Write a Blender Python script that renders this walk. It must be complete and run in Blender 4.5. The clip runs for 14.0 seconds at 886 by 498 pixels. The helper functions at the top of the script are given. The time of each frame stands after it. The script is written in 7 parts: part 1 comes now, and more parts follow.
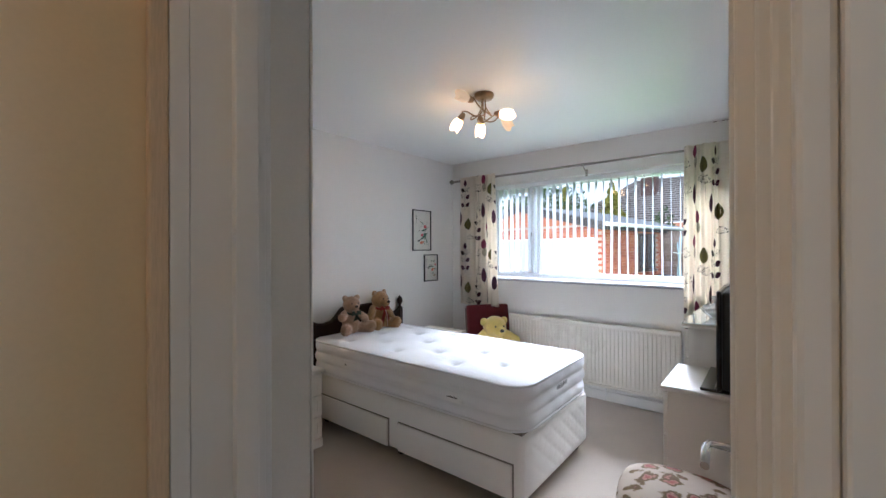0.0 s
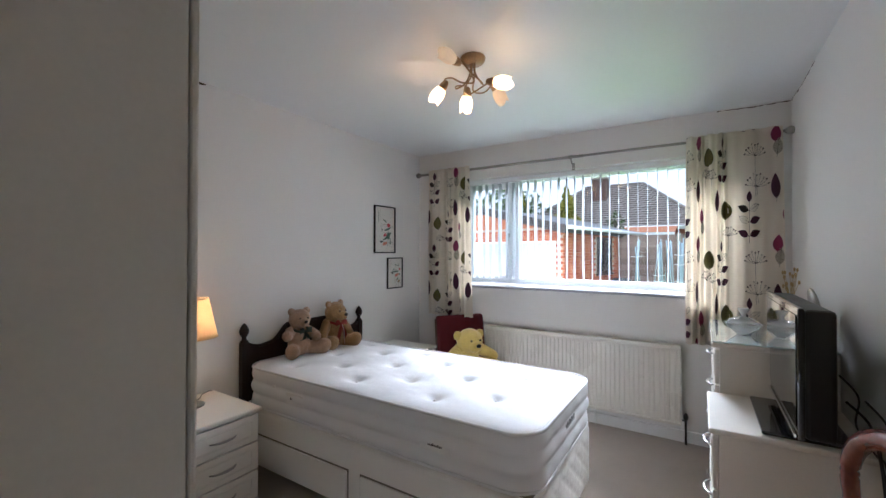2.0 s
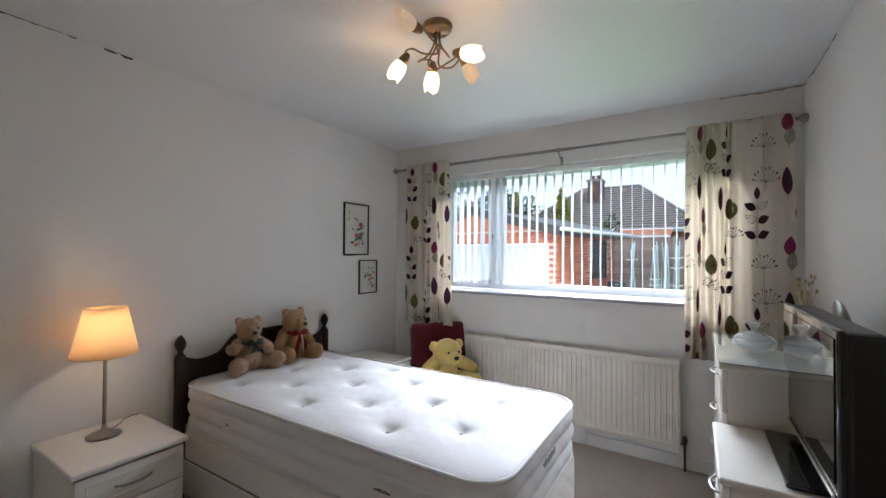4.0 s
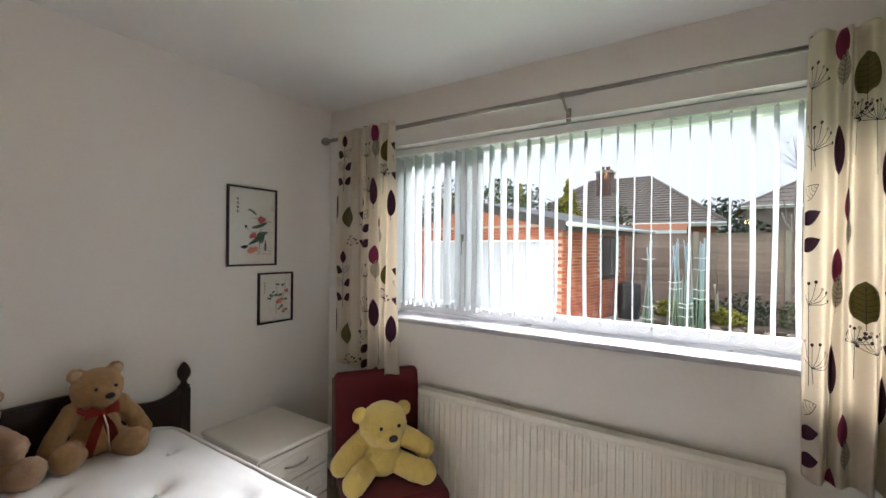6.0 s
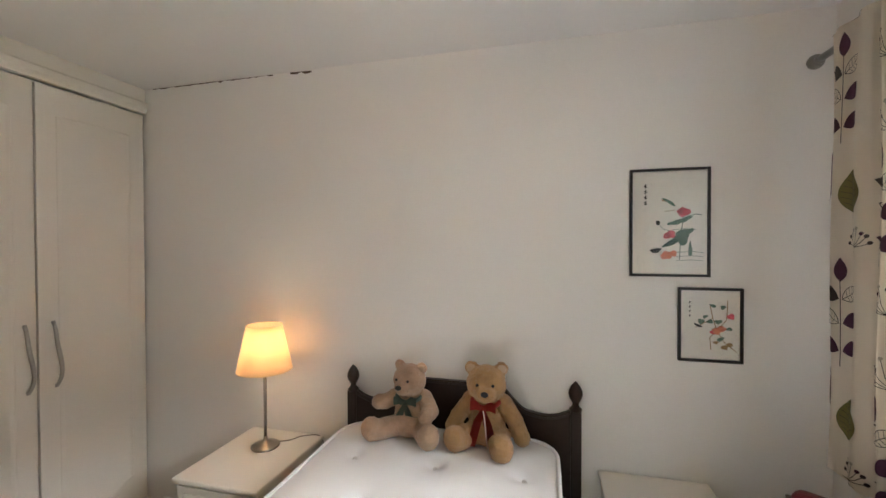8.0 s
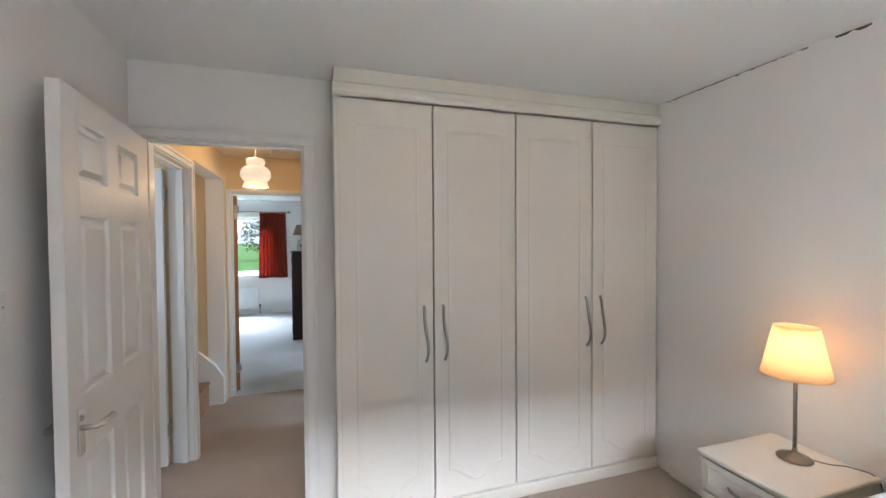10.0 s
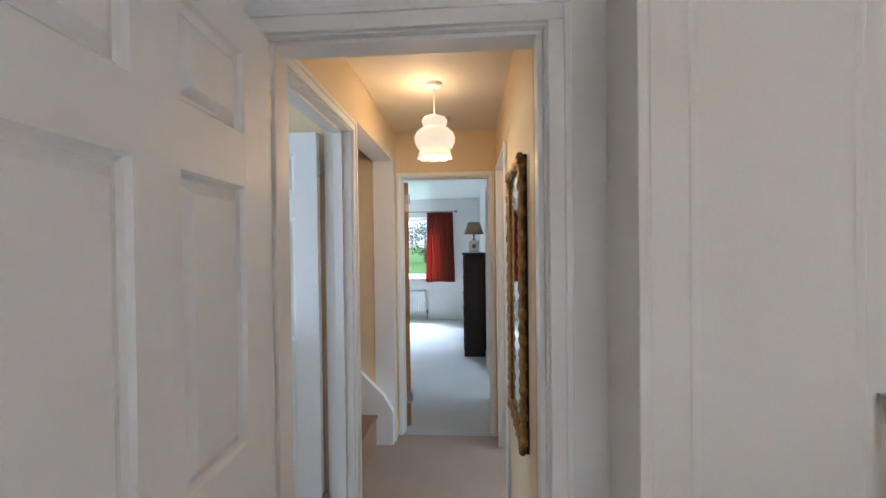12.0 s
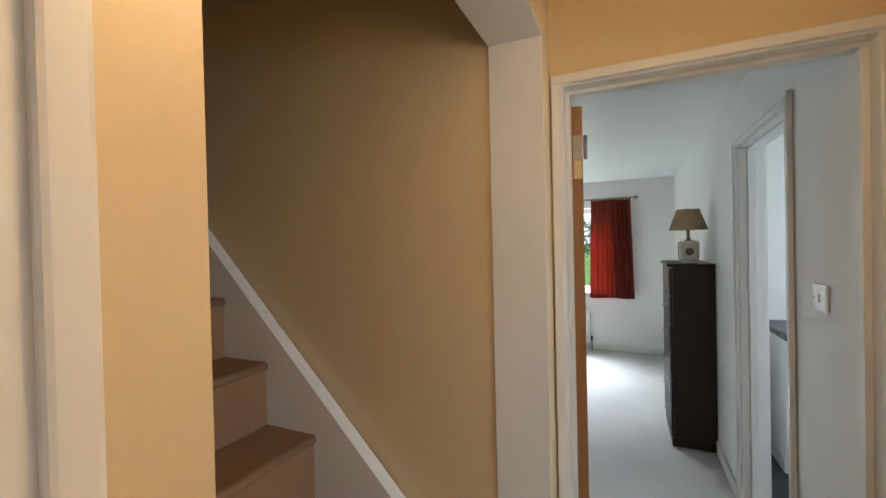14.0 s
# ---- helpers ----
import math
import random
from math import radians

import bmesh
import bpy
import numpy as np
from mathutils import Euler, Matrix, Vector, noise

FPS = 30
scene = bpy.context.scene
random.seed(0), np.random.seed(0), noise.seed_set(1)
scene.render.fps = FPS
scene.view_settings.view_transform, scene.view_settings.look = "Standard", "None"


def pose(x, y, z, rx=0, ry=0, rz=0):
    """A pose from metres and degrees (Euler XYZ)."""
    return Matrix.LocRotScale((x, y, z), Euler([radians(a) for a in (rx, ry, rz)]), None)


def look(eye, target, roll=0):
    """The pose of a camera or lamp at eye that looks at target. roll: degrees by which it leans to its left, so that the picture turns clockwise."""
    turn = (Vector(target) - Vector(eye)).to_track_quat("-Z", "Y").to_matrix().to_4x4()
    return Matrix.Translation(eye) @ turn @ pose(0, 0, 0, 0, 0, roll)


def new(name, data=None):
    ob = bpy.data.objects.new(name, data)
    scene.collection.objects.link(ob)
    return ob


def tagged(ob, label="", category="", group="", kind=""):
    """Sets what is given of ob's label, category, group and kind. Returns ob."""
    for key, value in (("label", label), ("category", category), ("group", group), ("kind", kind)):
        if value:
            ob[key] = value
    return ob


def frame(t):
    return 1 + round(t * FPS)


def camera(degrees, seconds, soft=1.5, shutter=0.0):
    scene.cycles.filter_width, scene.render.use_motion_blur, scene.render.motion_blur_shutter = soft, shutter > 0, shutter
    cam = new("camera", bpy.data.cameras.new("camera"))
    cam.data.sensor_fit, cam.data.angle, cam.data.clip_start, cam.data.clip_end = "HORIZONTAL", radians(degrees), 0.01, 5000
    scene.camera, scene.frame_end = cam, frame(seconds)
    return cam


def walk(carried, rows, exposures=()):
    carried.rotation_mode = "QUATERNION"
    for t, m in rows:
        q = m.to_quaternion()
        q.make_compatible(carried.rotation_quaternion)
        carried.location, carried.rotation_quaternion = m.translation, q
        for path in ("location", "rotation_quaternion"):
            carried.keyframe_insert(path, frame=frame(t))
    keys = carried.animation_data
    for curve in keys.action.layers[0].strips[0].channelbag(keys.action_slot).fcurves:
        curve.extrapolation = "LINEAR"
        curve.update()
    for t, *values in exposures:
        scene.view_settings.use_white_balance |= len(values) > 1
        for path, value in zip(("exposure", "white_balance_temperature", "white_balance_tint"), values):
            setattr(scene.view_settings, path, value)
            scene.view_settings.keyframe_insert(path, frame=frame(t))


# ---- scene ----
cam = camera(95.1, 14.0)
PATH = [
    (0, (1.066, -0.371, 1.36), (-0.193, 1.183, 1.364), -0.2),
    (0.5, (0.919, -0.352, 1.354), (-0.245, 1.274, 1.363), -0.0),
    (1, (0.791, -0.237, 1.348), (-0.314, 1.43, 1.361), -0.0),
    (1.5, (0.686, -0.096, 1.356), (-0.396, 1.585, 1.373), 0.1),
    (2, (0.622, -0.013, 1.357), (-0.451, 1.675, 1.375), 0.1),
    (2.5, (0.611, 0.046, 1.348), (-0.459, 1.735, 1.379), 0.3),
    (2.7, (0.612, 0.06, 1.352), (-0.454, 1.752, 1.383), 0.3),
    (4.8, (0.524, 0.73, 1.367), (-0.524, 2.433, 1.389), 0.5),
    (5, (0.475, 0.854, 1.385), (-0.549, 2.572, 1.401), 0.2),
    (5.5, (0.401, 1.174, 1.39), (-0.618, 2.896, 1.407), 0.4),
    (6, (0.261, 1.533, 1.461), (-0.822, 3.214, 1.456), 0.6),
    (6.5, (0.112, 1.86, 1.476), (-1.139, 3.42, 1.458), 0.7),
    (7, (-0.005, 2.072, 1.49), (-1.65, 3.209, 1.463), 0.6),
    (7.5, (-0.077, 2.229, 1.488), (-2.038, 2.621, 1.46), 0.4),
    (8, (-0.036, 2.362, 1.486), (-1.974, 1.87, 1.46), -0.2),
    (8.5, (0.069, 2.467, 1.486), (-1.528, 1.264, 1.458), -0.6),
    (9, (0.142, 2.483, 1.475), (-1.05, 0.877, 1.456), -0.8),
    (9.2, (0.182, 2.451, 1.494), (-0.884, 0.759, 1.457), -0.6),
    (11.3, (0.448, 1.655, 1.441), (0.389, -0.344, 1.425), -0.6),
    (11.5, (0.481, 1.484, 1.43), (0.475, -0.516, 1.413), -0.7),
    (12, (0.537, 1.031, 1.44), (0.667, -0.965, 1.421), -0.7),
    (12.5, (0.632, 0.545, 1.461), (0.874, -1.44, 1.445), -0.7),
    (13, (0.705, 0.051, 1.464), (1.065, -1.916, 1.441), -0.3),
    (13.5, (0.788, -0.391, 1.488), (1.317, -2.32, 1.461), -0.5),
    (14, (0.889, -0.807, 1.51), (1.72, -2.626, 1.49), -1.3),
]
EXPOSURES = [(0.0, 2.00, 5050, 10), (1.0, 2.05, 5150, 10), (2.0, 1.80, 5100, 10), (2.5, 1.78, 5150, 10), (5.0, 1.52, 5300, 10), (5.5, 1.55, 5500, 10), (6.5, 1.45, 6500, 10), (7.5, 1.60, 7900, 10),
             (8.0, 2.20, 5900, 10), (8.5, 2.45, 5250, 10), (9.0, 2.40, 5300, 10), (11.5, 2.80, 5150, 10), (12.5, 2.30, 5050, 10), (13.5, 2.20, 5350, 10), (14.0, 2.38, 5850, 10)]
walk(cam, [(t, look(eye, target, roll)) for t, eye, target, roll in PATH], EXPOSURES)

# ---- light ----
world = bpy.data.worlds.new("world")
scene.world = world
world.use_nodes = True
wn = world.node_tree.nodes
sky = wn.new("ShaderNodeTexSky")
sky.sky_type = "NISHITA"
sky.sun_disc = False
sky.sun_elevation = radians(38)
sky.sun_rotation = radians(200)
sky.air_density = 1.0
sky.dust_density = 6.0
sky.ozone_density = 1.0
cloud = wn.new("ShaderNodeMix")
cloud.data_type = "RGBA"
cloud.inputs["Factor"].default_value = 0.96
cloud.inputs["B"].default_value = (4.5, 4.6, 4.75, 1)
world.node_tree.links.new(sky.outputs[0], cloud.inputs["A"])
world.node_tree.links.new(cloud.outputs["Result"], wn["Background"].inputs[0])
wn["Background"].inputs[1].default_value = 0.085
sun = new("sun", bpy.data.lights.new("sun", "SUN"))
sun.data.energy = 0.5
sun.data.angle = radians(20)
sun.data.color = (1.0, 0.96, 0.9)
sun.matrix_world = look((0, 0, 0), (math.sin(radians(20)) * -0.6, -0.75 * -0.3, -1.0))


def area(name, eye, target, w, h, watts, col):
    """A soft lamp that stands in for the bright overcast sky outside a window."""
    a = new(name, bpy.data.lights.new(name, "AREA"))
    a.data.shape, a.data.size, a.data.size_y = "RECTANGLE", w, h
    a.data.energy, a.data.color = watts, col
    a.matrix_world = look(eye, target)
    return a


area("window_sky", (-0.3, 8.2, 5.1), (-0.3, 2.9, 1.1), 11.0, 2.4, 1850, (1.0, 0.935, 0.865))
area("end_window_sky", (2.2, -9.2, 4.2), (2.2, -6.0, 0.8), 4.0, 2.4, 680, (0.90, 0.95, 1.0))
# three added lamps in side-room window openings that are never in view
area("spare_window_sky", (4.98, 1.2, 1.5), (3.0, 0.6, 1.2), 1.9, 1.1, 13, (0.85, 0.93, 1.0))
area("side_window_sky", (-1.92, -1.1, 1.55), (0.0, -1.3, 1.3), 0.75, 0.85, 6, (0.80, 0.92, 1.0))
area("kitchen_window_sky", (-1.92, -3.1, 1.55), (0.0, -3.1, 1.3), 0.95, 0.85, 5, (0.85, 0.93, 1.0))

# ---- materials ----
MATS = {}


def mat(name, col, rough=0.6, metal=0.0, var=0.06, scale=3.0, fine=80.0, bump=0.1, bdist=0.002, coat=0.0,
        stretch=(1, 1, 1), per=0.0, spec=0.5, sheen=0.0, emit=None, power=0.0, alpha=1.0, sub=0.0):
    """A painted, woven or metal surface: coarse and fine colour variation and a fine relief."""
    if name in MATS:
        return MATS[name]
    m = bpy.data.materials.new(name)
    m.use_nodes = True
    n, l = m.node_tree.nodes, m.node_tree.links
    b = n["Principled BSDF"]
    b.inputs["Roughness"].default_value = rough
    b.inputs["Metallic"].default_value = metal
    b.inputs["Coat Weight"].default_value = coat
    b.inputs["Specular IOR Level"].default_value = spec
    b.inputs["Sheen Weight"].default_value = sheen
    tc = n.new("ShaderNodeTexCoord")
    mp = n.new("ShaderNodeMapping")
    mp.inputs["Scale"].default_value = stretch
    l.new(tc.outputs["Object"], mp.inputs[0])
    n1 = n.new("ShaderNodeTexNoise")
    n1.inputs["Scale"].default_value = scale
    n1.inputs["Detail"].default_value = 5
    n2 = n.new("ShaderNodeTexNoise")
    n2.inputs["Scale"].default_value = fine
    n2.inputs["Detail"].default_value = 4
    l.new(mp.outputs[0], n1.inputs[0])
    l.new(mp.outputs[0], n2.inputs[0])
    add = n.new("ShaderNodeMath")
    add.operation = "ADD"
    l.new(n1.outputs[0], add.inputs[0])
    l.new(n2.outputs[0], add.inputs[1])
    mr = n.new("ShaderNodeMapRange")
    mr.inputs[1].default_value, mr.inputs[2].default_value = 0.6, 1.4
    mr.inputs[3].default_value, mr.inputs[4].default_value = 1 - var, 1 + var
    l.new(add.outputs[0], mr.inputs[0])
    fac = mr.outputs[0]
    if per:
        oi = n.new("ShaderNodeObjectInfo")
        m2 = n.new("ShaderNodeMapRange")
        m2.inputs[3].default_value, m2.inputs[4].default_value = 1 - per, 1 + per
        l.new(oi.outputs["Random"], m2.inputs[0])
        mu = n.new("ShaderNodeMath")
        mu.operation = "MULTIPLY"
        l.new(fac, mu.inputs[0])
        l.new(m2.outputs[0], mu.inputs[1])
        fac = mu.outputs[0]
    vm = n.new("ShaderNodeVectorMath")
    vm.operation = "SCALE"
    vm.inputs[0].default_value = col
    l.new(fac, vm.inputs["Scale"])
    l.new(vm.outputs[0], b.inputs["Base Color"])
    rr = n.new("ShaderNodeMapRange")
    rr.inputs[1].default_value, rr.inputs[2].default_value = 0.3, 0.7
    rr.inputs[3].default_value, rr.inputs[4].default_value = max(0.02, rough - 0.06), min(1, rough + 0.06)
    l.new(n1.outputs[0], rr.inputs[0])
    l.new(rr.outputs[0], b.inputs["Roughness"])
    if bump:
        bp = n.new("ShaderNodeBump")
        bp.inputs["Strength"].default_value = bump
        bp.inputs["Distance"].default_value = bdist
        l.new(n2.outputs[0], bp.inputs["Height"])
        l.new(bp.outputs[0], b.inputs["Normal"])
    if emit:
        b.inputs["Emission Color"].default_value = (*emit, 1)
        b.inputs["Emission Strength"].default_value = power
    if sub:
        b.inputs["Subsurface Weight"].default_value = sub
        b.inputs["Subsurface Radius"].default_value = (0.02, 0.012, 0.006)
    MATS[name] = m
    return m


def glass_mat(name, tint=(1, 1, 1), gloss=1.0, rough=0.0):
    if name in MATS:
        return MATS[name]
    m = bpy.data.materials.new(name)
    m.use_nodes = True
    n, l = m.node_tree.nodes, m.node_tree.links
    n.remove(n["Principled BSDF"])
    tr = n.new("ShaderNodeBsdfTransparent")
    tr.inputs[0].default_value = (*tint, 1)
    gl = n.new("ShaderNodeBsdfGlossy")
    gl.inputs["Roughness"].default_value = rough
    fr = n.new("ShaderNodeLayerWeight")
    pw = n.new("ShaderNodeMath")
    pw.operation = "POWER"
    pw.inputs[1].default_value = 4.5
    mu = n.new("ShaderNodeMath")
    mu.operation = "MULTIPLY_ADD"
    mu.inputs[1].default_value = 0.8 * gloss
    mu.inputs[2].default_value = 0.025 * gloss
    mx = n.new("ShaderNodeMixShader")
    l.new(fr.outputs["Facing"], pw.inputs[0])
    l.new(pw.outputs[0], mu.inputs[0])
    l.new(mu.outputs[0], mx.inputs[0])
    l.new(tr.outputs[0], mx.inputs[1])
    l.new(gl.outputs[0], mx.inputs[2])
    l.new(mx.outputs[0], n["Material Output"].inputs[0])
    MATS[name] = m
    return m


def cloth_mat(name, col, through_col, share=0.35, rough=0.9, bump=0.2, fine=900.0, var=0.04):
    """Cloth or frosted plastic that lets part of the light through."""
    m = mat(name, col, rough, var=var, fine=fine, bump=bump, bdist=0.0006)
    n, l = m.node_tree.nodes, m.node_tree.links
    tl = n.new("ShaderNodeBsdfTranslucent")
    tl.inputs[0].default_value = (*through_col, 1)
    mx = n.new("ShaderNodeMixShader")
    mx.inputs[0].default_value = share
    l.new(n["Principled BSDF"].outputs[0], mx.inputs[1])
    l.new(tl.outputs[0], mx.inputs[2])
    l.new(mx.outputs[0], n["Material Output"].inputs[0])
    return m


def glow_mat(name, col, power, edge=(1, 0.6, 0.25)):
    """A lit frosted shade: it gives off light, warmer towards its rim."""
    m = mat(name, col, 0.35, bump=0.02)
    n, l = m.node_tree.nodes, m.node_tree.links
    b = n["Principled BSDF"]
    b.inputs["Emission Strength"].default_value = power
    nz = n.new("ShaderNodeTexNoise")
    nz.inputs["Scale"].default_value = 9
    mx = n.new("ShaderNodeMix")
    mx.data_type = "RGBA"
    mx.inputs["A"].default_value = (*edge, 1)
    mx.inputs["B"].default_value = (1, 0.86, 0.6, 1)
    l.new(nz.outputs[0], mx.inputs["Factor"])
    l.new(mx.outputs["Result"], b.inputs["Emission Color"])
    return m


WALL = mat("wall_paint", (0.80, 0.785, 0.75), 0.62, var=0.025, scale=1.2, fine=140, bump=0.12, bdist=0.001)
CEIL = mat("ceiling_paint", (0.78, 0.78, 0.765), 0.42, var=0.02, scale=1.0, fine=60, bump=0.06, bdist=0.001)
HALL = mat("hall_paint", (0.70, 0.555, 0.335), 0.42, var=0.03, scale=1.3, fine=120, bump=0.12, bdist=0.001)
HCEIL = mat("hall_ceiling", (0.78, 0.70, 0.56), 0.6, var=0.02, bump=0.05)
GLOSS = mat("white_gloss_paint", (0.80, 0.80, 0.78), 0.42, var=0.02, fine=30, bump=0.02, bdist=0.001)
TRIM = mat("satin_trim", (0.78, 0.77, 0.74), 0.36, var=0.012, fine=90, bump=0.02, bdist=0.0006)
CARPET = mat("beige_carpet", (0.43, 0.36, 0.29), 0.95, var=0.22, scale=2.2, fine=420, bump=0.7, bdist=0.004, sheen=0.3)
GREYCARPET = mat("grey_carpet", (0.50, 0.48, 0.45), 0.95, var=0.2, scale=1.6, fine=400, bump=0.7, bdist=0.004, sheen=0.3)
STAIRCARPET = mat("stair_carpet", (0.30, 0.17, 0.09), 0.95, var=0.2, fine=300, bump=0.7, bdist=0.004, stretch=(1, 1, 1))
CREAM = mat("cream_laminate", (0.77, 0.735, 0.66), 0.38, var=0.03, scale=2, fine=150, bump=0.04, bdist=0.0006)
# dark grey painted in for the shade inside gaps, slots and holes
GREYGAP = mat("gap_shade_grey", (0.20, 0.18, 0.155), 0.6, bump=0)
DARKWOOD = mat("dark_mahogany", (0.022, 0.011, 0.008), 0.38, var=0.3, scale=4, fine=40, bump=0.05, stretch=(5, 5, 0.6), spec=0.35)
REDWOOD = mat("red_mahogany", (0.20, 0.045, 0.02), 0.22, var=0.3, scale=5, fine=50, bump=0.05, coat=0.4)
PINE = mat("stained_pine", (0.36, 0.17, 0.06), 0.4, var=0.25, scale=3, fine=30, bump=0.1, stretch=(6, 6, 0.6))
STEEL = mat("brushed_steel", (0.40, 0.385, 0.36), 0.30, 1.0, var=0.05, bump=0.03)
PEWTER = mat("pewter_metal", (0.30, 0.28, 0.25), 0.35, 1.0, var=0.1, bump=0.05)
BRONZE = mat("antique_brass", (0.30, 0.20, 0.11), 0.3, 1.0, var=0.2, bump=0.05)
CHROME = mat("chrome", (0.8, 0.8, 0.8), 0.08, 1.0, var=0.02, bump=0)
BLACK = mat("black_plastic", (0.008, 0.008, 0.009), 0.38, var=0.1, bump=0.02)
SCREEN = mat("tv_screen", (0.008, 0.008, 0.01), 0.06, var=0.05, bump=0, coat=0.5)
UPVC = mat("white_upvc", (0.82, 0.83, 0.84), 0.25, var=0.01, bump=0)
SILL = mat("sill_paint", (0.44, 0.44, 0.47), 0.3, var=0.03, bump=0.04)
SLAT = cloth_mat("blind_fabric", (0.62, 0.64, 0.65), (0.60, 0.63, 0.64), 0.5, fine=500)
GLASS = glass_mat("window_glass")
CLEAR = glass_mat("clear_glass", (0.93, 0.97, 0.95), 1.6)
MIRROR = mat("mirror", (0.9, 0.9, 0.9), 0.01, 1.0, var=0.0, bump=0)
GILT = mat("old_gilt", (0.23, 0.12, 0.03), 0.42, 0.75, var=0.5, scale=14, fine=90, bump=0.6, bdist=0.004)
RAD = mat("radiator_enamel", (0.78, 0.745, 0.66), 0.3, var=0.02, bump=0.02)
TICKING = mat("mattress_ticking", (0.78, 0.78, 0.785), 0.75, var=0.02, scale=6, fine=300, bump=0.35, bdist=0.002)
DIVAN = mat("divan_fabric", (0.84, 0.82, 0.78), 0.6, var=0.03, fine=350, bump=0.25, bdist=0.001)


# ---- mesh helpers ----
def box(bm, x0, x1, y0, y1, z0, z1, bev=0.0, seg=2, mi=0):
    """A box, with rounded edges where bev is given."""
    t = bmesh.new()
    bmesh.ops.create_cube(t, size=1)
    for v in t.verts:
        v.co = ((x0 + x1) / 2 + v.co.x * (x1 - x0), (y0 + y1) / 2 + v.co.y * (y1 - y0), (z0 + z1) / 2 + v.co.z * (z1 - z0))
    if bev:
        bmesh.ops.bevel(t, geom=t.edges[:], offset=bev, segments=seg, affect="EDGES", profile=0.5)
    join(bm, t, mi)


def join(bm, t, mi=0, m=None):
    idx = {}
    for v in t.verts:
        idx[v] = bm.verts.new(m @ v.co if m else v.co)
    for f in t.faces:
        try:
            nf = bm.faces.new([idx[v] for v in f.verts])
            nf.material_index = mi
            nf.smooth = f.smooth
        except ValueError:
            pass
    t.free()


def lathe(bm, prof, n=24, c=(0, 0, 0), mi=0, m=None, wob=0.0, lobes=0):
    """Turn a profile of (radius, height) about z."""
    rings = []
    for k, (r, z) in enumerate(prof):
        ring = []
        for i in range(n):
            a = 2 * math.pi * i / n
            rr = r * (1 + wob * math.cos(lobes * a)) if lobes else r
            p = Vector((c[0] + rr * math.cos(a), c[1] + rr * math.sin(a), c[2] + z))
            ring.append(bm.verts.new(m @ p if m else p))
        rings.append(ring)
    for a, b in zip(rings, rings[1:]):
        for i in range(n):
            f = bm.faces.new((a[i], a[(i + 1) % n], b[(i + 1) % n], b[i]))
            f.smooth = True
            f.material_index = mi
    for ring, rev in ((rings[0], True), (rings[-1], False)):
        if prof[0 if rev else -1][0] > 1e-4:
            f = bm.faces.new(ring[::-1] if rev else ring)
            f.material_index = mi


def tube(bm, pts, r, n=8, mi=0, closed=False):
    """A round rod along the points; r may be a list."""
    pts = [Vector(p) for p in pts]
    rings = []
    up = Vector((0, 0, 1))
    N = len(pts)
    for i, p in enumerate(pts):
        a = pts[(i - 1) % N] if (i or closed) else p
        b = pts[(i + 1) % N] if (i < N - 1 or closed) else p
        d = (b - a).normalized()
        s = d.cross(up)
        if s.length < 0.05:
            s = d.cross(Vector((0, 1, 0)))
        s.normalize()
        q = s.cross(d).normalized()
        rr = r[i] if isinstance(r, (list, tuple)) else r
        rings.append([bm.verts.new(p + (s * math.cos(2 * math.pi * k / n) + q * math.sin(2 * math.pi * k / n)) * rr) for k in range(n)])
    pairs = list(zip(rings, rings[1:])) + ([(rings[-1], rings[0])] if closed else [])
    for a, b in pairs:
        for k in range(n):
            f = bm.faces.new((a[k], a[(k + 1) % n], b[(k + 1) % n], b[k]))
            f.smooth = True
            f.material_index = mi
    if not closed:
        bm.faces.new(rings[0][::-1]).material_index = mi
        bm.faces.new(rings[-1]).material_index = mi


def ball(bm, c, s, rot=(0, 0, 0), mi=0, u=16, v=10):
    t = bmesh.new()
    bmesh.ops.create_uvsphere(t, u_segments=u, v_segments=v, radius=1)
    for f in t.faces:
        f.smooth = True
    m = Matrix.LocRotScale(c, Euler([radians(a) for a in rot]), s)
    join(bm, t, mi, m)


def part(name, bm, material, parent=None, label="", kind="", recalc=True):
    """Link a bmesh as one mesh object under a thing or a part."""
    if recalc:
        bmesh.ops.recalc_face_normals(bm, faces=bm.faces[:])
    me = bpy.data.meshes.new(name)
    bm.to_mesh(me)
    bm.free()
    for mm in material if isinstance(material, (list, tuple)) else [material]:
        me.materials.append(mm)
    ob = new(name, me)
    if parent:
        ob.parent = parent
    return tagged(ob, label, kind=kind)


def thing(name, x, y, z, label, category, group="", rz=0.0):
    ob = new(name)
    ob.matrix_basis = pose(x, y, z, 0, 0, rz)
    ob.empty_display_size = 0.05
    return tagged(ob, label, category, group)


def bpart(name, material, parent, *b, bev=0.0, label="", kind=""):
    bm = bmesh.new()
    for q in b:
        box(bm, *q, bev=bev)
    return part(name, bm, material, parent, label, kind)


def structure(name, bm, material, label=""):
    return part(name, bm, material, None, label, "structure")


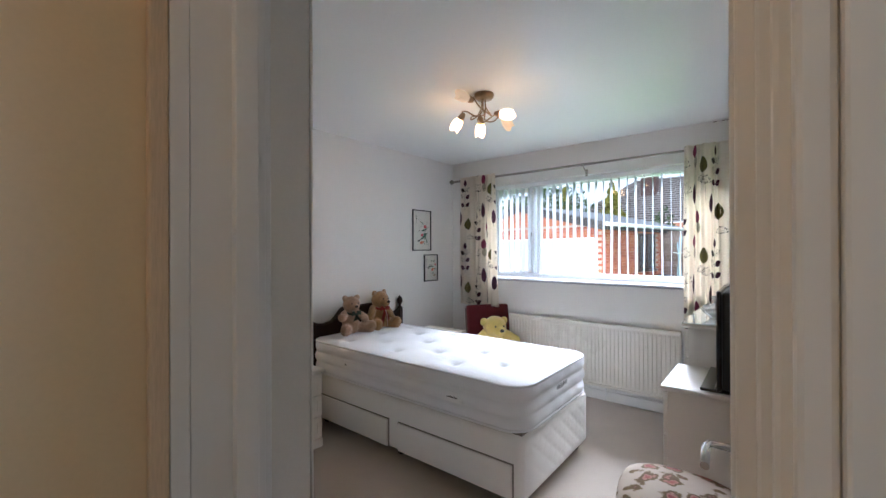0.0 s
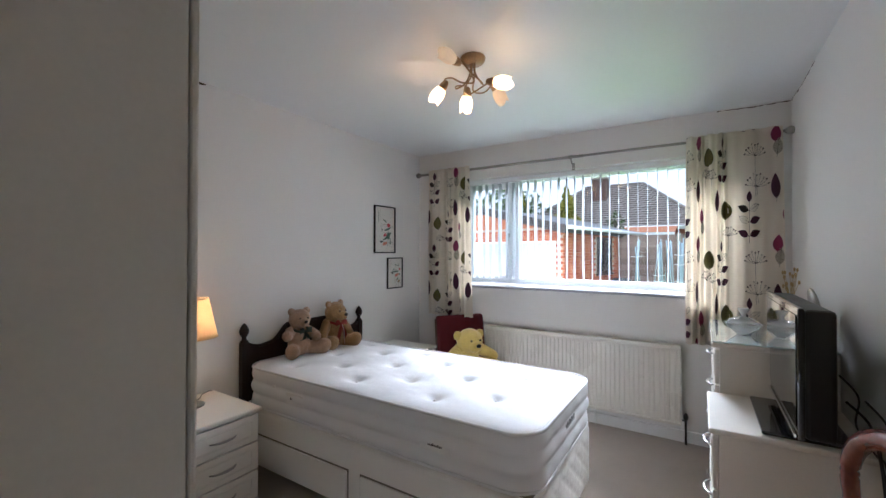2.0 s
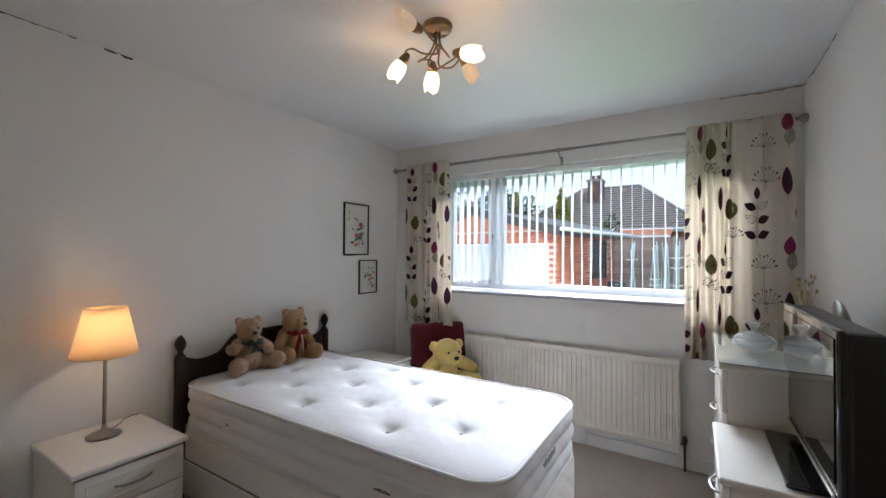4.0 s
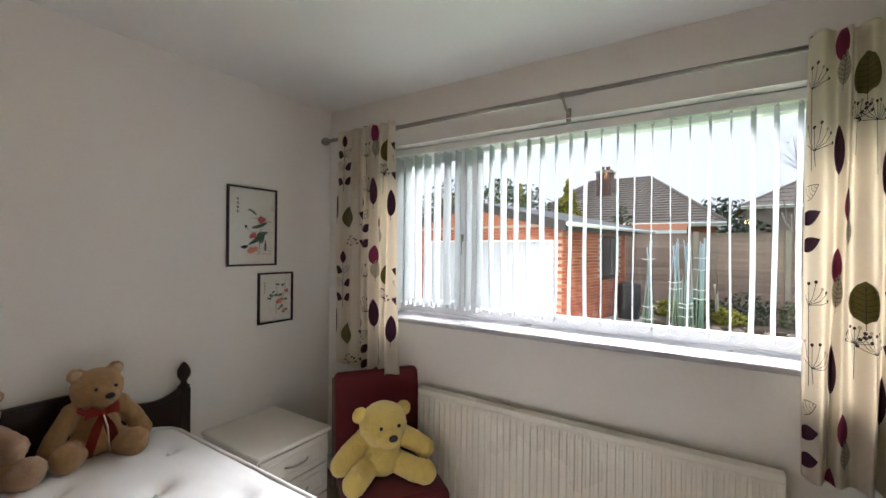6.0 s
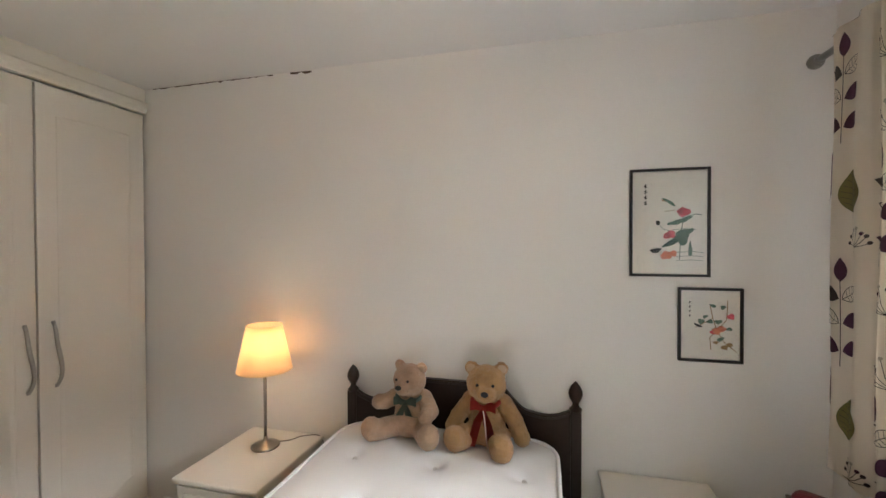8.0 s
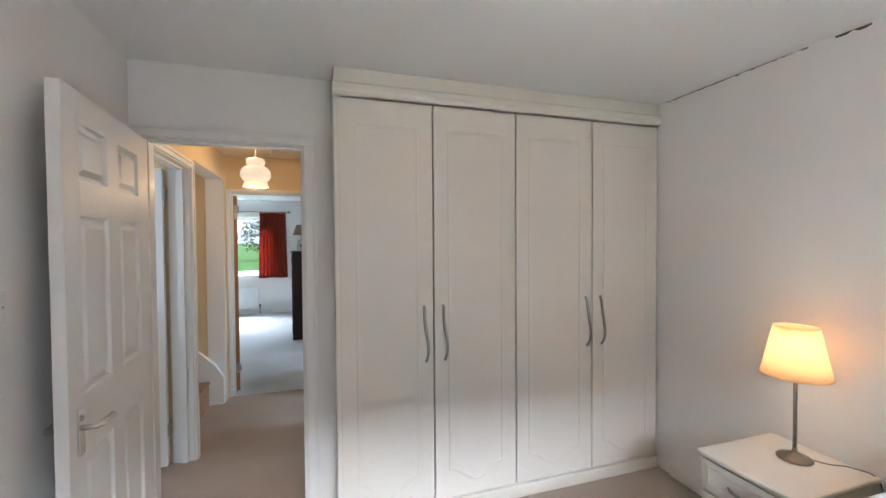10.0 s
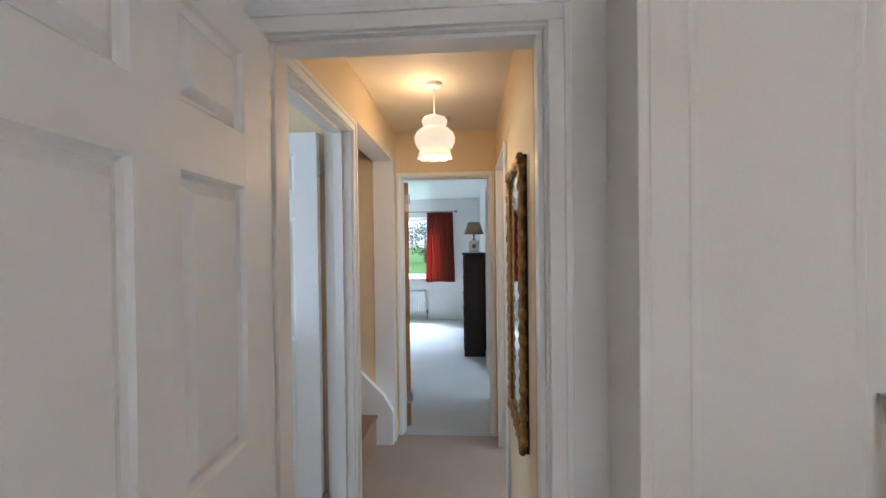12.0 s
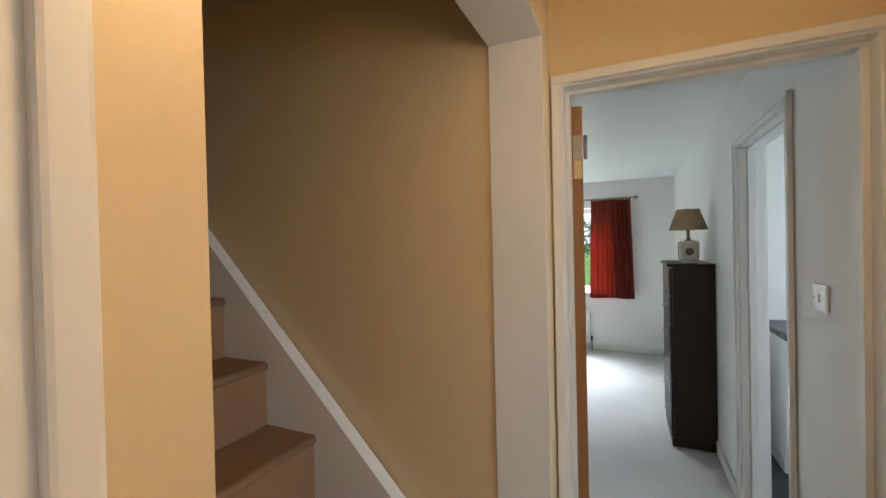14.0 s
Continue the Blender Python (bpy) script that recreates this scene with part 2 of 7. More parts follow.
def wall(name, axis, p0, p1, a0, a1, z0, z1, openings, m_neg, m_pos, label):
    """A wall: its thickness p0..p1 on axis, its run a0..a1, and openings (a, a, z, z) through it."""
    cuts = sorted({a0, a1, *[v for o in openings for v in o[:2]]})
    bm = bmesh.new()

    def put(u0, u1, w0, w1):
        if w1 - w0 > 1e-4 and u1 - u0 > 1e-4:
            if axis == "x":
                box(bm, p0, p1, u0, u1, w0, w1)
            else:
                box(bm, u0, u1, p0, p1, w0, w1)

    for u0, u1 in zip(cuts, cuts[1:]):
        lows = sorted((o[2], o[3]) for o in openings if o[0] <= u0 + 1e-6 and o[1] >= u1 - 1e-6)
        w = z0
        for lo, hi in lows:
            put(u0, u1, w, lo)
            w = hi
        put(u0, u1, w, z1)
    bmesh.ops.recalc_face_normals(bm, faces=bm.faces[:])
    bm.normal_update()
    k = 0 if axis == "x" else 1
    for f in bm.faces:
        f.material_index = 1 if f.normal[k] > 0.5 else 0
    return structure(name, bm, [m_neg, m_pos], label)


def frame_set(number, axis, p0, p1, a0, a1, top, sides=(True, True), w=0.06, bead=True, stop=None):
    """Lining, stops and architraves of a doorway through a wall of thickness p0..p1."""
    root = tagged(new("door_frame_%d" % number), "white gloss painted door lining with moulded architrave", kind="structure")

    def b(bm, u0, u1, q0, q1, z0, z1, bev=0.004):
        if axis == "x":
            box(bm, q0, q1, u0, u1, z0, z1, bev)
        else:
            box(bm, u0, u1, q0, q1, z0, z1, bev)

    bm = bmesh.new()
    e = 0.003
    b(bm, a0 - 0.03, a0, p0 - e, p1 + e, 0, top, 0.002)
    b(bm, a1, a1 + 0.03, p0 - e, p1 + e, 0, top, 0.002)
    b(bm, a0 - 0.03, a1 + 0.03, p0 - e, p1 + e, top, top + 0.03, 0.002)
    part("lining", bm, TRIM, root)
    bm = bmesh.new()
    mid = stop if stop is not None else (p0 + p1) / 2
    b(bm, a0, a0 + 0.016, mid - 0.02, mid + 0.02, 0, top - 0.012, 0.002)
    b(bm, a1 - 0.012, a1, mid - 0.02, mid + 0.02, 0, top - 0.012, 0.002)
    b(bm, a0, a1, mid - 0.02, mid + 0.02, top - 0.012, top, 0.002)
    part("door_stop", bm, TRIM, root)
    for on, q, s in ((sides[0], p0, -1), (sides[1], p1, 1)):
        if not on:
            continue
        for nm, th, o0, o1 in (("architrave", 0.014, 0.006, w), ("architrave_bead", 0.02, w - 0.016, w + 0.002))[:2 if bead else 1]:
            bm = bmesh.new()
            q0, q1 = sorted((q + s * e, q + s * (e + th)))
            b(bm, a0 - o1, a0 - o0, q0, q1, 0, top + o0, 0.003)
            b(bm, a1 + o0, a1 + o1, q0, q1, 0, top + o0, 0.003)
            b(bm, a0 - o1, a1 + o1, q0, q1, top + o0, top + o1, 0.003)
            part(nm, bm, TRIM, root)
    return root


def panel_door(name, x, y, rz, width, label, material=None, edge=None, height=1.96, levers=True, off=0.0, plates=False):
    """A six-panel door, hinged at its own origin and running along its +x."""
    material = material or GLOSS
    d = tagged(new(name), label, "door", kind="structure")
    d.matrix_basis = pose(x, y, 0.008, 0, 0, rz)
    t = 0.036
    bm = bmesh.new()
    st = 0.155 * width
    mid = 0.135 * width
    zs = (0.0, 0.21, 0.795, 0.998, 1.566, 1.683, 1.863, height)
    xs = (0.0, st + off, (width - mid) / 2 + off, (width + mid) / 2 + off, width - st + off, width)
    box(bm, xs[0], xs[1], 0, t, 0, height, 0.002)
    box(bm, xs[4], xs[5], 0, t, 0, height, 0.002)
    for z0, z1 in ((zs[0], zs[1]), (zs[2], zs[3]), (zs[4], zs[5]), (zs[6], zs[7])):
        box(bm, xs[1], xs[4], 0.0003, t - 0.0003, z0, z1)
    for z0, z1 in ((zs[1], zs[2]), (zs[3], zs[4]), (zs[5], zs[6])):
        box(bm, xs[2], xs[3], 0.0003, t - 0.0003, z0, z1)
    part("door_leaf", bm, material, d)
    for z0, z1 in ((zs[1], zs[2]), (zs[3], zs[4]), (zs[5], zs[6])):
        for u0, u1 in ((xs[1], xs[2]), (xs[3], xs[4])):
            bm = bmesh.new()
            lv = [(0.0, 0.001), (0.004, 0.010), (0.012, 0.0165), (0.018, 0.0165), (0.034, 0.005), (0.037, 0.003)]
            for face in (0, 1):
                prev = None
                for ins, dep in lv:
                    yy = dep if face == 0 else t - dep
                    ring = [bm.verts.new(p) for p in ((u0 + ins, yy, z0 + ins), (u1 - ins, yy, z0 + ins), (u1 - ins, yy, z1 - ins), (u0 + ins, yy, z1 - ins))]
                    if prev:
                        for i in range(4):
                            bm.faces.new((prev[i], prev[(i + 1) % 4], ring[(i + 1) % 4], ring[i]))
                    prev = ring
                bm.faces.new(prev)
            part("door_panel", bm, material, d)
    if edge:
        bpart("bare_edge", edge, d, (-0.002, 0.0005, 0.001, t - 0.001, 0.002, height - 0.002))
    for z in (0.2, 1.76):
        bm = bmesh.new()
        box(bm, -0.014, 0.0, 0.004, t - 0.002, z, z + 0.075, 0.001)
        tube(bm, [(-0.008, -0.006, z), (-0.008, -0.006, z + 0.075)], 0.006)
        part("hinge", bm, STEEL, d)
    if plates:
        for z in (0.18, 1.70):
            bpart("hinge_plate", mat("worn_brass", (0.60, 0.50, 0.32), 0.35, 0.8), d, (-0.005, -0.0022, 0.005, 0.030, z, z + 0.085), bev=0.001, label="small brass hinge plate")
    if levers:
        for s, y0 in ((-1, 0.0), (1, t)):
            bm = bmesh.new()
            x0 = width - 0.065
            ya, yb = sorted((y0 + s * 0.0005, y0 + s * 0.007))
            box(bm, x0 - 0.02, x0 + 0.02, ya, yb, 0.82, 0.97, 0.002)
            tube(bm, [(x0, y0 + s * 0.005, 0.905), (x0, y0 + s * 0.045, 0.905), (x0 - 0.02, y0 + s * 0.052, 0.905), (x0 - 0.11, y0 + s * 0.05, 0.90)], 0.009)
            part("lever_handle", bm, CHROME, d, "polished metal lever handle on a plate")
    return d


# ---- large structure ----
H = 2.35
HH = 2.30
bm = bmesh.new()
box(bm, -1.83, 1.09, 0.0, 3.39, -0.05, 0.0)
structure("floor_bedroom", bm, CARPET, "fitted beige carpet")
bm = bmesh.new()
box(bm, 0.33, 1.09, -2.02, 0.0, -0.05, 0.0)
box(bm, 1.09, 1.40, -1.907, -0.95, -0.05, 0.0)
box(bm, 1.09, 5.0, -0.86, 3.0, -0.05, 0.0)
box(bm, -1.9, 0.33, -2.02, -0.12, -0.05, 0.0)
structure("floor_hall", bm, mat("hall_carpet", (0.36, 0.28, 0.215), 0.95, var=0.2, scale=2, fine=420, bump=0.7, bdist=0.004), "fitted brown-beige hall carpet")
bm = bmesh.new()
box(bm, 0.33, 4.8, -7.0, -2.02, -0.05, 0.0)
structure("floor_end_room", bm, GREYCARPET, "pale grey fitted carpet")
bm = bmesh.new()
box(bm, -2.0, 0.33, -4.6, -2.14, -0.05, 0.0)
structure("floor_side_room", bm, mat("dark_vinyl", (0.04, 0.04, 0.045), 0.35, bump=0.05), "dark vinyl floor")

bm = bmesh.new()
box(bm, -2.1, 1.2, -0.12, 3.7, H, H + 0.12)
structure("ceiling_bedroom", bm, CEIL, "white painted ceiling")
bm = bmesh.new()
box(bm, 0.2, 1.2, -2.14, -0.12, HH, HH + 0.12)
structure("ceiling_hall", bm, HCEIL, "cream painted hall ceiling")
bm = bmesh.new()
box(bm, 0.2, 5.0, -7.3, -2.14, 2.335, 2.48)
structure("ceiling_end_room", bm, CEIL, "white painted ceiling")
bm = bmesh.new()
box(bm, 1.2, 5.2, -0.86, 3.2, 2.40, 2.5)
box(bm, -2.1, 0.2, -4.8, -0.12, 2.36, 2.48)
structure("ceiling_side_rooms", bm, CEIL, "white painted ceiling")

WX0, WX1, WZ0, WZ1 = -1.36, 0.80, 1.055, 2.058
wall("wall_north", "y", 3.39, 3.68, -2.0, 1.22, -0.05, H, [(WX0, WX1, WZ0, WZ1)], WALL, mat("outer_brick", (0.30, 0.12, 0.07), 0.9), "white painted window wall")
wall("wall_west", "x", -2.0, -1.83, -0.3, 3.39, -0.05, H, [], WALL, WALL, "white painted wall behind the bed")
wall("wall_east", "x", 1.12, 1.22, 0.0, 3.39, -0.05, H, [], WALL, WALL, "white painted side wall")
DX0, DX1, DT = 0.345, 1.060, 1.985
wall("wall_south", "y", -0.12, 0.0, -1.83, 1.22, -0.05, H, [(DX0 - 0.03, DX1 + 0.03, -0.05, DT + 0.03)], HALL, WALL, "white painted wall round the bedroom doorway")
frame_set(1, "y", -0.12, 0.0, DX0, DX1, DT, stop=-0.038)
bpart("jamb_edging", mat("bare_beige_wood", (0.62, 0.48, 0.32), 0.6, var=0.15, stretch=(6, 6, 0.5)), tagged(new("trim_doorway"), "narrow unpainted wooden edging strip of the bedroom doorway", kind="structure"), (0.331, 0.347, -0.178, -0.151, 0.0, 2.03), bev=0.003)
bpart("jamb_board", TRIM, bpy.data.objects["trim_doorway"], (0.3394, 0.3465, -0.1505, -0.1235, 0.0, 2.03), bev=0.001)
# hall walls
wall("wall_hall_west", "x", 0.22, 0.33, -2.02, -0.12, -0.05, HH, [(-1.87, -1.16, -0.05, 2.0)], WALL, HALL, "cream painted hall wall")
frame_set(2, "x", 0.22, 0.33, -1.84, -1.20, 1.96, (True, True), 0.035, False)
wall("wall_hall_east", "x", 1.09, 1.20, -0.95, -0.12, -0.05, 2.4, [(-0.87, -0.13, -0.05, 2.01)], HALL, HALL, "cream painted hall wall beside the side door")
wall("wall_stair_opening", "x", 1.09, 1.235, -2.02, -0.95, -0.05, 2.4, [(-1.905, -0.95, -0.05, 2.065)], HALL, HALL, "cream painted wall over the stair opening")
bm = bmesh.new()
box(bm, 1.088, 1.236, -1.905, -1.902, 0.0, 2.062)
box(bm, 1.088, 1.236, -1.902, -0.952, 2.061, 2.064)
structure("trim_stair_opening", bm, TRIM, "pale painted lining of the stair opening")
frame_set(3, "x", 1.09, 1.20, -0.84, -0.16, 1.98, (True, True), 0.05)
wall("wall_hall_end", "y", -2.14, -2.02, 0.22, 1.20, -0.05, 2.4, [(0.35, 1.082, -0.05, 1.985)], WALL, HALL, "cream painted wall over the end doorway")
frame_set(4, "y", -2.14, -2.02, 0.38, 1.052, 1.955, (True, True), 0.032, False)
# stair enclosure
wall("wall_stair_north", "y", -0.95, -0.87, 1.20, 5.0, -0.05, 4.4, [], HALL, HALL, "cream stair wall")
wall("wall_stair_south", "y", -2.02, -1.907, 1.236, 5.0, -0.05, 4.4, [], HALL, HALL, "cream stair wall")
bm = bmesh.new()
box(bm, 1.2, 5.0, -1.907, -0.95, 4.4, 4.5)
structure("ceiling_stairs", bm, HCEIL)
bm = bmesh.new()
box(bm, 1.09, 1.20, -2.02, -0.87, 2.4, 4.4)
box(bm, 4.9, 5.0, -1.907, -0.95, 0, 4.4)
structure("wall_stair_ends", bm, HALL)
# end room
EN = -6.85
wall("wall_end_west", "x", 0.22, 0.33, -7.0, -2.14, -0.05, 2.4, [(-3.54, -2.72, -0.05, 2.03)], WALL, WALL, "white painted wall")
frame_set(5, "x", 0.22, 0.33, -3.51, -2.75, 2.0, (True, True), 0.05)
wall("wall_end_south", "y", EN - 0.28, EN, 0.22, 4.8, -0.05, 2.4, [(1.12, 3.4, 0.80, 1.985)], WALL, WALL, "white painted window wall")
wall("wall_end_east", "x", 4.7, 4.8, EN, -2.02, -0.05, 2.4, [], WALL, WALL, "white painted wall")
wall("wall_end_north", "y", -2.14, -2.02, 1.20, 4.8, -0.05, 2.4, [], WALL, WALL, "white painted wall")
# side rooms
wall("wall_side_west", "x", -2.0, -1.9, -4.7, -0.12, -0.05, 2.4, [(-1.5, -0.7, 1.1, 2.0), (-3.6, -2.6, 1.1, 2.0)], WALL, WALL, "white painted wall")
wall("wall_side_middle", "y", -2.14, -2.02, -1.9, 0.22, -0.05, 2.4, [], WALL, WALL, "white painted wall")
wall("wall_side_south", "y", -4.7, -4.6, -2.0, 0.22, -0.05, 2.4, [], WALL, WALL, "white painted wall")
wall("wall_spare_east", "x", 5.0, 5.15, -0.87, 3.0, -0.05, 2.5, [(0.2, 2.2, 0.9, 2.1)], WALL, WALL, "white painted wall")
wall("wall_spare_north", "y", 3.0, 3.15, 1.22, 5.15, -0.05, 2.5, [], WALL, WALL, "white painted wall")
# unseen flat slab added above all rooms; it blocks the sky
bm = bmesh.new()
box(bm, -2.4, 5.6, -7.6, 4.1, 4.55, 4.6)
structure("roof_over", bm, mat("roof_slab_dark", (0.1, 0.08, 0.07), 0.9), "roof")


def skirting(name, runs):
    bm = bmesh.new()
    for x0, x1, y0, y1 in runs:
        box(bm, x0, x1, y0, y1, 0, 0.085, 0.004)
    structure(name, bm, TRIM, "white painted skirting board")


skirting("baseboard_bedroom", [(-1.83, 1.12, 3.374, 3.388), (1.104, 1.118, 0.8, 3.374), (-1.828, -1.814, 0.3, 3.374)])
skirting("baseboard_hall", [(0.332, 0.346, -1.13, -0.2), (0.332, 0.346, -2.65, -2.16), (0.332, 0.346, EN, -3.47), (0.346, 4.7, EN + 0.002, EN + 0.016), (1.076, 1.088, -0.93, -0.895)])


# ---- bedroom: window ----
def build_window():
    w = tagged(new("window_1"), "white plastic window with one side sash and a large fixed pane", kind="structure")
    y0, y1 = 3.56, 3.62
    bm = bmesh.new()
    f = 0.055
    box(bm, WX0, WX1, y0, y1, WZ1 - f, WZ1, 0.006)
    box(bm, WX0, WX1, y0, y1, WZ0 + 0.012, WZ0 + f + 0.012, 0.006)
    box(bm, WX0, WX0 + f, y0, y1, WZ0 + f, WZ1 - f, 0.006)
    box(bm, WX1 - f, WX1, y0, y1, WZ0 + f, WZ1 - f, 0.006)
    box(bm, -0.872, -0.810, y0, y1, WZ0 + f, WZ1 - f, 0.006)
    part("window_frame", bm, UPVC, w)
    bm = bmesh.new()
    sx0, sx1, sz0, sz1 = WX0 + f - 0.01, -0.862, WZ0 + f - 0.01, WZ1 - f + 0.01
    for b in ((sx0, sx0 + 0.05, y0 - 0.018, y0 - 0.002, sz0, sz1), (sx1 - 0.072, sx1, y0 - 0.018, y0 - 0.002, sz0, sz1),
              (sx0 + 0.05, sx1 - 0.072, y0 - 0.018, y0 - 0.002, sz0, sz0 + 0.05), (sx0 + 0.05, sx1 - 0.072, y0 - 0.018, y0 - 0.002, sz1 - 0.05, sz1)):
        box(bm, *b, 0.005)
    part("sash", bm, UPVC, w)
    bm = bmesh.new()
    box(bm, -0.912, -0.892, y0 - 0.03, y0 - 0.018, 1.50, 1.54, 0.003)
    tube(bm, [(-0.902, y0 - 0.034, 1.52), (-0.902, y0 - 0.04, 1.42)], 0.008)
    part("sash_handle", bm, PEWTER, w, "dark sash handle")
    for a, b in ((WX0 + f, -0.872), (-0.810, WX1 - f)):
        p = bpart("pane", GLASS, w, (a, b, y0 + 0.028, y0 + 0.032, WZ0 + f, WZ1 - f))
        p.visible_shadow = False
    bm = bmesh.new()
    box(bm, WX0 - 0.03, WX1 + 0.03, 3.352, 3.388, WZ0 - 0.022, WZ0 + 0.004, 0.01, 3)
    box(bm, WX0 + 0.002, WX1 - 0.002, 3.388, 3.62, WZ0 - 0.01, WZ0 + 0.004)
    part("window_sill", bm, SILL, w, "white gloss painted sill")
    bm = bmesh.new()
    box(bm, WX0, WX1, 3.384, 3.56, WZ1 - 0.004, WZ1 + 0.0)
    part("reveal_head", bm, WALL, w)


build_window()


def build_blind():
    b = thing("vertical_blind", -0.28, 3.47, WZ1, "white fabric vertical window blind turned open over the window", "blind")
    hx = (WX1 - WX0) / 2 - 0.01
    bpart("headrail", UPVC, b, (-hx, hx, -0.02, 0.02, -0.05, -0.008), bev=0.004)
    n = 31
    w = 0.089
    for i in range(n):
        x = -hx + 0.047 + i * 0.0687
        bm = bmesh.new()
        rows, cols = 10, 4
        tw = radians(95 + 3.0 * math.sin(i * 2.3))
        vs = []
        for r in range(rows + 1):
            z = -0.055 - (0.883 + 0.003 * math.sin(i)) * r / rows
            sw = 0.004 * math.sin(i * 1.7 + r * 0.5) * r / rows
            line = []
            for c in range(cols + 1):
                u = (c / cols - 0.5) * w
                bow = 0.003 * math.cos(math.pi * (c / cols - 0.5))
                line.append(bm.verts.new((x + u * math.cos(tw) + bow * math.sin(tw) + sw, u * math.sin(tw) - bow * math.cos(tw), z)))
            vs.append(line)
        for r in range(rows):
            for c in range(cols):
                bm.faces.new((vs[r][c], vs[r][c + 1], vs[r + 1][c + 1], vs[r + 1][c])).smooth = True
        bmesh.ops.solidify(bm, geom=bm.faces[:], thickness=0.0007)
        s = part("slat", bm, SLAT, b)
        bm = bmesh.new()
        box(bm, -w / 2 + 0.002, w / 2 - 0.002, -0.0022, 0.0022, 0, 0.022, 0.001)
        m = Matrix.Translation((x + 0.004 * math.sin(i * 1.7 + 5.0), 0, -0.055 - 0.883)) @ Matrix.Rotation(tw, 4, "Z")
        bmesh.ops.transform(bm, matrix=m, verts=bm.verts[:])
        part("bottom_weight", bm, UPVC, b)
        bm = bmesh.new()
        box(bm, x - 0.006, x + 0.006, -0.012, 0.012, -0.062, -0.05, 0.002)
        part("carrier_clip", bm, UPVC, b)
    bm = bmesh.new()
    for i in range(n - 1):
        xa = -hx + 0.047 + i * 0.0687
        xb = -hx + 0.047 + (i + 1) * 0.0687
        for s in (-0.03, 0.03):
            tube(bm, [(xa + (xb - xa) * k / 6, s, -0.933 - 0.028 * math.sin(math.pi * k / 6)) for k in range(7)], 0.0011, 4)
    part("link_chain", bm, UPVC, b, "white beaded link chain", kind="stuff")


build_blind()

# ---- curtains ----
CLOTH = mat("curtain_cloth", (0.80, 0.725, 0.61), 0.9, var=0.04, fine=700, bump=0.25, bdist=0.0006)
PLUM = mat("print_plum", (0.045, 0.006, 0.028), 0.9, var=0.15, fine=500, bump=0.1)
WINE = mat("print_wine", (0.17, 0.01, 0.06), 0.9, var=0.15, fine=500, bump=0.1)
OLIVE = mat("print_olive", (0.12, 0.105, 0.022), 0.9, var=0.2, fine=500, bump=0.1)
INK = mat("print_ink", (0.03, 0.022, 0.02), 0.9, bump=0.05)
STONE = mat("print_stone", (0.42, 0.38, 0.30), 0.9, bump=0.05)


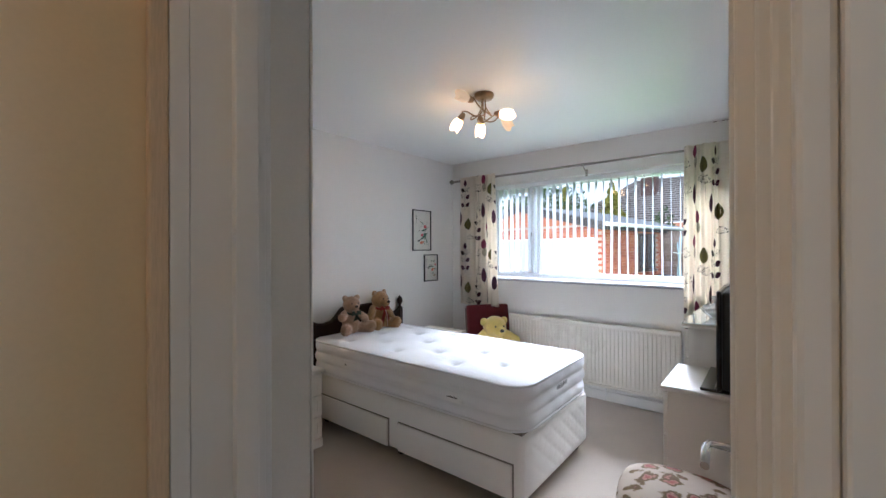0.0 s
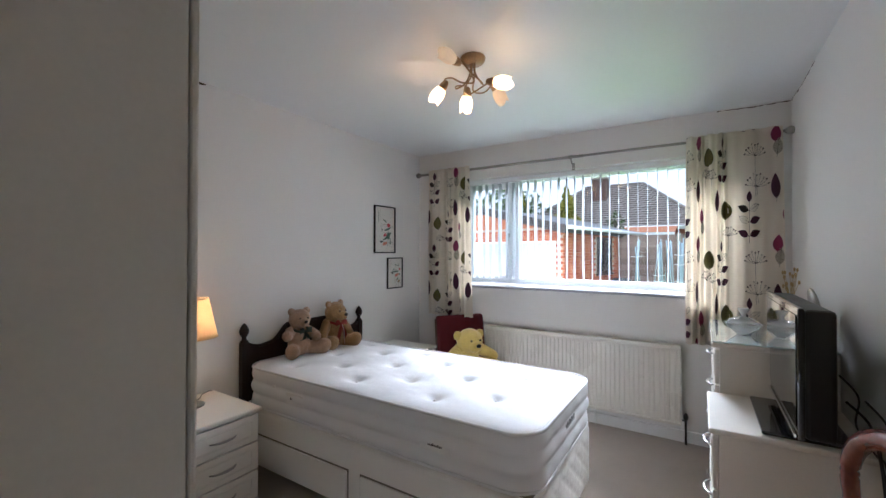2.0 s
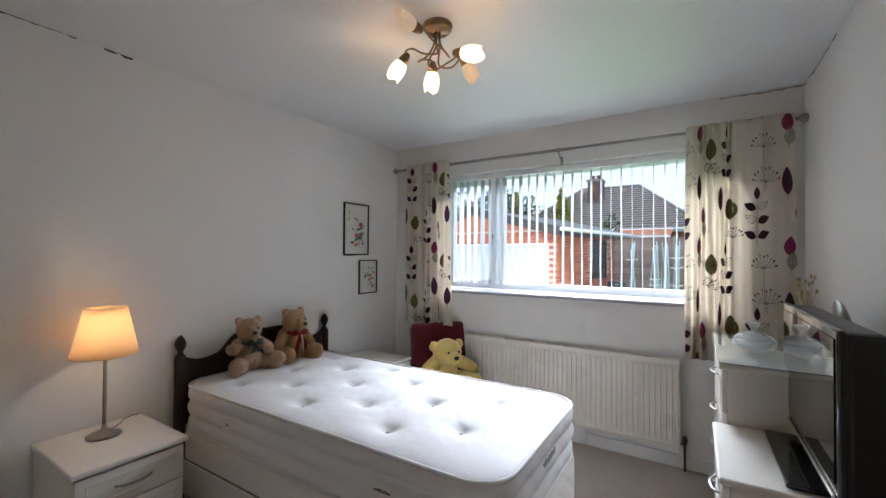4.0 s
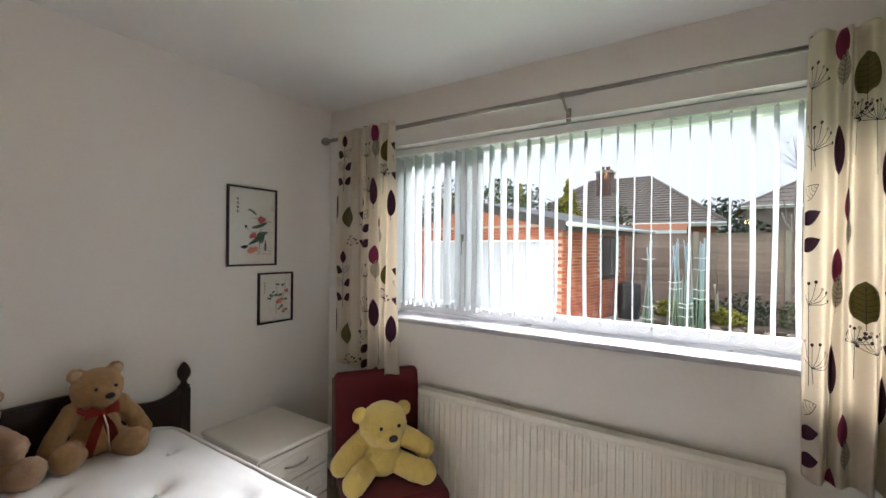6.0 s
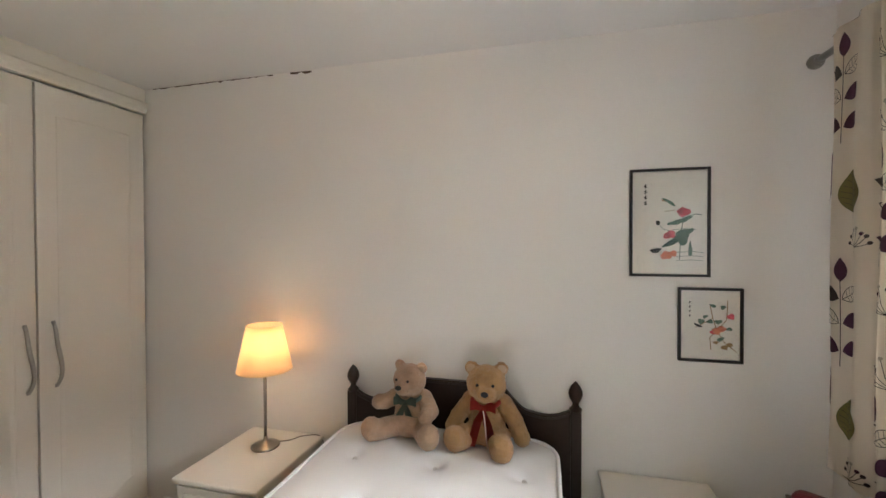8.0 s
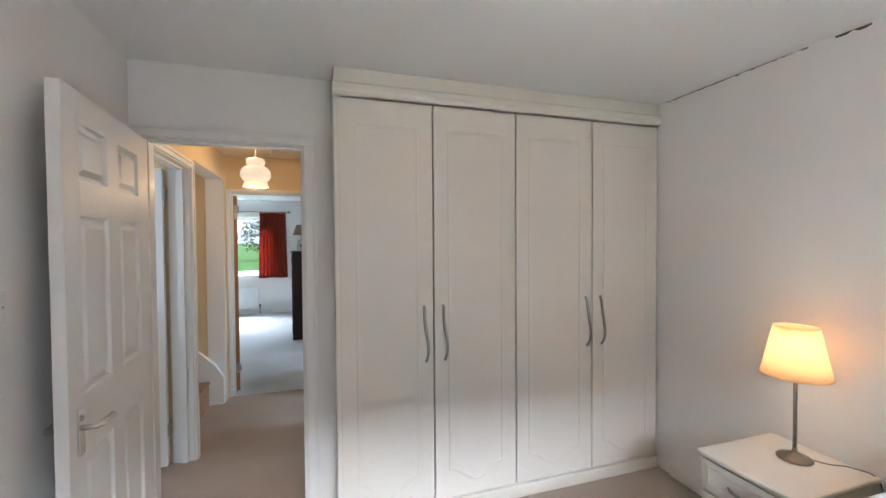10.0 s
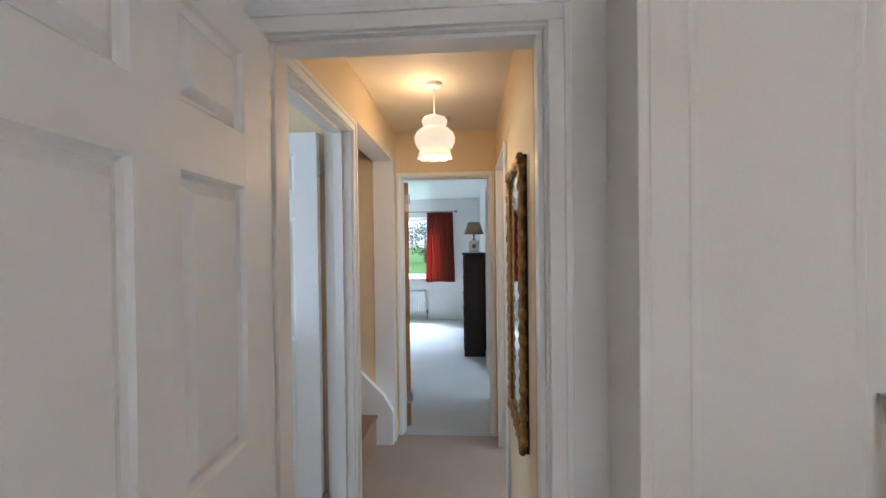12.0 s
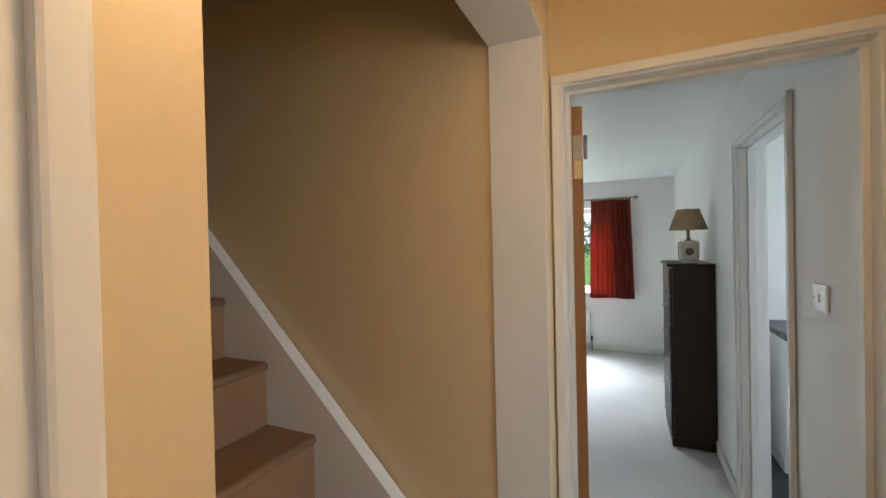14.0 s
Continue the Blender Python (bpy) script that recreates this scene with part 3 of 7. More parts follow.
def build_curtain(name, x0, x1, ztop, zbot, folds, flat, amp, seed, label, phase, flats):
    """A gathered curtain: its cloth, its heading and the print that lies on it."""
    rnd = random.Random(seed)
    c = thing(name, 0, 0, 0, label, "curtain", "curtains at the bedroom window")
    ph = [rnd.uniform(0, 6.28) for _ in range(4)]

    def surf(s, z, off=0.0):
        u = s / flat
        k = (ztop - z) / (ztop - zbot)
        spread = 1.0 + 0.05 * k
        # the flat part of the cloth keeps its width, the gathered part is folded
        f = flats(u)
        x = x0 + (x1 - x0) * (0.5 + (f - 0.5) * spread)
        a = amp * (0.75 + 0.35 * k) * (0.15 + 0.85 * gather(u))
        y = 3.262 + a * math.sin(2 * math.pi * folds * u + ph[0] + 0.35 * math.sin(2.2 * k + ph[1])) \
            + 0.35 * a * math.sin(2 * math.pi * folds * 0.47 * u + ph[2] + 1.2 * k) + 0.004 * math.sin(9 * k + 11 * u)
        x += 0.008 * math.sin(2 * math.pi * folds * u * 0.5 + 2.5 * k + ph[3]) * gather(u)
        return Vector((x, y - 0.012 - off, z))

    def gather(u):
        e = 0.004
        return max(0.0, min(1.0, 1.25 - (flats(min(1, u + e)) - flats(max(0, u - e))) / (2 * e) * 0.62))

    bm = bmesh.new()
    nu, nz = 150, 34
    grid = [[bm.verts.new(surf(flat * i / nu, ztop - (ztop - zbot) * j / nz - 0.006 * math.sin(i * 0.35) * (j / nz))) for i in range(nu + 1)] for j in range(nz + 1)]
    for j in range(nz):
        for i in range(nu):
            bm.faces.new((grid[j][i], grid[j][i + 1], grid[j + 1][i + 1], grid[j + 1][i])).smooth = True
    bmesh.ops.solidify(bm, geom=bm.faces[:], thickness=0.0012)
    part("cloth", bm, CLOTH, c)
    bms = {k: bmesh.new() for k in ("plum", "wine", "olive", "ink", "stone")}

    def quadstrip(bm, L, R, off):
        a = [(bm.verts.new(surf(*p, off)), bm.verts.new(surf(*q, off))) for p, q in zip(L, R)]
        for (p, q), (r, s) in zip(a, a[1:]):
            try:
                bm.faces.new((p, q, s, r)).smooth = True
            except ValueError:
                pass

    def inside(s, z):
        return 0.004 < s < flat - 0.004 and zbot + 0.004 < z < ztop - 0.004

    def line(k, pts, w, off=0.0042):
        pts = [p for p in pts if inside(*p)]
        for (s0, z0), (s1, z1) in zip(pts, pts[1:]):
            d = math.hypot(s1 - s0, z1 - z0) or 1
            nx, nz_ = -(z1 - z0) / d * w / 2, (s1 - s0) / d * w / 2
            n = max(1, int(d / 0.008))
            L = [(s0 + (s1 - s0) * i / n + nx, z0 + (z1 - z0) * i / n + nz_) for i in range(n + 1)]
            R = [(s0 + (s1 - s0) * i / n - nx, z0 + (z1 - z0) * i / n - nz_) for i in range(n + 1)]
            quadstrip(bms[k], L, R, off)

    def leaf(k, s, z, ln, wd, ang, veins=True, off=0.003, blunt=1.0):
        ca, sa = math.cos(ang), math.sin(ang)
        n, mm = 9, 6
        rowsv = []
        for i in range(n + 1):
            t = i / n
            h = wd / 2 * (math.sin(math.pi * t ** 0.85) ** blunt)
            row = []
            for j in range(mm + 1):
                q = (j / mm * 2 - 1) * h
                p = t * ln
                ss, zz = s + p * ca - q * sa, z + p * sa + q * ca
                ss, zz = min(max(ss, 0.003), flat - 0.003), min(max(zz, zbot + 0.003), ztop - 0.003)
                row.append(bms[k].verts.new(surf(ss, zz, off)))
            rowsv.append(row)
        for a, b in zip(rowsv, rowsv[1:]):
            for j in range(mm):
                try:
                    bms[k].faces.new((a[j], a[j + 1], b[j + 1], b[j])).smooth = True
                except ValueError:
                    pass
        if veins:
            vk = "ink" if k in ("olive", "stone") else "plum"
            line(vk, [(s + ln * t * ca, z + ln * t * sa) for t in (-0.15, 0.3, 0.95)], 0.0022, off + 0.0012)
            for t in (0.15, 0.28, 0.41, 0.54, 0.67, 0.8):
                for sg in (-1, 1):
                    h = wd / 2 * math.sin(math.pi * min(1, t + 0.1) ** 0.85) * 0.85
                    p, q = (t + 0.1) * ln, sg * h
                    line(vk, [(s + t * ln * ca, z + t * ln * sa), (s + p * ca - q * sa, z + p * sa + q * ca)], 0.0016, off + 0.0012)

    def outline(s, z, ln, wd, ang):
        ca, sa = math.cos(ang), math.sin(ang)
        for sg in (-1, 1):
            pts = []
            for i in range(9):
                t = i / 8
                q = sg * wd / 2 * math.sin(math.pi * t ** 0.85)
                pts.append((s + t * ln * ca - q * sa, z + t * ln * sa + q * ca))
            line("ink", pts, 0.002)
        line("ink", [(s, z), (s + ln * ca, z + ln * sa)], 0.0018)
        for t in (0.2, 0.35, 0.5, 0.65, 0.8):
            for sg in (-1, 1):
                q = sg * wd / 2 * math.sin(math.pi * min(1, t + 0.1) ** 0.85) * 0.9
                p = (t + 0.1) * ln
                line("ink", [(s + t * ln * ca, z + t * ln * sa), (s + p * ca - q * sa, z + p * sa + q * ca)], 0.0013)

    def umbel(s, z, r, stem, flip=1):
        line("ink", [(s, z), (s + 0.004 * flip, z - stem)], 0.0024)
        for i in range(9):
            a = radians(90 + (i - 4) * 19)
            e = (s + flip * r * math.cos(a) * 1.05, z + r * math.sin(a) * (0.9 + 0.15 * (i % 2)))
            m = (s + flip * r * 0.55 * math.cos(a) * 1.15, z + r * 0.42 * math.sin(a))
            line("ink", [(s, z), m, e], 0.0019)
            if inside(*e):
                leaf(("plum", "ink", "stone")[i % 3] if i % 4 else "ink", e[0] - 0.007, e[1], 0.014, 0.011, 0.3, False, 0.0045, 0.6)

    def sprig(s, z, h):
        line("ink", [(s, z), (s, z + h)], 0.0026)
        for i, (dz, col) in enumerate(((0.18, "plum"), (0.50, "plum"), (0.78, "ink"))):
            for sg in (-1, 1):
                aa = radians(90 - sg * 68)
                zz = z + dz * h
                if (i == 1 and sg < 0) or (i == 2 and sg > 0):
                    outline(s + sg * 0.005, zz, 0.082, 0.045, radians(90 - sg * 60))
                else:
                    leaf(col, s + sg * 0.005, zz, 0.086, 0.048, aa, False)
        leaf("plum", s, z + h * 0.98, 0.075, 0.04, radians(90), False)

    # the print repeats every 0.80 m across and 0.69 m down
    s = phase - 0.80 * 2
    while s < flat + 0.6:
        z = 1.42 + 0.69 * 2
        while z > zbot - 0.8:
            for ds, dz in ((0.0, 0.0), (-0.24, -0.32)):
                sprig(s + ds, z + dz, 0.27)
            umbel(s + 0.045, z + 0.56, 0.075, 0.26)
            umbel(s + 0.06, z + 0.36, 0.082, 0.05, 1)
            leaf("wine", s + 0.19, z + 0.635, 0.11, 0.070, radians(84), False, 0.003, 0.8)
            leaf("stone", s + 0.20, z + 0.555, 0.11, 0.07, radians(82), True)
            leaf("plum", s + 0.19, z + 0.28, 0.16, 0.062, radians(92), True, 0.003, 0.8)
            leaf("olive", s - 0.184, z + 0.155, 0.13, 0.125, radians(90), True, 0.003, 0.7)
            leaf("olive", s - 0.436, z - 0.175, 0.13, 0.125, radians(90), True, 0.003, 0.7)
            umbel(s - 0.15, z + 0.05, 0.055, 0.10, -1)
            umbel(s - 0.40, z - 0.26, 0.06, 0.16)
            umbel(s - 0.47, z - 0.24, 0.05, 0.11, -1)
            leaf("plum", s - 0.33, z - 0.48, 0.15, 0.065, radians(88), True, 0.003, 0.8)
            leaf("wine", s - 0.53, z + 0.13, 0.11, 0.07, radians(96), False, 0.003, 0.8)
            leaf("stone", s - 0.52, z + 0.06, 0.10, 0.065, radians(88), True)
            z -= 0.69
        s += 0.80
    for k, m in (("plum", PLUM), ("wine", WINE), ("olive", OLIVE), ("ink", INK), ("stone", STONE)):
        part("printed_pattern", bms[k], m, c, {"plum": "dark plum printed leaves", "wine": "wine-red printed leaves", "olive": "olive printed leaves", "ink": "black drawn stems and seed heads", "stone": "stone-coloured printed leaves"}[k], kind="stuff", recalc=False)
    return c


build_curtain("curtain", 0.545, 1.055, 2.155, 0.735, 7, 1.02, 0.030, 3,
              "short cream lined curtain printed with plum and olive leaves", 0.78,
              lambda u: 0.46 * (u / 0.62) if u < 0.62 else 0.46 + 0.54 * (u - 0.62) / 0.38)
build_curtain("curtain", -1.625, -1.165, 2.155, 0.765, 6, 0.85, 0.026, 8,
              "short cream curtain with plum leaves gathered beside the corner", 0.34,
              lambda u: 0.42 * (u / 0.30) if u < 0.30 else 0.42 + 0.58 * (u - 0.30) / 0.70)


def build_rod(name, x0, x1, y, z, label, finials=True, wall_y=3.39, brackets=(-1.52, -0.262, 0.82), r=0.0115):
    c = thing(name, (x0 + x1) / 2, y, z, label, "curtain pole")
    h = (x1 - x0) / 2
    s = 1 if wall_y > y else -1
    bm = bmesh.new()
    tube(bm, [(-h, 0, 0), (h * 0.12, 0, 0)], r, 14)
    tube(bm, [(h * 0.10, 0, 0), (h, 0, 0)], r * 0.82, 14)
    part("rod", bm, PEWTER, c)
    for e in (-1, 1):
        bm = bmesh.new()
        ball(bm, (e * (h + 0.018), 0, 0), (0.026, 0.026, 0.026))
        tube(bm, [(e * (h - 0.01), 0, 0), (e * (h + 0.002), 0, 0)], 0.016, 12)
        part("finial", bm, PEWTER, c)
    for bx in brackets:
        lx = bx - (x0 + x1) / 2
        bm = bmesh.new()
        d = abs(wall_y - y)
        tube(bm, [(lx, s * d, -0.055), (lx, s * d * 0.5, -0.045), (lx, s * 0.012, -0.02), (lx, 0, -0.006)], 0.006, 8)
        box(bm, lx - 0.011, lx + 0.011, min(s * (d - 0.004), s * d), max(s * (d - 0.004), s * d), -0.09, -0.03, 0.001)
        tube(bm, [(lx - 0.012, 0, 0), (lx + 0.012, 0, 0)], r + 0.004, 12)
        part("bracket", bm, PEWTER, c)
    return c


build_rod("curtain_pole", -1.755, 1.085, 3.295, 2.130, "slim pewter metal curtain pole with ball ends over the window")


def build_rings(x0, x1, n, seed):
    rnd = random.Random(seed)
    for i in range(n):
        x = x0 + (x1 - x0) * i / (n - 1) + rnd.uniform(-0.006, 0.006)
        g = thing("curtain_hook", x, 3.295, 2.130, "small dark metal curtain ring hook on the pole", "curtain hook", "hooks on the bedroom curtain pole")
        bm = bmesh.new()
        tube(bm, [(0.002 * math.sin(a), 0.0135 * math.cos(a), 0.0135 * math.sin(a)) for a in [k * math.pi / 8 for k in range(16)]], 0.0018, 5, closed=True)
        part("ring", bm, PEWTER, g)
        bm = bmesh.new()
        tube(bm, [(0, -0.004, -0.013), (0, -0.012, -0.022), (0, -0.018, -0.014)], 0.0016, 5)
        part("hook", bm, PEWTER, g)


build_rings(0.56, 0.84, 7, 1)
build_rings(-1.46, -1.19, 7, 2)


# ---- radiator ----
def build_radiator(name, x, y, z, length, height, rz, label, fl=0.033, mat_=None):
    """A panel radiator whose back is at y and whose front faces local -y."""
    mat_ = mat_ or RAD
    r = thing(name, x, y, z, label, "radiator", rz=rz)
    bm = bmesh.new()
    n = int(length / fl)
    prof = []
    for i in range(n):
        a = i * length / n
        w = length / n
        prof += [(a, 0.0), (a + w * 0.30, 0.0), (a + w * 0.40, 0.007), (a + w * 0.88, 0.007), (a + w * 0.98, 0.0)]
    prof.append((length, 0.0))
    zs = ((0.02, 0.0), (0.045, 1.0), (height - 0.06, 1.0), (height - 0.035, 0.0))
    rows = [[bm.verts.new((p[0], -0.062 - p[1] * k, zz)) for p in prof] for zz, k in zs]
    for a, b in zip(rows, rows[1:]):
        for i in range(len(prof) - 1):
            bm.faces.new((a[i], a[i + 1], b[i + 1], b[i]))
    box(bm, 0, length, -0.0615, -0.045, 0.0, height - 0.012)
    part("front_panel", bm, mat_, r)
    bpart("top_grille", mat_, r, (-0.004, length + 0.004, -0.076, -0.02, height - 0.028, height), bev=0.005)
    for a in (-0.004, length):
        bpart("side_cover", mat_, r, (a, a + 0.005, -0.0735, -0.02, 0.0, height - 0.029), bev=0.002)
    bpart("lower_rail", mat_, r, (0.0, length, -0.070, -0.06, -0.004, 0.018), bev=0.004)
    for a in (0.25, length - 0.25):
        bpart("wall_bracket", mat_, r, (a, a + 0.03, -0.044, 0.0, 0.05, height - 0.06))
    bm = bmesh.new()
    tube(bm, [(length + 0.03, -0.045, -z + 0.0), (length + 0.03, -0.045, 0.03), (length + 0.006, -0.045, 0.035)], 0.008)
    ball(bm, (length + 0.03, -0.045, 0.06), (0.016, 0.016, 0.028))
    part("valve", bm, mat("valve_dark", (0.05, 0.05, 0.05), 0.4), r)
    return r


build_radiator("radiator", -1.035, 3.388, 0.135, 1.535, 0.565, 0, "long cream enamelled panel radiator under the window")
bm = bmesh.new()
tube(bm, [(0, 0, 0.02), (0, 0, 0.14)], 0.0075)
pb = thing("radiator_pipe", -0.08, 3.33, 0, "short white painted pipe under the radiator", "pipe")
part("pipe", bm, GLOSS, pb)


# ---- bed ----
BX0, BX1, BY0, BY1 = -1.785, 0.085, 1.475, 2.40
MZ0, MZ1 = 0.415, 0.648


def build_divan():
    d = thing("divan_base", (BX0 + BX1) / 2, (BY0 + BY1) / 2, 0, "white quilted single divan base with two storage drawers", "bed base")
    hx, hy = (BX1 - BX0) / 2, (BY1 - BY0) / 2
    z0, z1 = 0.055, MZ0 - 0.013
    bm = bmesh.new()
    box(bm, -hx, hx, -hy + 0.006, hy, z0, z1, 0.034, 4)
    part("base_box", bm, DIVAN, d)
    # dark sheet added to paint the shadow line under the mattress
    bpart("platform_cloth", GREYGAP, d, (-hx + 0.018, hx - 0.018, -hy + 0.026, hy - 0.018, z1 - 0.004, MZ0 - 0.001))
    # quilting stitched into the foot end
    bm = bmesh.new()
    ny, nz = 60, 26
    g = []
    for j in range(nz + 1):
        row = []
        for i in range(ny + 1):
            yy = -hy + 0.05 + (2 * hy - 0.08) * i / ny
            zz = z0 + 0.03 + (z1 - z0 - 0.06) * j / nz
            q = 0.0
            for sg in (1, -1):
                q += math.exp(-((((yy * 1.0 + sg * zz * 1.3) / 0.13) % 1 - 0.5) / 0.10) ** 2)
            ed = min(i, ny - i, j, nz - j) / 3
            row.append(bm.verts.new((hx + 0.0015 + 0.007 * min(1, ed) * (1 - min(1, q) * 0.85), yy, zz)))
        g.append(row)
    for j in range(nz):
        for i in range(ny):
            bm.faces.new((g[j][i], g[j][i + 1], g[j + 1][i + 1], g[j + 1][i])).smooth = True
    part("quilted_end", bm, DIVAN, d)
    for a, b in ((-hx + 0.02, -0.052), (0.042, hx - 0.062)):
        dr = bpart("drawer", DIVAN, d, (a, b, -hy - 0.006, -hy + 0.005, z0 + 0.012, 0.245), bev=0.005)
        # dark border painted in for the shaded gap round the drawer
        bpart("drawer_seam", GREYGAP, dr, (a - 0.007, b + 0.007, -hy + 0.0035, -hy + 0.0065, z0 + 0.006, 0.252))
    for x in (-hx + 0.1, -0.005, hx - 0.06):
        for y in (-hy + 0.08, hy - 0.06):
            bm = bmesh.new()
            tube(bm, [(x - 0.012, y, 0.025), (x + 0.012, y, 0.025)], 0.025, 12)
            tube(bm, [(x, y, 0.03), (x, y, z0 + 0.01)], 0.008, 6)
            part("castor", bm, BLACK, d)


build_divan()


def build_mattress():
    m = thing("mattress", (BX0 + BX1) / 2, (BY0 + BY1) / 2, MZ0, "white tufted single mattress, unmade, on the divan base", "mattress")
    hx, hy, h = (BX1 - BX0) / 2 + 0.004, (BY1 - BY0) / 2 + 0.004, MZ1 - MZ0
    rad = 0.13
    tufts = []
    for i in range(7):
        x = 0.64 - 0.2575 * i
        for y in ((-0.31, 0.02, 0.35) if i % 2 else (-0.165, 0.205)):
            tufts.append((x, y))

    def ring(inset, z, n=40):
        pts = []
        r = max(0.02, rad - inset)
        a, b = hx - inset, hy - inset
        for cx, cy, s in ((a - r, b - r, 0), (-a + r, b - r, 90), (-a + r, -b + r, 180), (a - r, -b + r, 270)):
            for k in range(n // 4 + 1):
                t = radians(s + 90 * k / (n // 4))
                pts.append(Vector((cx + r * math.cos(t), cy + r * math.sin(t), z)))
        out = []
        for p, q in zip(pts, pts[1:] + pts[:1]):
            seg = max(1, int((q - p).length / 0.024))
            for k in range(seg):
                out.append(p.lerp(q, k / seg))
        return out

    bm = bmesh.new()
    ref = ring(0, 0)
    N = len(ref)
    prof = []
    nzs = 26
    for k in range(nzs + 1):
        t = k / nzs
        band = abs(math.sin(math.pi * t * 3))
        prof.append((0.004 - 0.016 * band ** 0.6, t * h))
    ringsv = []
    for k, (ins, z) in enumerate(prof):
        row = []
        for i, p in enumerate(ref):
            d = Vector((max(-(hx - rad), min(hx - rad, p.x)), max(-(hy - rad), min(hy - rad, p.y)), 0))
            o = Vector((p.x, p.y, 0)) - d
            o.normalize()
            w = 0.0035 * noise.noise(Vector((p.x * 9, p.y * 9, z * 14))) + 0.003 * math.sin(i * 0.9) * math.sin(math.pi * z / h * 3)
            q = Vector((p.x, p.y, z)) - o * (ins + w)
            row.append(bm.verts.new(q))
        ringsv.append(row)
    for a, b in zip(ringsv, ringsv[1:]):
        for i in range(N):
            bm.faces.new((a[i], a[(i + 1) % N], b[(i + 1) % N], b[i])).smooth = True
    bm.faces.new(ringsv[0][::-1])
    # the tufted top, drawn as rings that shrink to the middle line
    last = ringsv[-1]
    K = 34
    for k in range(1, K + 1):
        f = 1 - k / K
        row = []
        for p in ref:
            x = p.x * (f * (1 - 0.0) + (1 - f) * (1 - hy / hx)) 
            y = p.y * f
            z = h + 0.020 * (1 - f ** 7)
            for tx, ty in tufts:
                d2 = (x - tx) ** 2 + (y - ty) ** 2
                if d2 < 0.06:
                    z -= 0.022 * math.exp(-d2 / 0.0012) + 0.012 * math.exp(-d2 / 0.0075)
            z += 0.004 * noise.noise(Vector((x * 6, y * 6, 3))) + 0.0015 * noise.noise(Vector((x * 30, y * 30, 1)))
            row.append(bm.verts.new((x, y, z)))
        for i in range(N):
            bm.faces.new((last[i], last[(i + 1) % N], row[(i + 1) % N], row[i])).smooth = True
        last = row
    # close the middle line
    bmesh.ops.remove_doubles(bm, verts=last, dist=0.0015)
    part("mattress_body", bm, TICKING, m)
    for z in (0.004, h):
        bm = bmesh.new()
        tube(bm, [Vector((p.x, p.y, z)) * 1.0 for p in ring(-0.003, z)], 0.0085, 8, closed=True)
        part("piping", bm, TICKING, m)
    for tx, ty in tufts:
        bm = bmesh.new()
        for a in (0.3, 1.4, 2.5):
            tube(bm, [(tx - 0.011 * math.cos(a), ty - 0.011 * math.sin(a), h - 0.016), (tx, ty, h - 0.004), (tx + 0.011 * math.cos(a), ty + 0.011 * math.sin(a), h - 0.016)], 0.0022, 5)
        part("tuft", bm, mat("tuft_thread", (0.70, 0.68, 0.66), 0.9, bump=0), m)
    lab = mat("label_cloth", (0.78, 0.77, 0.76), 0.7, bump=0.05)
    ink = mat("label_ink", (0.06, 0.05, 0.06), 0.8, bump=0)
    for x, zz in ((-0.45, 0.118), (0.49, 0.104)):
        l = bpart("label", lab, m, (x - 0.075, x + 0.075, -hy - 0.010, -hy - 0.006, zz - 0.03, zz + 0.03), bev=0.001, label="white sewn fabric label")
        bm = bmesh.new()
        for k in range(9):
            u = x - 0.034 + k * 0.0085
            hh = 0.012 if k % 3 == 0 else 0.008
            box(bm, u, u + 0.006, -hy - 0.0112, -hy - 0.0102, zz - 0.006, zz - 0.006 + hh)
        part("lettering", bm, ink, l)
    bm = bmesh.new()
    for k in range(8):
        u = -0.07 + k * 0.019
        box(bm, hx + 0.008, hx + 0.0105, u, u + 0.012, 0.13, 0.16 if k % 2 else 0.152)
    part("woven_lettering", bm, mat("woven_grey", (0.45, 0.45, 0.46), 0.8, bump=0), m)
    for x in (-0.64, 0.16):
        bm = bmesh.new()
        box(bm, x - 0.012, x + 0.012, -hy - 0.008, -hy - 0.005, 0.15, 0.18, 0.001)
        part("air_vent", bm, lab, m)


build_mattress()


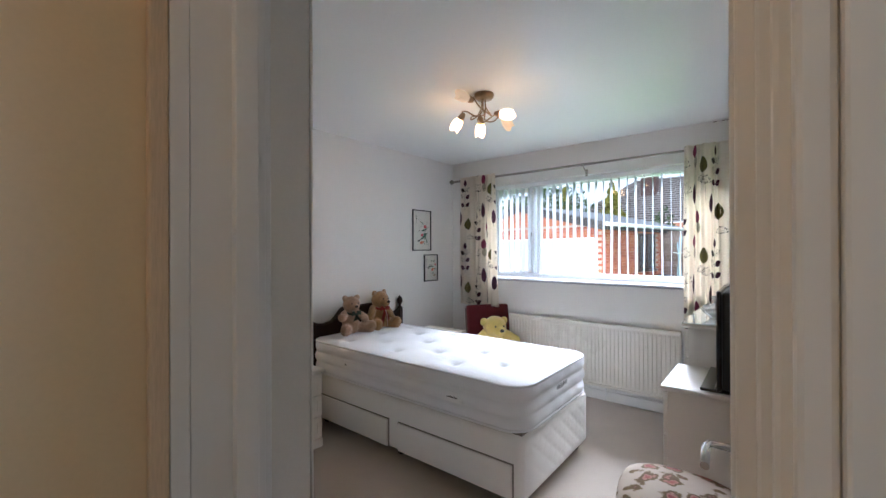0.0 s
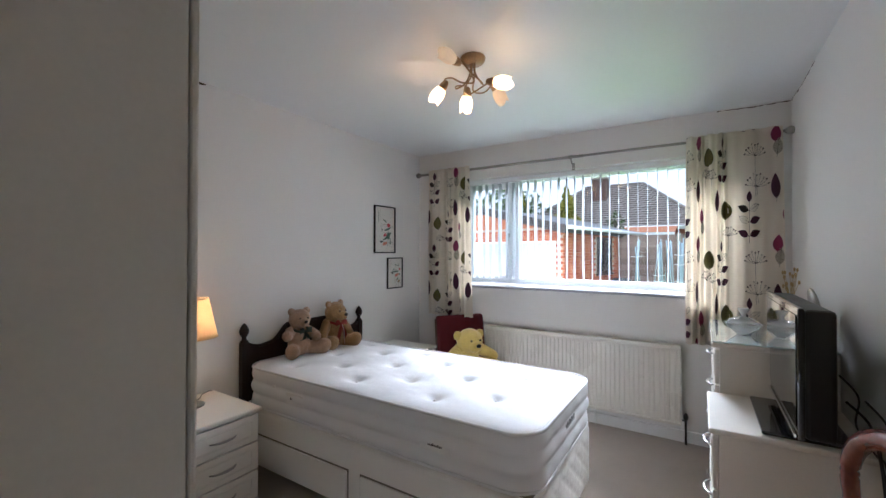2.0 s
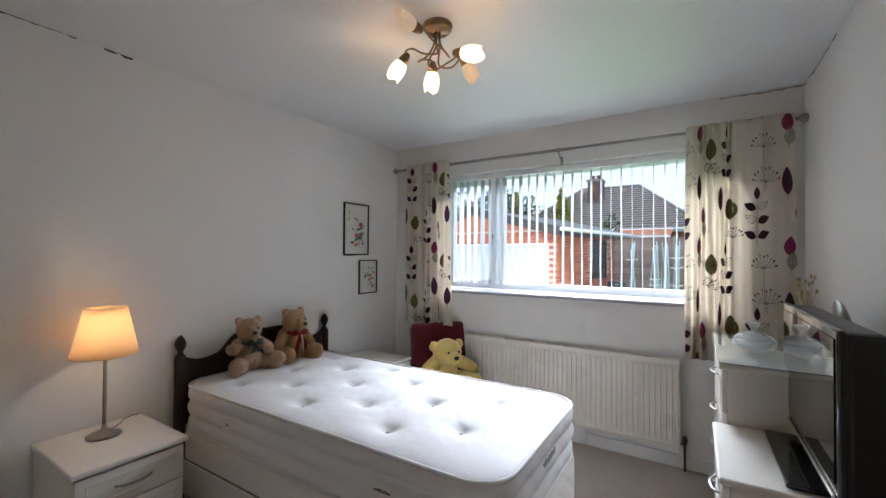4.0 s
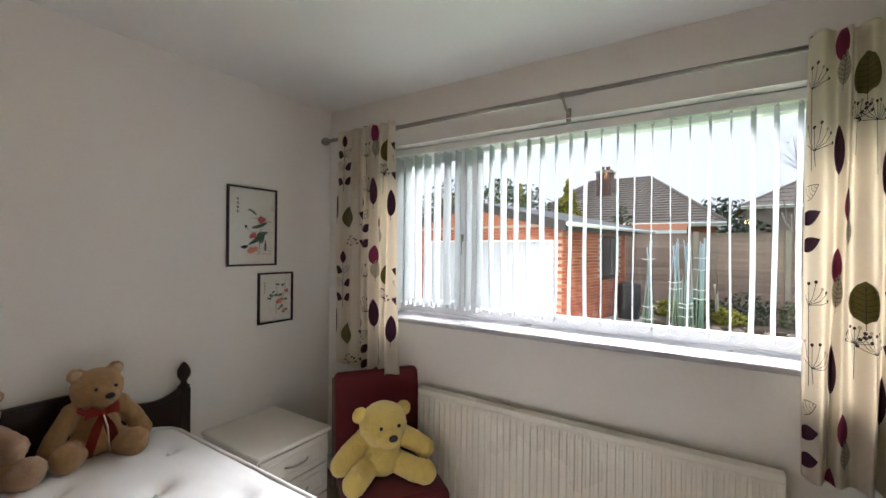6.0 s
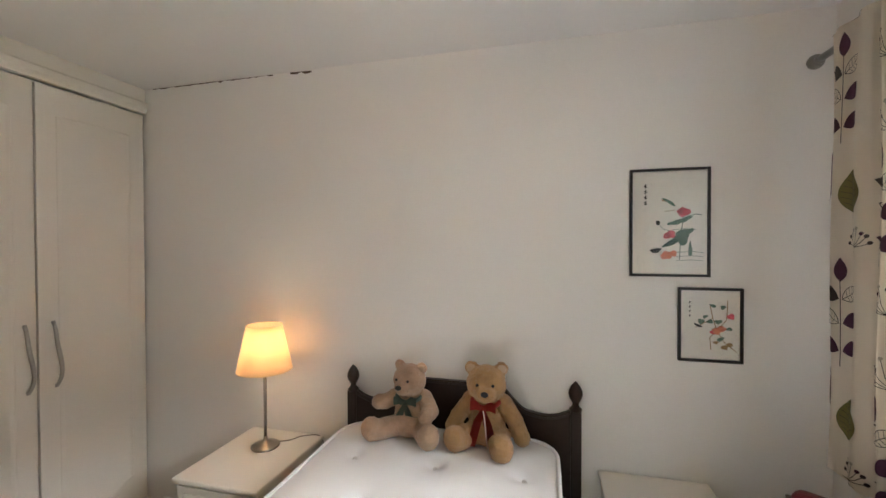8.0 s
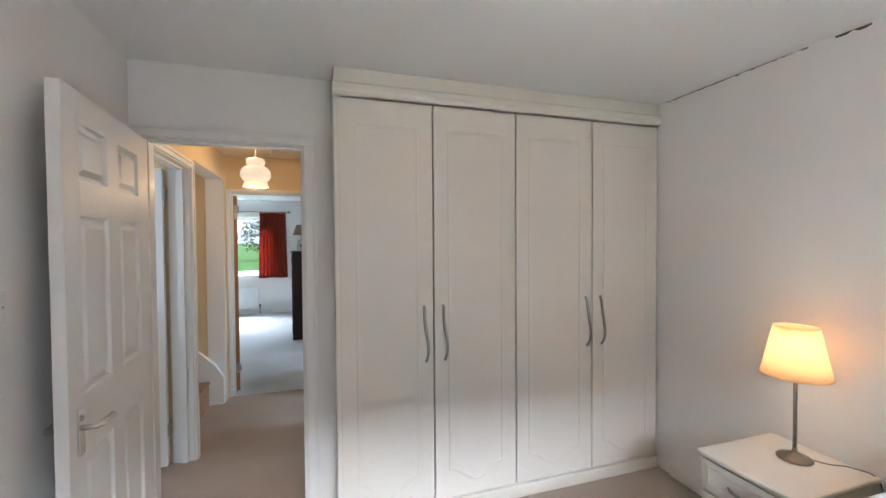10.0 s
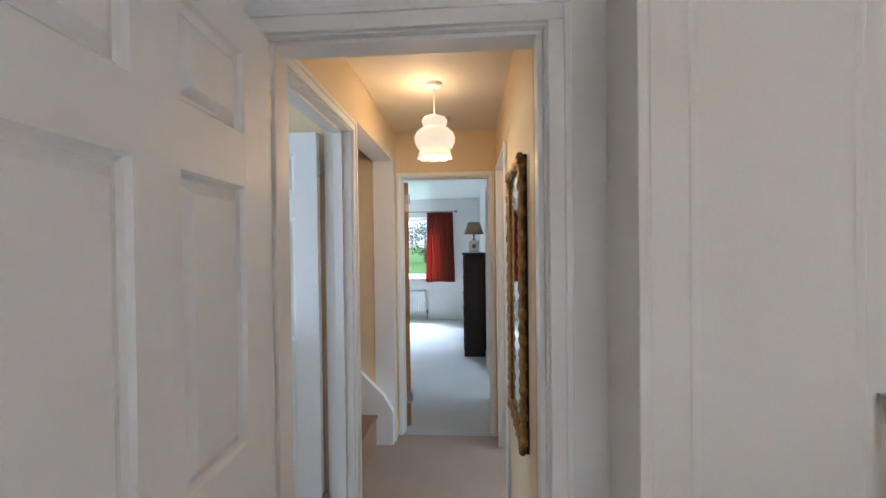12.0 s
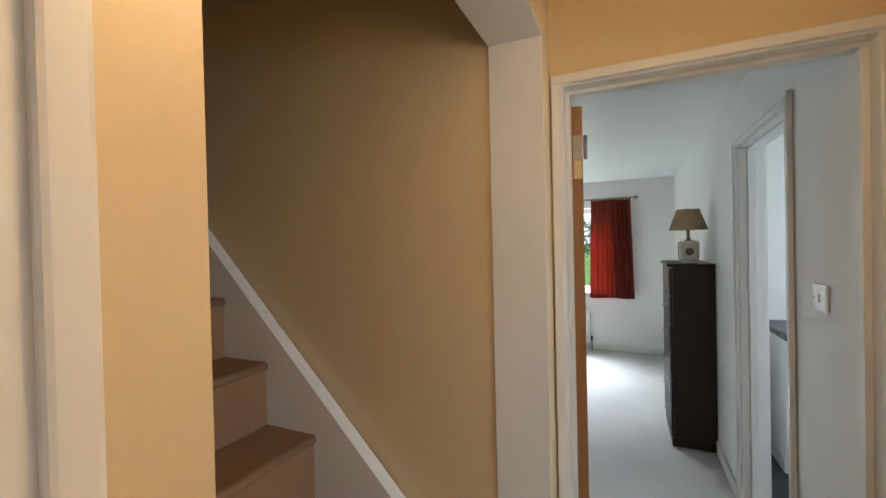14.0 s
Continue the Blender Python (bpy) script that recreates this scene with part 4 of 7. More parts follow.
def build_headboard():
    y0, y1 = 1.462, 2.49
    hb = thing("headboard", -1.80, (y0 + y1) / 2, 0, "dark mahogany headboard with curved top and turned finials against the wall", "headboard")
    hw = (y1 - y0) / 2
    for s in (-1, 1):
        y = s * (hw - 0.008)
        bm = bmesh.new()
        box(bm, -0.022, 0.022, y - 0.022, y + 0.022, 0, 0.79, 0.004)
        lathe(bm, [(0.0, 0.785), (0.024, 0.787), (0.026, 0.797), (0.016, 0.806), (0.012, 0.818), (0.017, 0.828), (0.025, 0.842), (0.029, 0.858), (0.026, 0.876), (0.017, 0.894), (0.008, 0.905), (0.0, 0.912)], 18, (0, y, 0))
        part("post", bm, DARKWOOD, hb)
    bm = bmesh.new()
    n = 48
    top = []
    for i in range(n + 1):
        u = i / n * 2 - 1
        a = abs(u)
        z = 0.875 if a < 0.36 else 0.875 - 0.105 * (0.5 - 0.5 * math.cos(math.pi * min(1, (a - 0.36) / 0.30)))
        if a > 0.66:
            z = 0.77 - 0.012 * math.sin(math.pi * (a - 0.66) / 0.34) + 0.02 * ((a - 0.66) / 0.34) ** 3
        top.append((u * (hw - 0.03), z))
    fr = [bm.verts.new((0.011, y, z)) for y, z in top] + [bm.verts.new((0.011, y, 0.42)) for y, z in reversed(top)]
    bk = [bm.verts.new((-0.011, v.co.y, v.co.z)) for v in fr]
    m = len(fr)
    for i in range(n):
        bm.faces.new((fr[i], fr[i + 1], fr[m - 2 - i], fr[m - 1 - i]))
        bm.faces.new((bk[m - 1 - i], bk[m - 2 - i], bk[i + 1], bk[i]))
    for i in range(m):
        bm.faces.new((fr[i], bk[i], bk[(i + 1) % m], fr[(i + 1) % m]))
    part("back_panel", bm, DARKWOOD, hb)
    bm = bmesh.new()
    tube(bm, [(0.012, y, z - 0.012) for y, z in top], 0.004, 6)
    part("edge_bead", bm, DARKWOOD, hb)


build_headboard()


def bow_handle(bm, p, along, out, length, depth, r=0.005):
    """A bent rod handle centred at p."""
    p, along, out = Vector(p), Vector(along).normalized(), Vector(out).normalized()
    pts = []
    for i in range(13):
        t = i / 12 * 2 - 1
        pts.append(p + along * (t * length / 2) + out * (depth * (1 - abs(t) ** 3.0)))
    tube(bm, pts, [r * (0.75 + 0.5 * (1 - abs(i / 12 * 2 - 1))) for i in range(13)], 8)


def build_drawers(name, x, y, rz, w, d, h, rows, label, group="", top_over=0.012, glass=False, mm=None, hl=0.13, double=False):
    """A chest of drawers: local x its width, its front at local -y."""
    mm = mm or CREAM
    c = thing(name, x, y, 0, label, "chest of drawers" if h > 0.6 else "bedside cabinet", group, rz)
    bpart("carcass", mm, c, (0, w, -d + 0.02, 0, 0.06, h - 0.022), bev=0.002)
    bpart("plinth", mm, c, (-0.006, w + 0.006, -d + 0.004, 0, 0.0, 0.058), bev=0.004)
    bpart("worktop", mm, c, (-top_over, w + top_over, -d - top_over, 0, h - 0.022, h), bev=0.007)
    z0, z1 = 0.068, h - 0.03
    hh = (z1 - z0) / rows
    for i in range(rows):
        a, b = z0 + i * hh + 0.003, z0 + (i + 1) * hh - 0.003
        f = bpart("drawer", mm, c, (0.004, w - 0.004, -d, -d + 0.019, a, b), bev=0.004)
        bm = bmesh.new()
        ins = 0.035
        o = -d
        for q in (((ins, w - ins), (a + ins * 0.8, a + ins * 0.8 + 0.008)), ((ins, w - ins), (b - ins * 0.8 - 0.008, b - ins * 0.8)),
                  ((ins, ins + 0.008), (a + ins * 0.8, b - ins * 0.8)), ((w - ins - 0.008, w - ins), (a + ins * 0.8, b - ins * 0.8))):
            box(bm, q[0][0], q[0][1], o - 0.003, o + 0.001, q[1][0], q[1][1], 0.0012, 1)
        part("moulding", bm, mm, f)
        bm = bmesh.new()
        bow_handle(bm, (w / 2, -d, (a + b) / 2), (1, 0, 0), (0, -1, 0), hl, 0.026)
        part("handle", bm, STEEL, f, "brushed metal bow handle")
    if glass:
        bm = bmesh.new()
        box(bm, -top_over + 0.002, w + top_over - 0.002, -d - top_over + 0.002, -0.002, h + 0.001, h + 0.007, 0.0015)
        g = part("glass_top", bm, mat("glass_top", (0.42, 0.48, 0.45), 0.04, var=0.0, bump=0, coat=0.8), c, "thin clear glass top")
    return c


# bedside cabinets stand with their fronts towards +x
build_drawers("bedside_cabinet", -1.825, 0.90, 90, 0.385, 0.47, 0.54, 3, "cream three-drawer bedside cabinet with a lamp on it", "bedside cabinets")
build_drawers("bedside_cabinet", -1.825, 2.585, 90, 0.385, 0.47, 0.54, 3, "cream three-drawer bedside cabinet beside the red chair", "bedside cabinets")
# chests with their fronts towards -x
build_drawers("low_chest", 1.112, 2.275, -90, 0.46, 0.455, 0.705, 3, "low cream chest of drawers with a television on it")
build_drawers("tall_chest", 1.112, 3.02, -90, 0.725, 0.435, 0.935, 5, "cream chest of drawers with a glass top by the curtain", glass=True)


# ---- fitted wardrobe ----
def build_wardrobe():
    w = thing("fitted_wardrobe", 0, 0, 0, "cream fitted wardrobe with four arched-panel doors up to the ceiling", "wardrobe")
    x0, x1, yf = -1.828, 0.190, 0.192
    # carcass coloured dark to paint the shade in the gaps between doors
    bpart("carcass", GREYGAP, w, (x0, x1 - 0.02, 0.003, yf - 0.10, 0.07, 2.2))
    bpart("end_panel", CREAM, w, (x1 - 0.019, x1 + 0.005, 0.003, yf - 0.002, 0.0, 2.26), bev=0.002)
    bpart("end_post", CREAM, w, (x1 - 0.008, x1 + 0.009, yf - 0.001, yf + 0.006, 0.07, 2.205), bev=0.003)
    bpart("plinth", CREAM, w, (x0, x1 + 0.005, yf - 0.03, yf + 0.014, 0.0, 0.072), bev=0.004)
    bpart("filler_panel", CREAM, w, (x0, x1 + 0.006, 0.003, yf + 0.004, 2.272, 2.349), bev=0.001)
    bm = bmesh.new()
    prof = [(0.0, 2.212), (0.016, 2.216), (0.018, 2.23), (0.026, 2.242), (0.028, 2.266), (0.022, 2.274), (0.0, 2.278)]
    a = [bm.verts.new((x0, yf + p, z)) for p, z in prof]
    b = [bm.verts.new((x1 + 0.012, yf + p, z)) for p, z in prof]
    for i in range(len(prof) - 1):
        bm.faces.new((a[i], b[i], b[i + 1], a[i + 1]))
    bm.faces.new(b)
    bm.faces.new(a)
    bm.faces.new((a[0], a[-1], b[-1], b[0]))
    part("cornice", bm, CREAM, w)
    edges = [x0 + 0.006, -1.322, -0.803, -0.312, x1 - 0.012]
    for k in range(4):
        a, b = edges[k] + 0.004, edges[k + 1] - 0.004
        z0, z1 = 0.079, 2.204
        d = bpart("door", CREAM, w, (a, b, yf - 0.02, yf, z0, z1), bev=0.003)
        # the routed line of the panel, arched at its foot and head
        bm = bmesh.new()
        ia, ib = a + 0.075, b - 0.075
        pts = []
        za, zb = z0 + 0.12, z1 - 0.13
        for t in range(13):
            u = t / 12
            pts.append((ia + (ib - ia) * u, za + 0.04 * math.cos(2 * math.pi * u) - 0.01))
        for t in range(13):
            u = t / 12
            pts.append((ib - (ib - ia) * u, zb + 0.008 * math.sin(math.pi * u)))
        cx, cz = (ia + ib) / 2, (za + zb) / 2
        rings = []
        for ins, dep in ((0.0, 0.0003), (0.004, 0.0022), (0.010, 0.0022), (0.02, 0.0004)):
            rings.append([bm.verts.new((px + (ins if px < cx else -ins) * min(1, abs(px - cx) / 0.05), yf + dep, pz + (ins if pz < cz else -ins))) for px, pz in pts])
        n = len(pts)
        for r0, r1 in zip(rings, rings[1:]):
            for i in range(n):
                bm.faces.new((r0[i], r0[(i + 1) % n], r1[(i + 1) % n], r1[i]))
        part("panel_moulding", bm, CREAM, d)
        hx = b - 0.04 if k in (0, 2) else a + 0.04
        hx = {0: -1.385, 1: -1.280, 2: -0.369, 3: -0.263}[k]
        bm = bmesh.new()
        pts2 = []
        for i in range(17):
            t = i / 16 * 2 - 1
            pts2.append((hx + 0.010 * math.sin(t * 2.6) * (1 if k % 2 else 1), yf + 0.028 * (1 - abs(t) ** 4) + 0.004, 0.99 + t * 0.145))
        tube(bm, pts2, [0.0075 + 0.0015 * (1 - abs(i / 8 - 1)) for i in range(17)], 8)
        for e in (0, -1):
            p = pts2[e]
            box(bm, p[0] - 0.007, p[0] + 0.007, yf - 0.001, yf + 0.006, p[2] - 0.008, p[2] + 0.008, 0.002)
        part("handle", bm, STEEL, d, "wavy brushed metal handle")


build_wardrobe()

# bedroom door, open against the side wall
panel_door("door_1", 1.076, 0.028, 93.2, 0.78, "white gloss six-panel door, open towards the side wall", off=0.014)


# ---- television and small things on the chests ----
def build_tv():
    t = thing("television", 0.935, 2.05, 0.7055, "black flat-screen television on a black base plate", "television")
    bpart("base_plate", mat("piano_black", (0.01, 0.01, 0.011), 0.12, bump=0, coat=0.5), t, (-0.13, 0.12, -0.215, 0.215, 0.0, 0.014), bev=0.006)
    bpart("neck", BLACK, t, (-0.03, 0.03, -0.05, 0.05, 0.0141, 0.09), bev=0.008)
    bpart("casing", BLACK, t, (-0.035, 0.045, -0.352, 0.352, 0.055, 0.470), bev=0.014)
    bpart("bezel", mat("piano_black", (0.01, 0.01, 0.011), 0.12), t, (-0.052, -0.034, -0.358, 0.358, 0.05, 0.475), bev=0.006)
    bpart("screen", SCREEN, t, (-0.0545, -0.0515, -0.335, 0.335, 0.092, 0.450))
    bpart("chrome_strip", CHROME, t, (-0.060, -0.0522, -0.34, 0.34, 0.054, 0.066), bev=0.002)
    bpart("back_hump", BLACK, t, (0.0452, 0.062, -0.22, 0.22, 0.10, 0.40), bev=0.008)
    for i in range(6):
        bpart("vent_slot", GREYGAP, t, (-0.01, 0.03, -0.12 + i * 0.04, -0.10 + i * 0.04, 0.4695, 0.4705))


build_tv()


def cable(name, pts, r, label, m_=None):
    bm = bmesh.new()
    P = [Vector(p) for p in pts]
    out = []
    for i in range(len(P) - 1):
        a, b, c, d = P[max(0, i - 1)], P[i], P[i + 1], P[min(len(P) - 1, i + 2)]
        for k in range(6):
            t = k / 6
            out.append(0.5 * ((2 * b) + (c - a) * t + (2 * a - 5 * b + 4 * c - d) * t * t + (3 * b - a - 3 * c + d) * t ** 3))
    out.append(P[-1])
    tube(bm, out, r, 6)
    c = thing(name, 0, 0, 0, label, "cable")
    part("lead", bm, m_ or BLACK, c)


cable("power_cable", [(1.04, 1.90, 0.85), (1.085, 1.86, 0.80), (1.09, 1.80, 0.74), (1.095, 1.76, 0.62), (1.10, 1.70, 0.3)], 0.004, "black television power cable hanging behind the chest")
cable("power_cable", [(1.04, 1.98, 0.92), (1.08, 1.94, 0.86), (1.06, 1.88, 0.78), (1.09, 1.82, 0.715), (1.105, 1.77, 0.66), (1.105, 1.74, 0.2)], 0.003, "thin black aerial cable looped behind the television")
cable("power_cable", [(1.05, 1.75, 0.90), (1.09, 1.72, 0.84), (1.08, 1.74, 0.76), (1.10, 1.73, 0.60)], 0.003, "thin black cable hanging beside the television")


def cut_glass():
    m = mat("cut_glass", (0.90, 0.92, 0.92), 0.06, var=0.0, fine=60, bump=0.5, bdist=0.004, coat=0.5)
    m.node_tree.nodes["Principled BSDF"].inputs["Alpha"].default_value = 0.32
    return m


def build_bowl(x, y, z):
    b = thing("lidded_glass_bowl", x, y, z, "cut clear glass bowl with a knobbed lid", "glass bowl")
    g = cut_glass()
    bm = bmesh.new()
    lathe(bm, [(0.026, 0.0), (0.032, 0.008), (0.060, 0.030), (0.076, 0.056), (0.072, 0.058), (0.056, 0.034), (0.028, 0.014), (0.0, 0.012)], 32, wob=0.07, lobes=16)
    part("bowl", bm, g, b)
    bm = bmesh.new()
    lathe(bm, [(0.070, 0.060), (0.060, 0.074), (0.04, 0.084), (0.012, 0.090), (0.011, 0.102), (0.026, 0.128), (0.024, 0.133), (0.0, 0.131)], 32, wob=0.05, lobes=16)
    part("lid", bm, g, b)


build_bowl(0.805, 2.555, 0.943)
GOLDW = mat("straw", (0.50, 0.36, 0.17), 0.8, bump=0.1)
bx = thing("dried_flower_vase", 1.045, 2.93, 0.943, "tall slim vase with dried stems beside the curtain", "vase")
bm = bmesh.new()
lathe(bm, [(0.03, 0.0), (0.034, 0.01), (0.028, 0.07), (0.018, 0.13), (0.022, 0.17)], 18)
part("vase", bm, mat("patterned_pot", (0.34, 0.33, 0.27), 0.4, var=0.5, scale=40), bx)
bm = bmesh.new()
rnd = random.Random(5)
for i in range(16):
    a = rnd.uniform(0, 6.28)
    q = rnd.uniform(0.008, 0.05)
    p = (q * math.cos(a) - 0.01, q * math.sin(a), rnd.uniform(0.22, 0.33))
    tube(bm, [(0, 0, 0.12), (p[0] * 0.5, p[1] * 0.5, 0.2), p], 0.0012, 4)
    ball(bm, p, (0.006, 0.006, 0.012), u=6, v=5)
part("dried_stems", bm, GOLDW, bx)
gb = thing("spectacles", 0.80, 2.555, 1.02, "dark metal spectacles lying on the glass bowl", "spectacles")
bm = bmesh.new()
for s in (-1, 1):
    tube(bm, [(0.024 * s + 0.02 * math.cos(a), -0.03 + 0.014 * math.sin(a), 0.004 + 0.007 * math.sin(a)) for a in [k * math.pi / 6 for k in range(12)]], 0.0012, 5, closed=True)
    tube(bm, [(0.044 * s, -0.03, 0.004), (0.046 * s, 0.03, 0.0)], 0.0012, 5)
part("spectacle_frame", bm, BLACK, gb)
mz = thing("vanity_mirror", 1.045, 2.36, 0.943, "small round grey-framed vanity mirror on the tall chest", "mirror")
bm = bmesh.new()
lathe(bm, [(0.045, 0.0), (0.05, 0.006), (0.012, 0.014), (0.009, 0.08)], 20)
part("stand", bm, PEWTER, mz)
bm = bmesh.new()
mm_ = Matrix.Translation((0, 0, 0.17)) @ Matrix.Rotation(radians(80), 4, "Y")
lathe(bm, [(0.0, -0.006), (0.088, -0.006), (0.094, 0.0), (0.088, 0.006), (0.082, 0.004)], 32, m=mm_)
part("mirror_frame", bm, PEWTER, mz)


# ---- bedside lamp ----
def build_table_lamp():
    l = thing("table_lamp", -1.658, 1.090, 0.541, "pewter stick lamp with a lit cream fabric shade", "table lamp")
    bm = bmesh.new()
    lathe(bm, [(0.062, 0.0), (0.064, 0.006), (0.055, 0.012), (0.035, 0.018), (0.022, 0.026), (0.010, 0.032), (0.008, 0.05)], 30)
    part("base", bm, PEWTER, l)
    bm = bmesh.new()
    lathe(bm, [(0.0072, 0.048), (0.0072, 0.39)], 14)
    lathe(bm, [(0.013, 0.385), (0.016, 0.40), (0.012, 0.43)], 14)
    part("stem", bm, PEWTER, l)
    sh = mat("lamp_shade_cloth", (0.86, 0.72, 0.50), 0.8, bump=0.3, fine=400, bdist=0.001, emit=(1.0, 0.60, 0.26), power=0.03)
    n, lk = sh.node_tree.nodes, sh.node_tree.links
    tl = n.new("ShaderNodeBsdfTranslucent")
    tl.inputs[0].default_value = (1.0, 0.74, 0.42, 1)
    mx = n.new("ShaderNodeMixShader")
    mx.inputs[0].default_value = 0.6
    lk.new(n["Principled BSDF"].outputs[0], mx.inputs[1])
    lk.new(tl.outputs[0], mx.inputs[2])
    lk.new(mx.outputs[0], n["Material Output"].inputs[0])
    bm = bmesh.new()
    m2 = 36
    ra, rb = 0.122, 0.078
    rows = []
    for k in range(7):
        t = k / 6
        rows.append([bm.verts.new(((ra + (rb - ra) * t) * math.cos(2 * math.pi * i / m2), (ra + (rb - ra) * t) * math.sin(2 * math.pi * i / m2), 0.362 + 0.208 * t)) for i in range(m2)])
    for a, b in zip(rows, rows[1:]):
        for i in range(m2):
            bm.faces.new((a[i], a[(i + 1) % m2], b[(i + 1) % m2], b[i])).smooth = True
    bmesh.ops.solidify(bm, geom=bm.faces[:], thickness=0.001)
    part("shade", bm, sh, l)
    bm = bmesh.new()
    for z, r in ((0.362, 0.122), (0.570, 0.078)):
        tube(bm, [(r * math.cos(k * math.pi / 16), r * math.sin(k * math.pi / 16), z) for k in range(32)], 0.0022, 6, closed=True)
    part("shade_rim", bm, mat("shade_trim", (0.8, 0.66, 0.44), 0.8), l)
    bm = bmesh.new()
    ball(bm, (0, 0, 0.475), (0.026, 0.026, 0.034))
    part("bulb", bm, glow_mat("warm_bulb", (1, 0.9, 0.7), 7, (1, 0.65, 0.3)), l)
    lt = new("lamp_light", bpy.data.lights.new("lamp_light", "POINT"))
    lt.data.energy = 0.34
    lt.data.color = (1.0, 0.62, 0.30)
    lt.data.shadow_soft_size = 0.035
    lt.matrix_world = pose(-1.658, 1.090, 0.541 + 0.48)
    cable("lamp_flex", [(-1.70, 1.12, 0.547), (-1.73, 1.17, 0.546), (-1.79, 1.22, 0.546), (-1.815, 1.295, 0.52), (-1.82, 1.31, 0.3)], 0.0025, "thin pale lamp flex trailing over the cabinet", PEWTER)


build_table_lamp()


# ---- soft toys ----
def build_bear(x, y, z, rz, s, fur, label, bow, pose_, head_tilt=0, pads=None, hs=1.0, hz=0.275, ear=(0.060, 0.058, 0.028, 25)):
    """A sitting teddy bear that looks along its own +x; pose_ sets its limbs."""
    b = thing("teddy_bear", x, y, z, label, "teddy bear", rz=rz)
    bm = bmesh.new()
    ball(bm, (0.0, 0, 0.105 * s), (0.072 * s, 0.080 * s, 0.105 * s))
    ball(bm, (0.012 * s, 0, 0.075 * s), (0.080 * s, 0.086 * s, 0.075 * s))
    hz = hz * s
    R = Euler((0, 0, radians(head_tilt))).to_matrix()

    def hp(p):
        return Vector((0.015 * s, 0, hz)) + R @ Vector(p) * s * hs

    ball(bm, hp((0, 0, 0)), (0.072 * s * hs, 0.080 * s * hs, 0.073 * s * hs), rot=(0, 0, head_tilt))
    ball(bm, hp((0.055, 0, -0.020)), (0.046 * s * hs, 0.044 * s * hs, 0.036 * s * hs), rot=(0, 0, head_tilt))
    for e in (-1, 1):
        ball(bm, hp((-0.010, e * ear[0], ear[1])), (0.014 * s * hs, ear[2] * 1.05 * s * hs, ear[2] * s * hs), rot=(-e * ear[3], 0, head_tilt))
    for pts, rad in pose_:
        P = [Vector(p) * s for p in pts]
        for a, c in zip(P, P[1:]):
            n = max(2, int((c - a).length / (0.02 * s)))
            for i in range(n + 1):
                q = a.lerp(c, i / n)
                ball(bm, q, (rad * s,) * 3, u=12, v=8)
    ob = part("body", bm, fur, b)
    rm = ob.modifiers.new("merge", "REMESH")
    rm.mode, rm.voxel_size, rm.use_smooth_shade = "VOXEL", 0.0055, True
    sm = ob.modifiers.new("soften", "SMOOTH")
    sm.iterations, sm.factor = 4, 0.6
    tx = bpy.data.textures.get("fur") or bpy.data.textures.new("fur", "CLOUDS")
    tx.noise_scale = 0.012
    ds = ob.modifiers.new("fur", "DISPLACE")
    ds.texture, ds.strength, ds.mid_level = tx, 0.009, 0.5
    for e in (-1, 1):
        bm = bmesh.new()
        ball(bm, hp((0.070, e * 0.030, 0.014)), (0.0060 * s * hs,) * 3)
        part("eye", bm, BLACK, b)
        bm = bmesh.new()
        ball(bm, hp((-0.002, e * ear[0] * 1.02, ear[1])), (0.010 * s * hs, ear[2] * 0.68 * s * hs, ear[2] * 0.66 * s * hs), rot=(-e * ear[3], 0, head_tilt))
        part("inner_ear", bm, pads, b)
    bm = bmesh.new()
    ball(bm, hp((0.101, 0, -0.010)), (0.009 * s * hs, 0.015 * s * hs, 0.011 * s * hs))
    part("nose", bm, BLACK, b)
    if bow:
        bm = bmesh.new()
        zc = 0.205 * s
        tube(bm, [(0.015 * s + 0.055 * s * math.cos(a), 0.062 * s * math.sin(a), zc - 0.02 * s * math.cos(a)) for a in [k * math.pi / 10 for k in range(20)]], 0.010 * s, 6, closed=True)
        part("ribbon_collar", bm, bow[0], b)
        bm = bmesh.new()
        bx_, bz = 0.084 * s, 0.185 * s
        for e in (-1, 1):
            # loops and tails of the bow
            for w0, pts in ((0.016, [(0, 0, 0), (0.004, e * 0.03, 0.016), (0.002, e * 0.055, 0.008)]), (0.014, [(0, e * 0.003, -0.006), (0.012, e * bow[2] * 0.4, -0.05), (0.010, e * bow[2], -bow[1])])):
                last = None
                for k, p in enumerate(pts):
                    c = Vector((bx_ + p[0] * s, p[1] * s, bz + p[2] * s))
                    w = w0 * s * (0.6 if k == 0 else 1.25)
                    u = bm.verts.new(c + Vector((0.002, -w if w0 == 0.014 else 0, 0 if w0 == 0.014 else w)))
                    v = bm.verts.new(c + Vector((0.002, w if w0 == 0.014 else 0, 0 if w0 == 0.014 else -w)))
                    if last:
                        bm.faces.new((last[0], last[1], v, u)).smooth = True
                    last = (u, v)
        ball(bm, (bx_ + 0.003, 0, bz), (0.009 * s, 0.012 * s, 0.010 * s))
        bmesh.ops.solidify(bm, geom=bm.faces[:], thickness=0.002)
        part("bow", bm, bow[0], b)
        if bow[3]:
            bm = bmesh.new()
            tube(bm, [(bx_ + 0.008 * s, 0.002, bz), (bx_ + 0.020 * s, bow[2] * 0.25 * s, bz - 0.05 * s), (bx_ + 0.016 * s, bow[2] * 0.45 * s, bz - bow[1] * s)], 0.003, 5)
            part("ribbon_stripe", bm, mat("ribbon_pale", (0.7, 0.55, 0.5), 0.6), b)
    return b


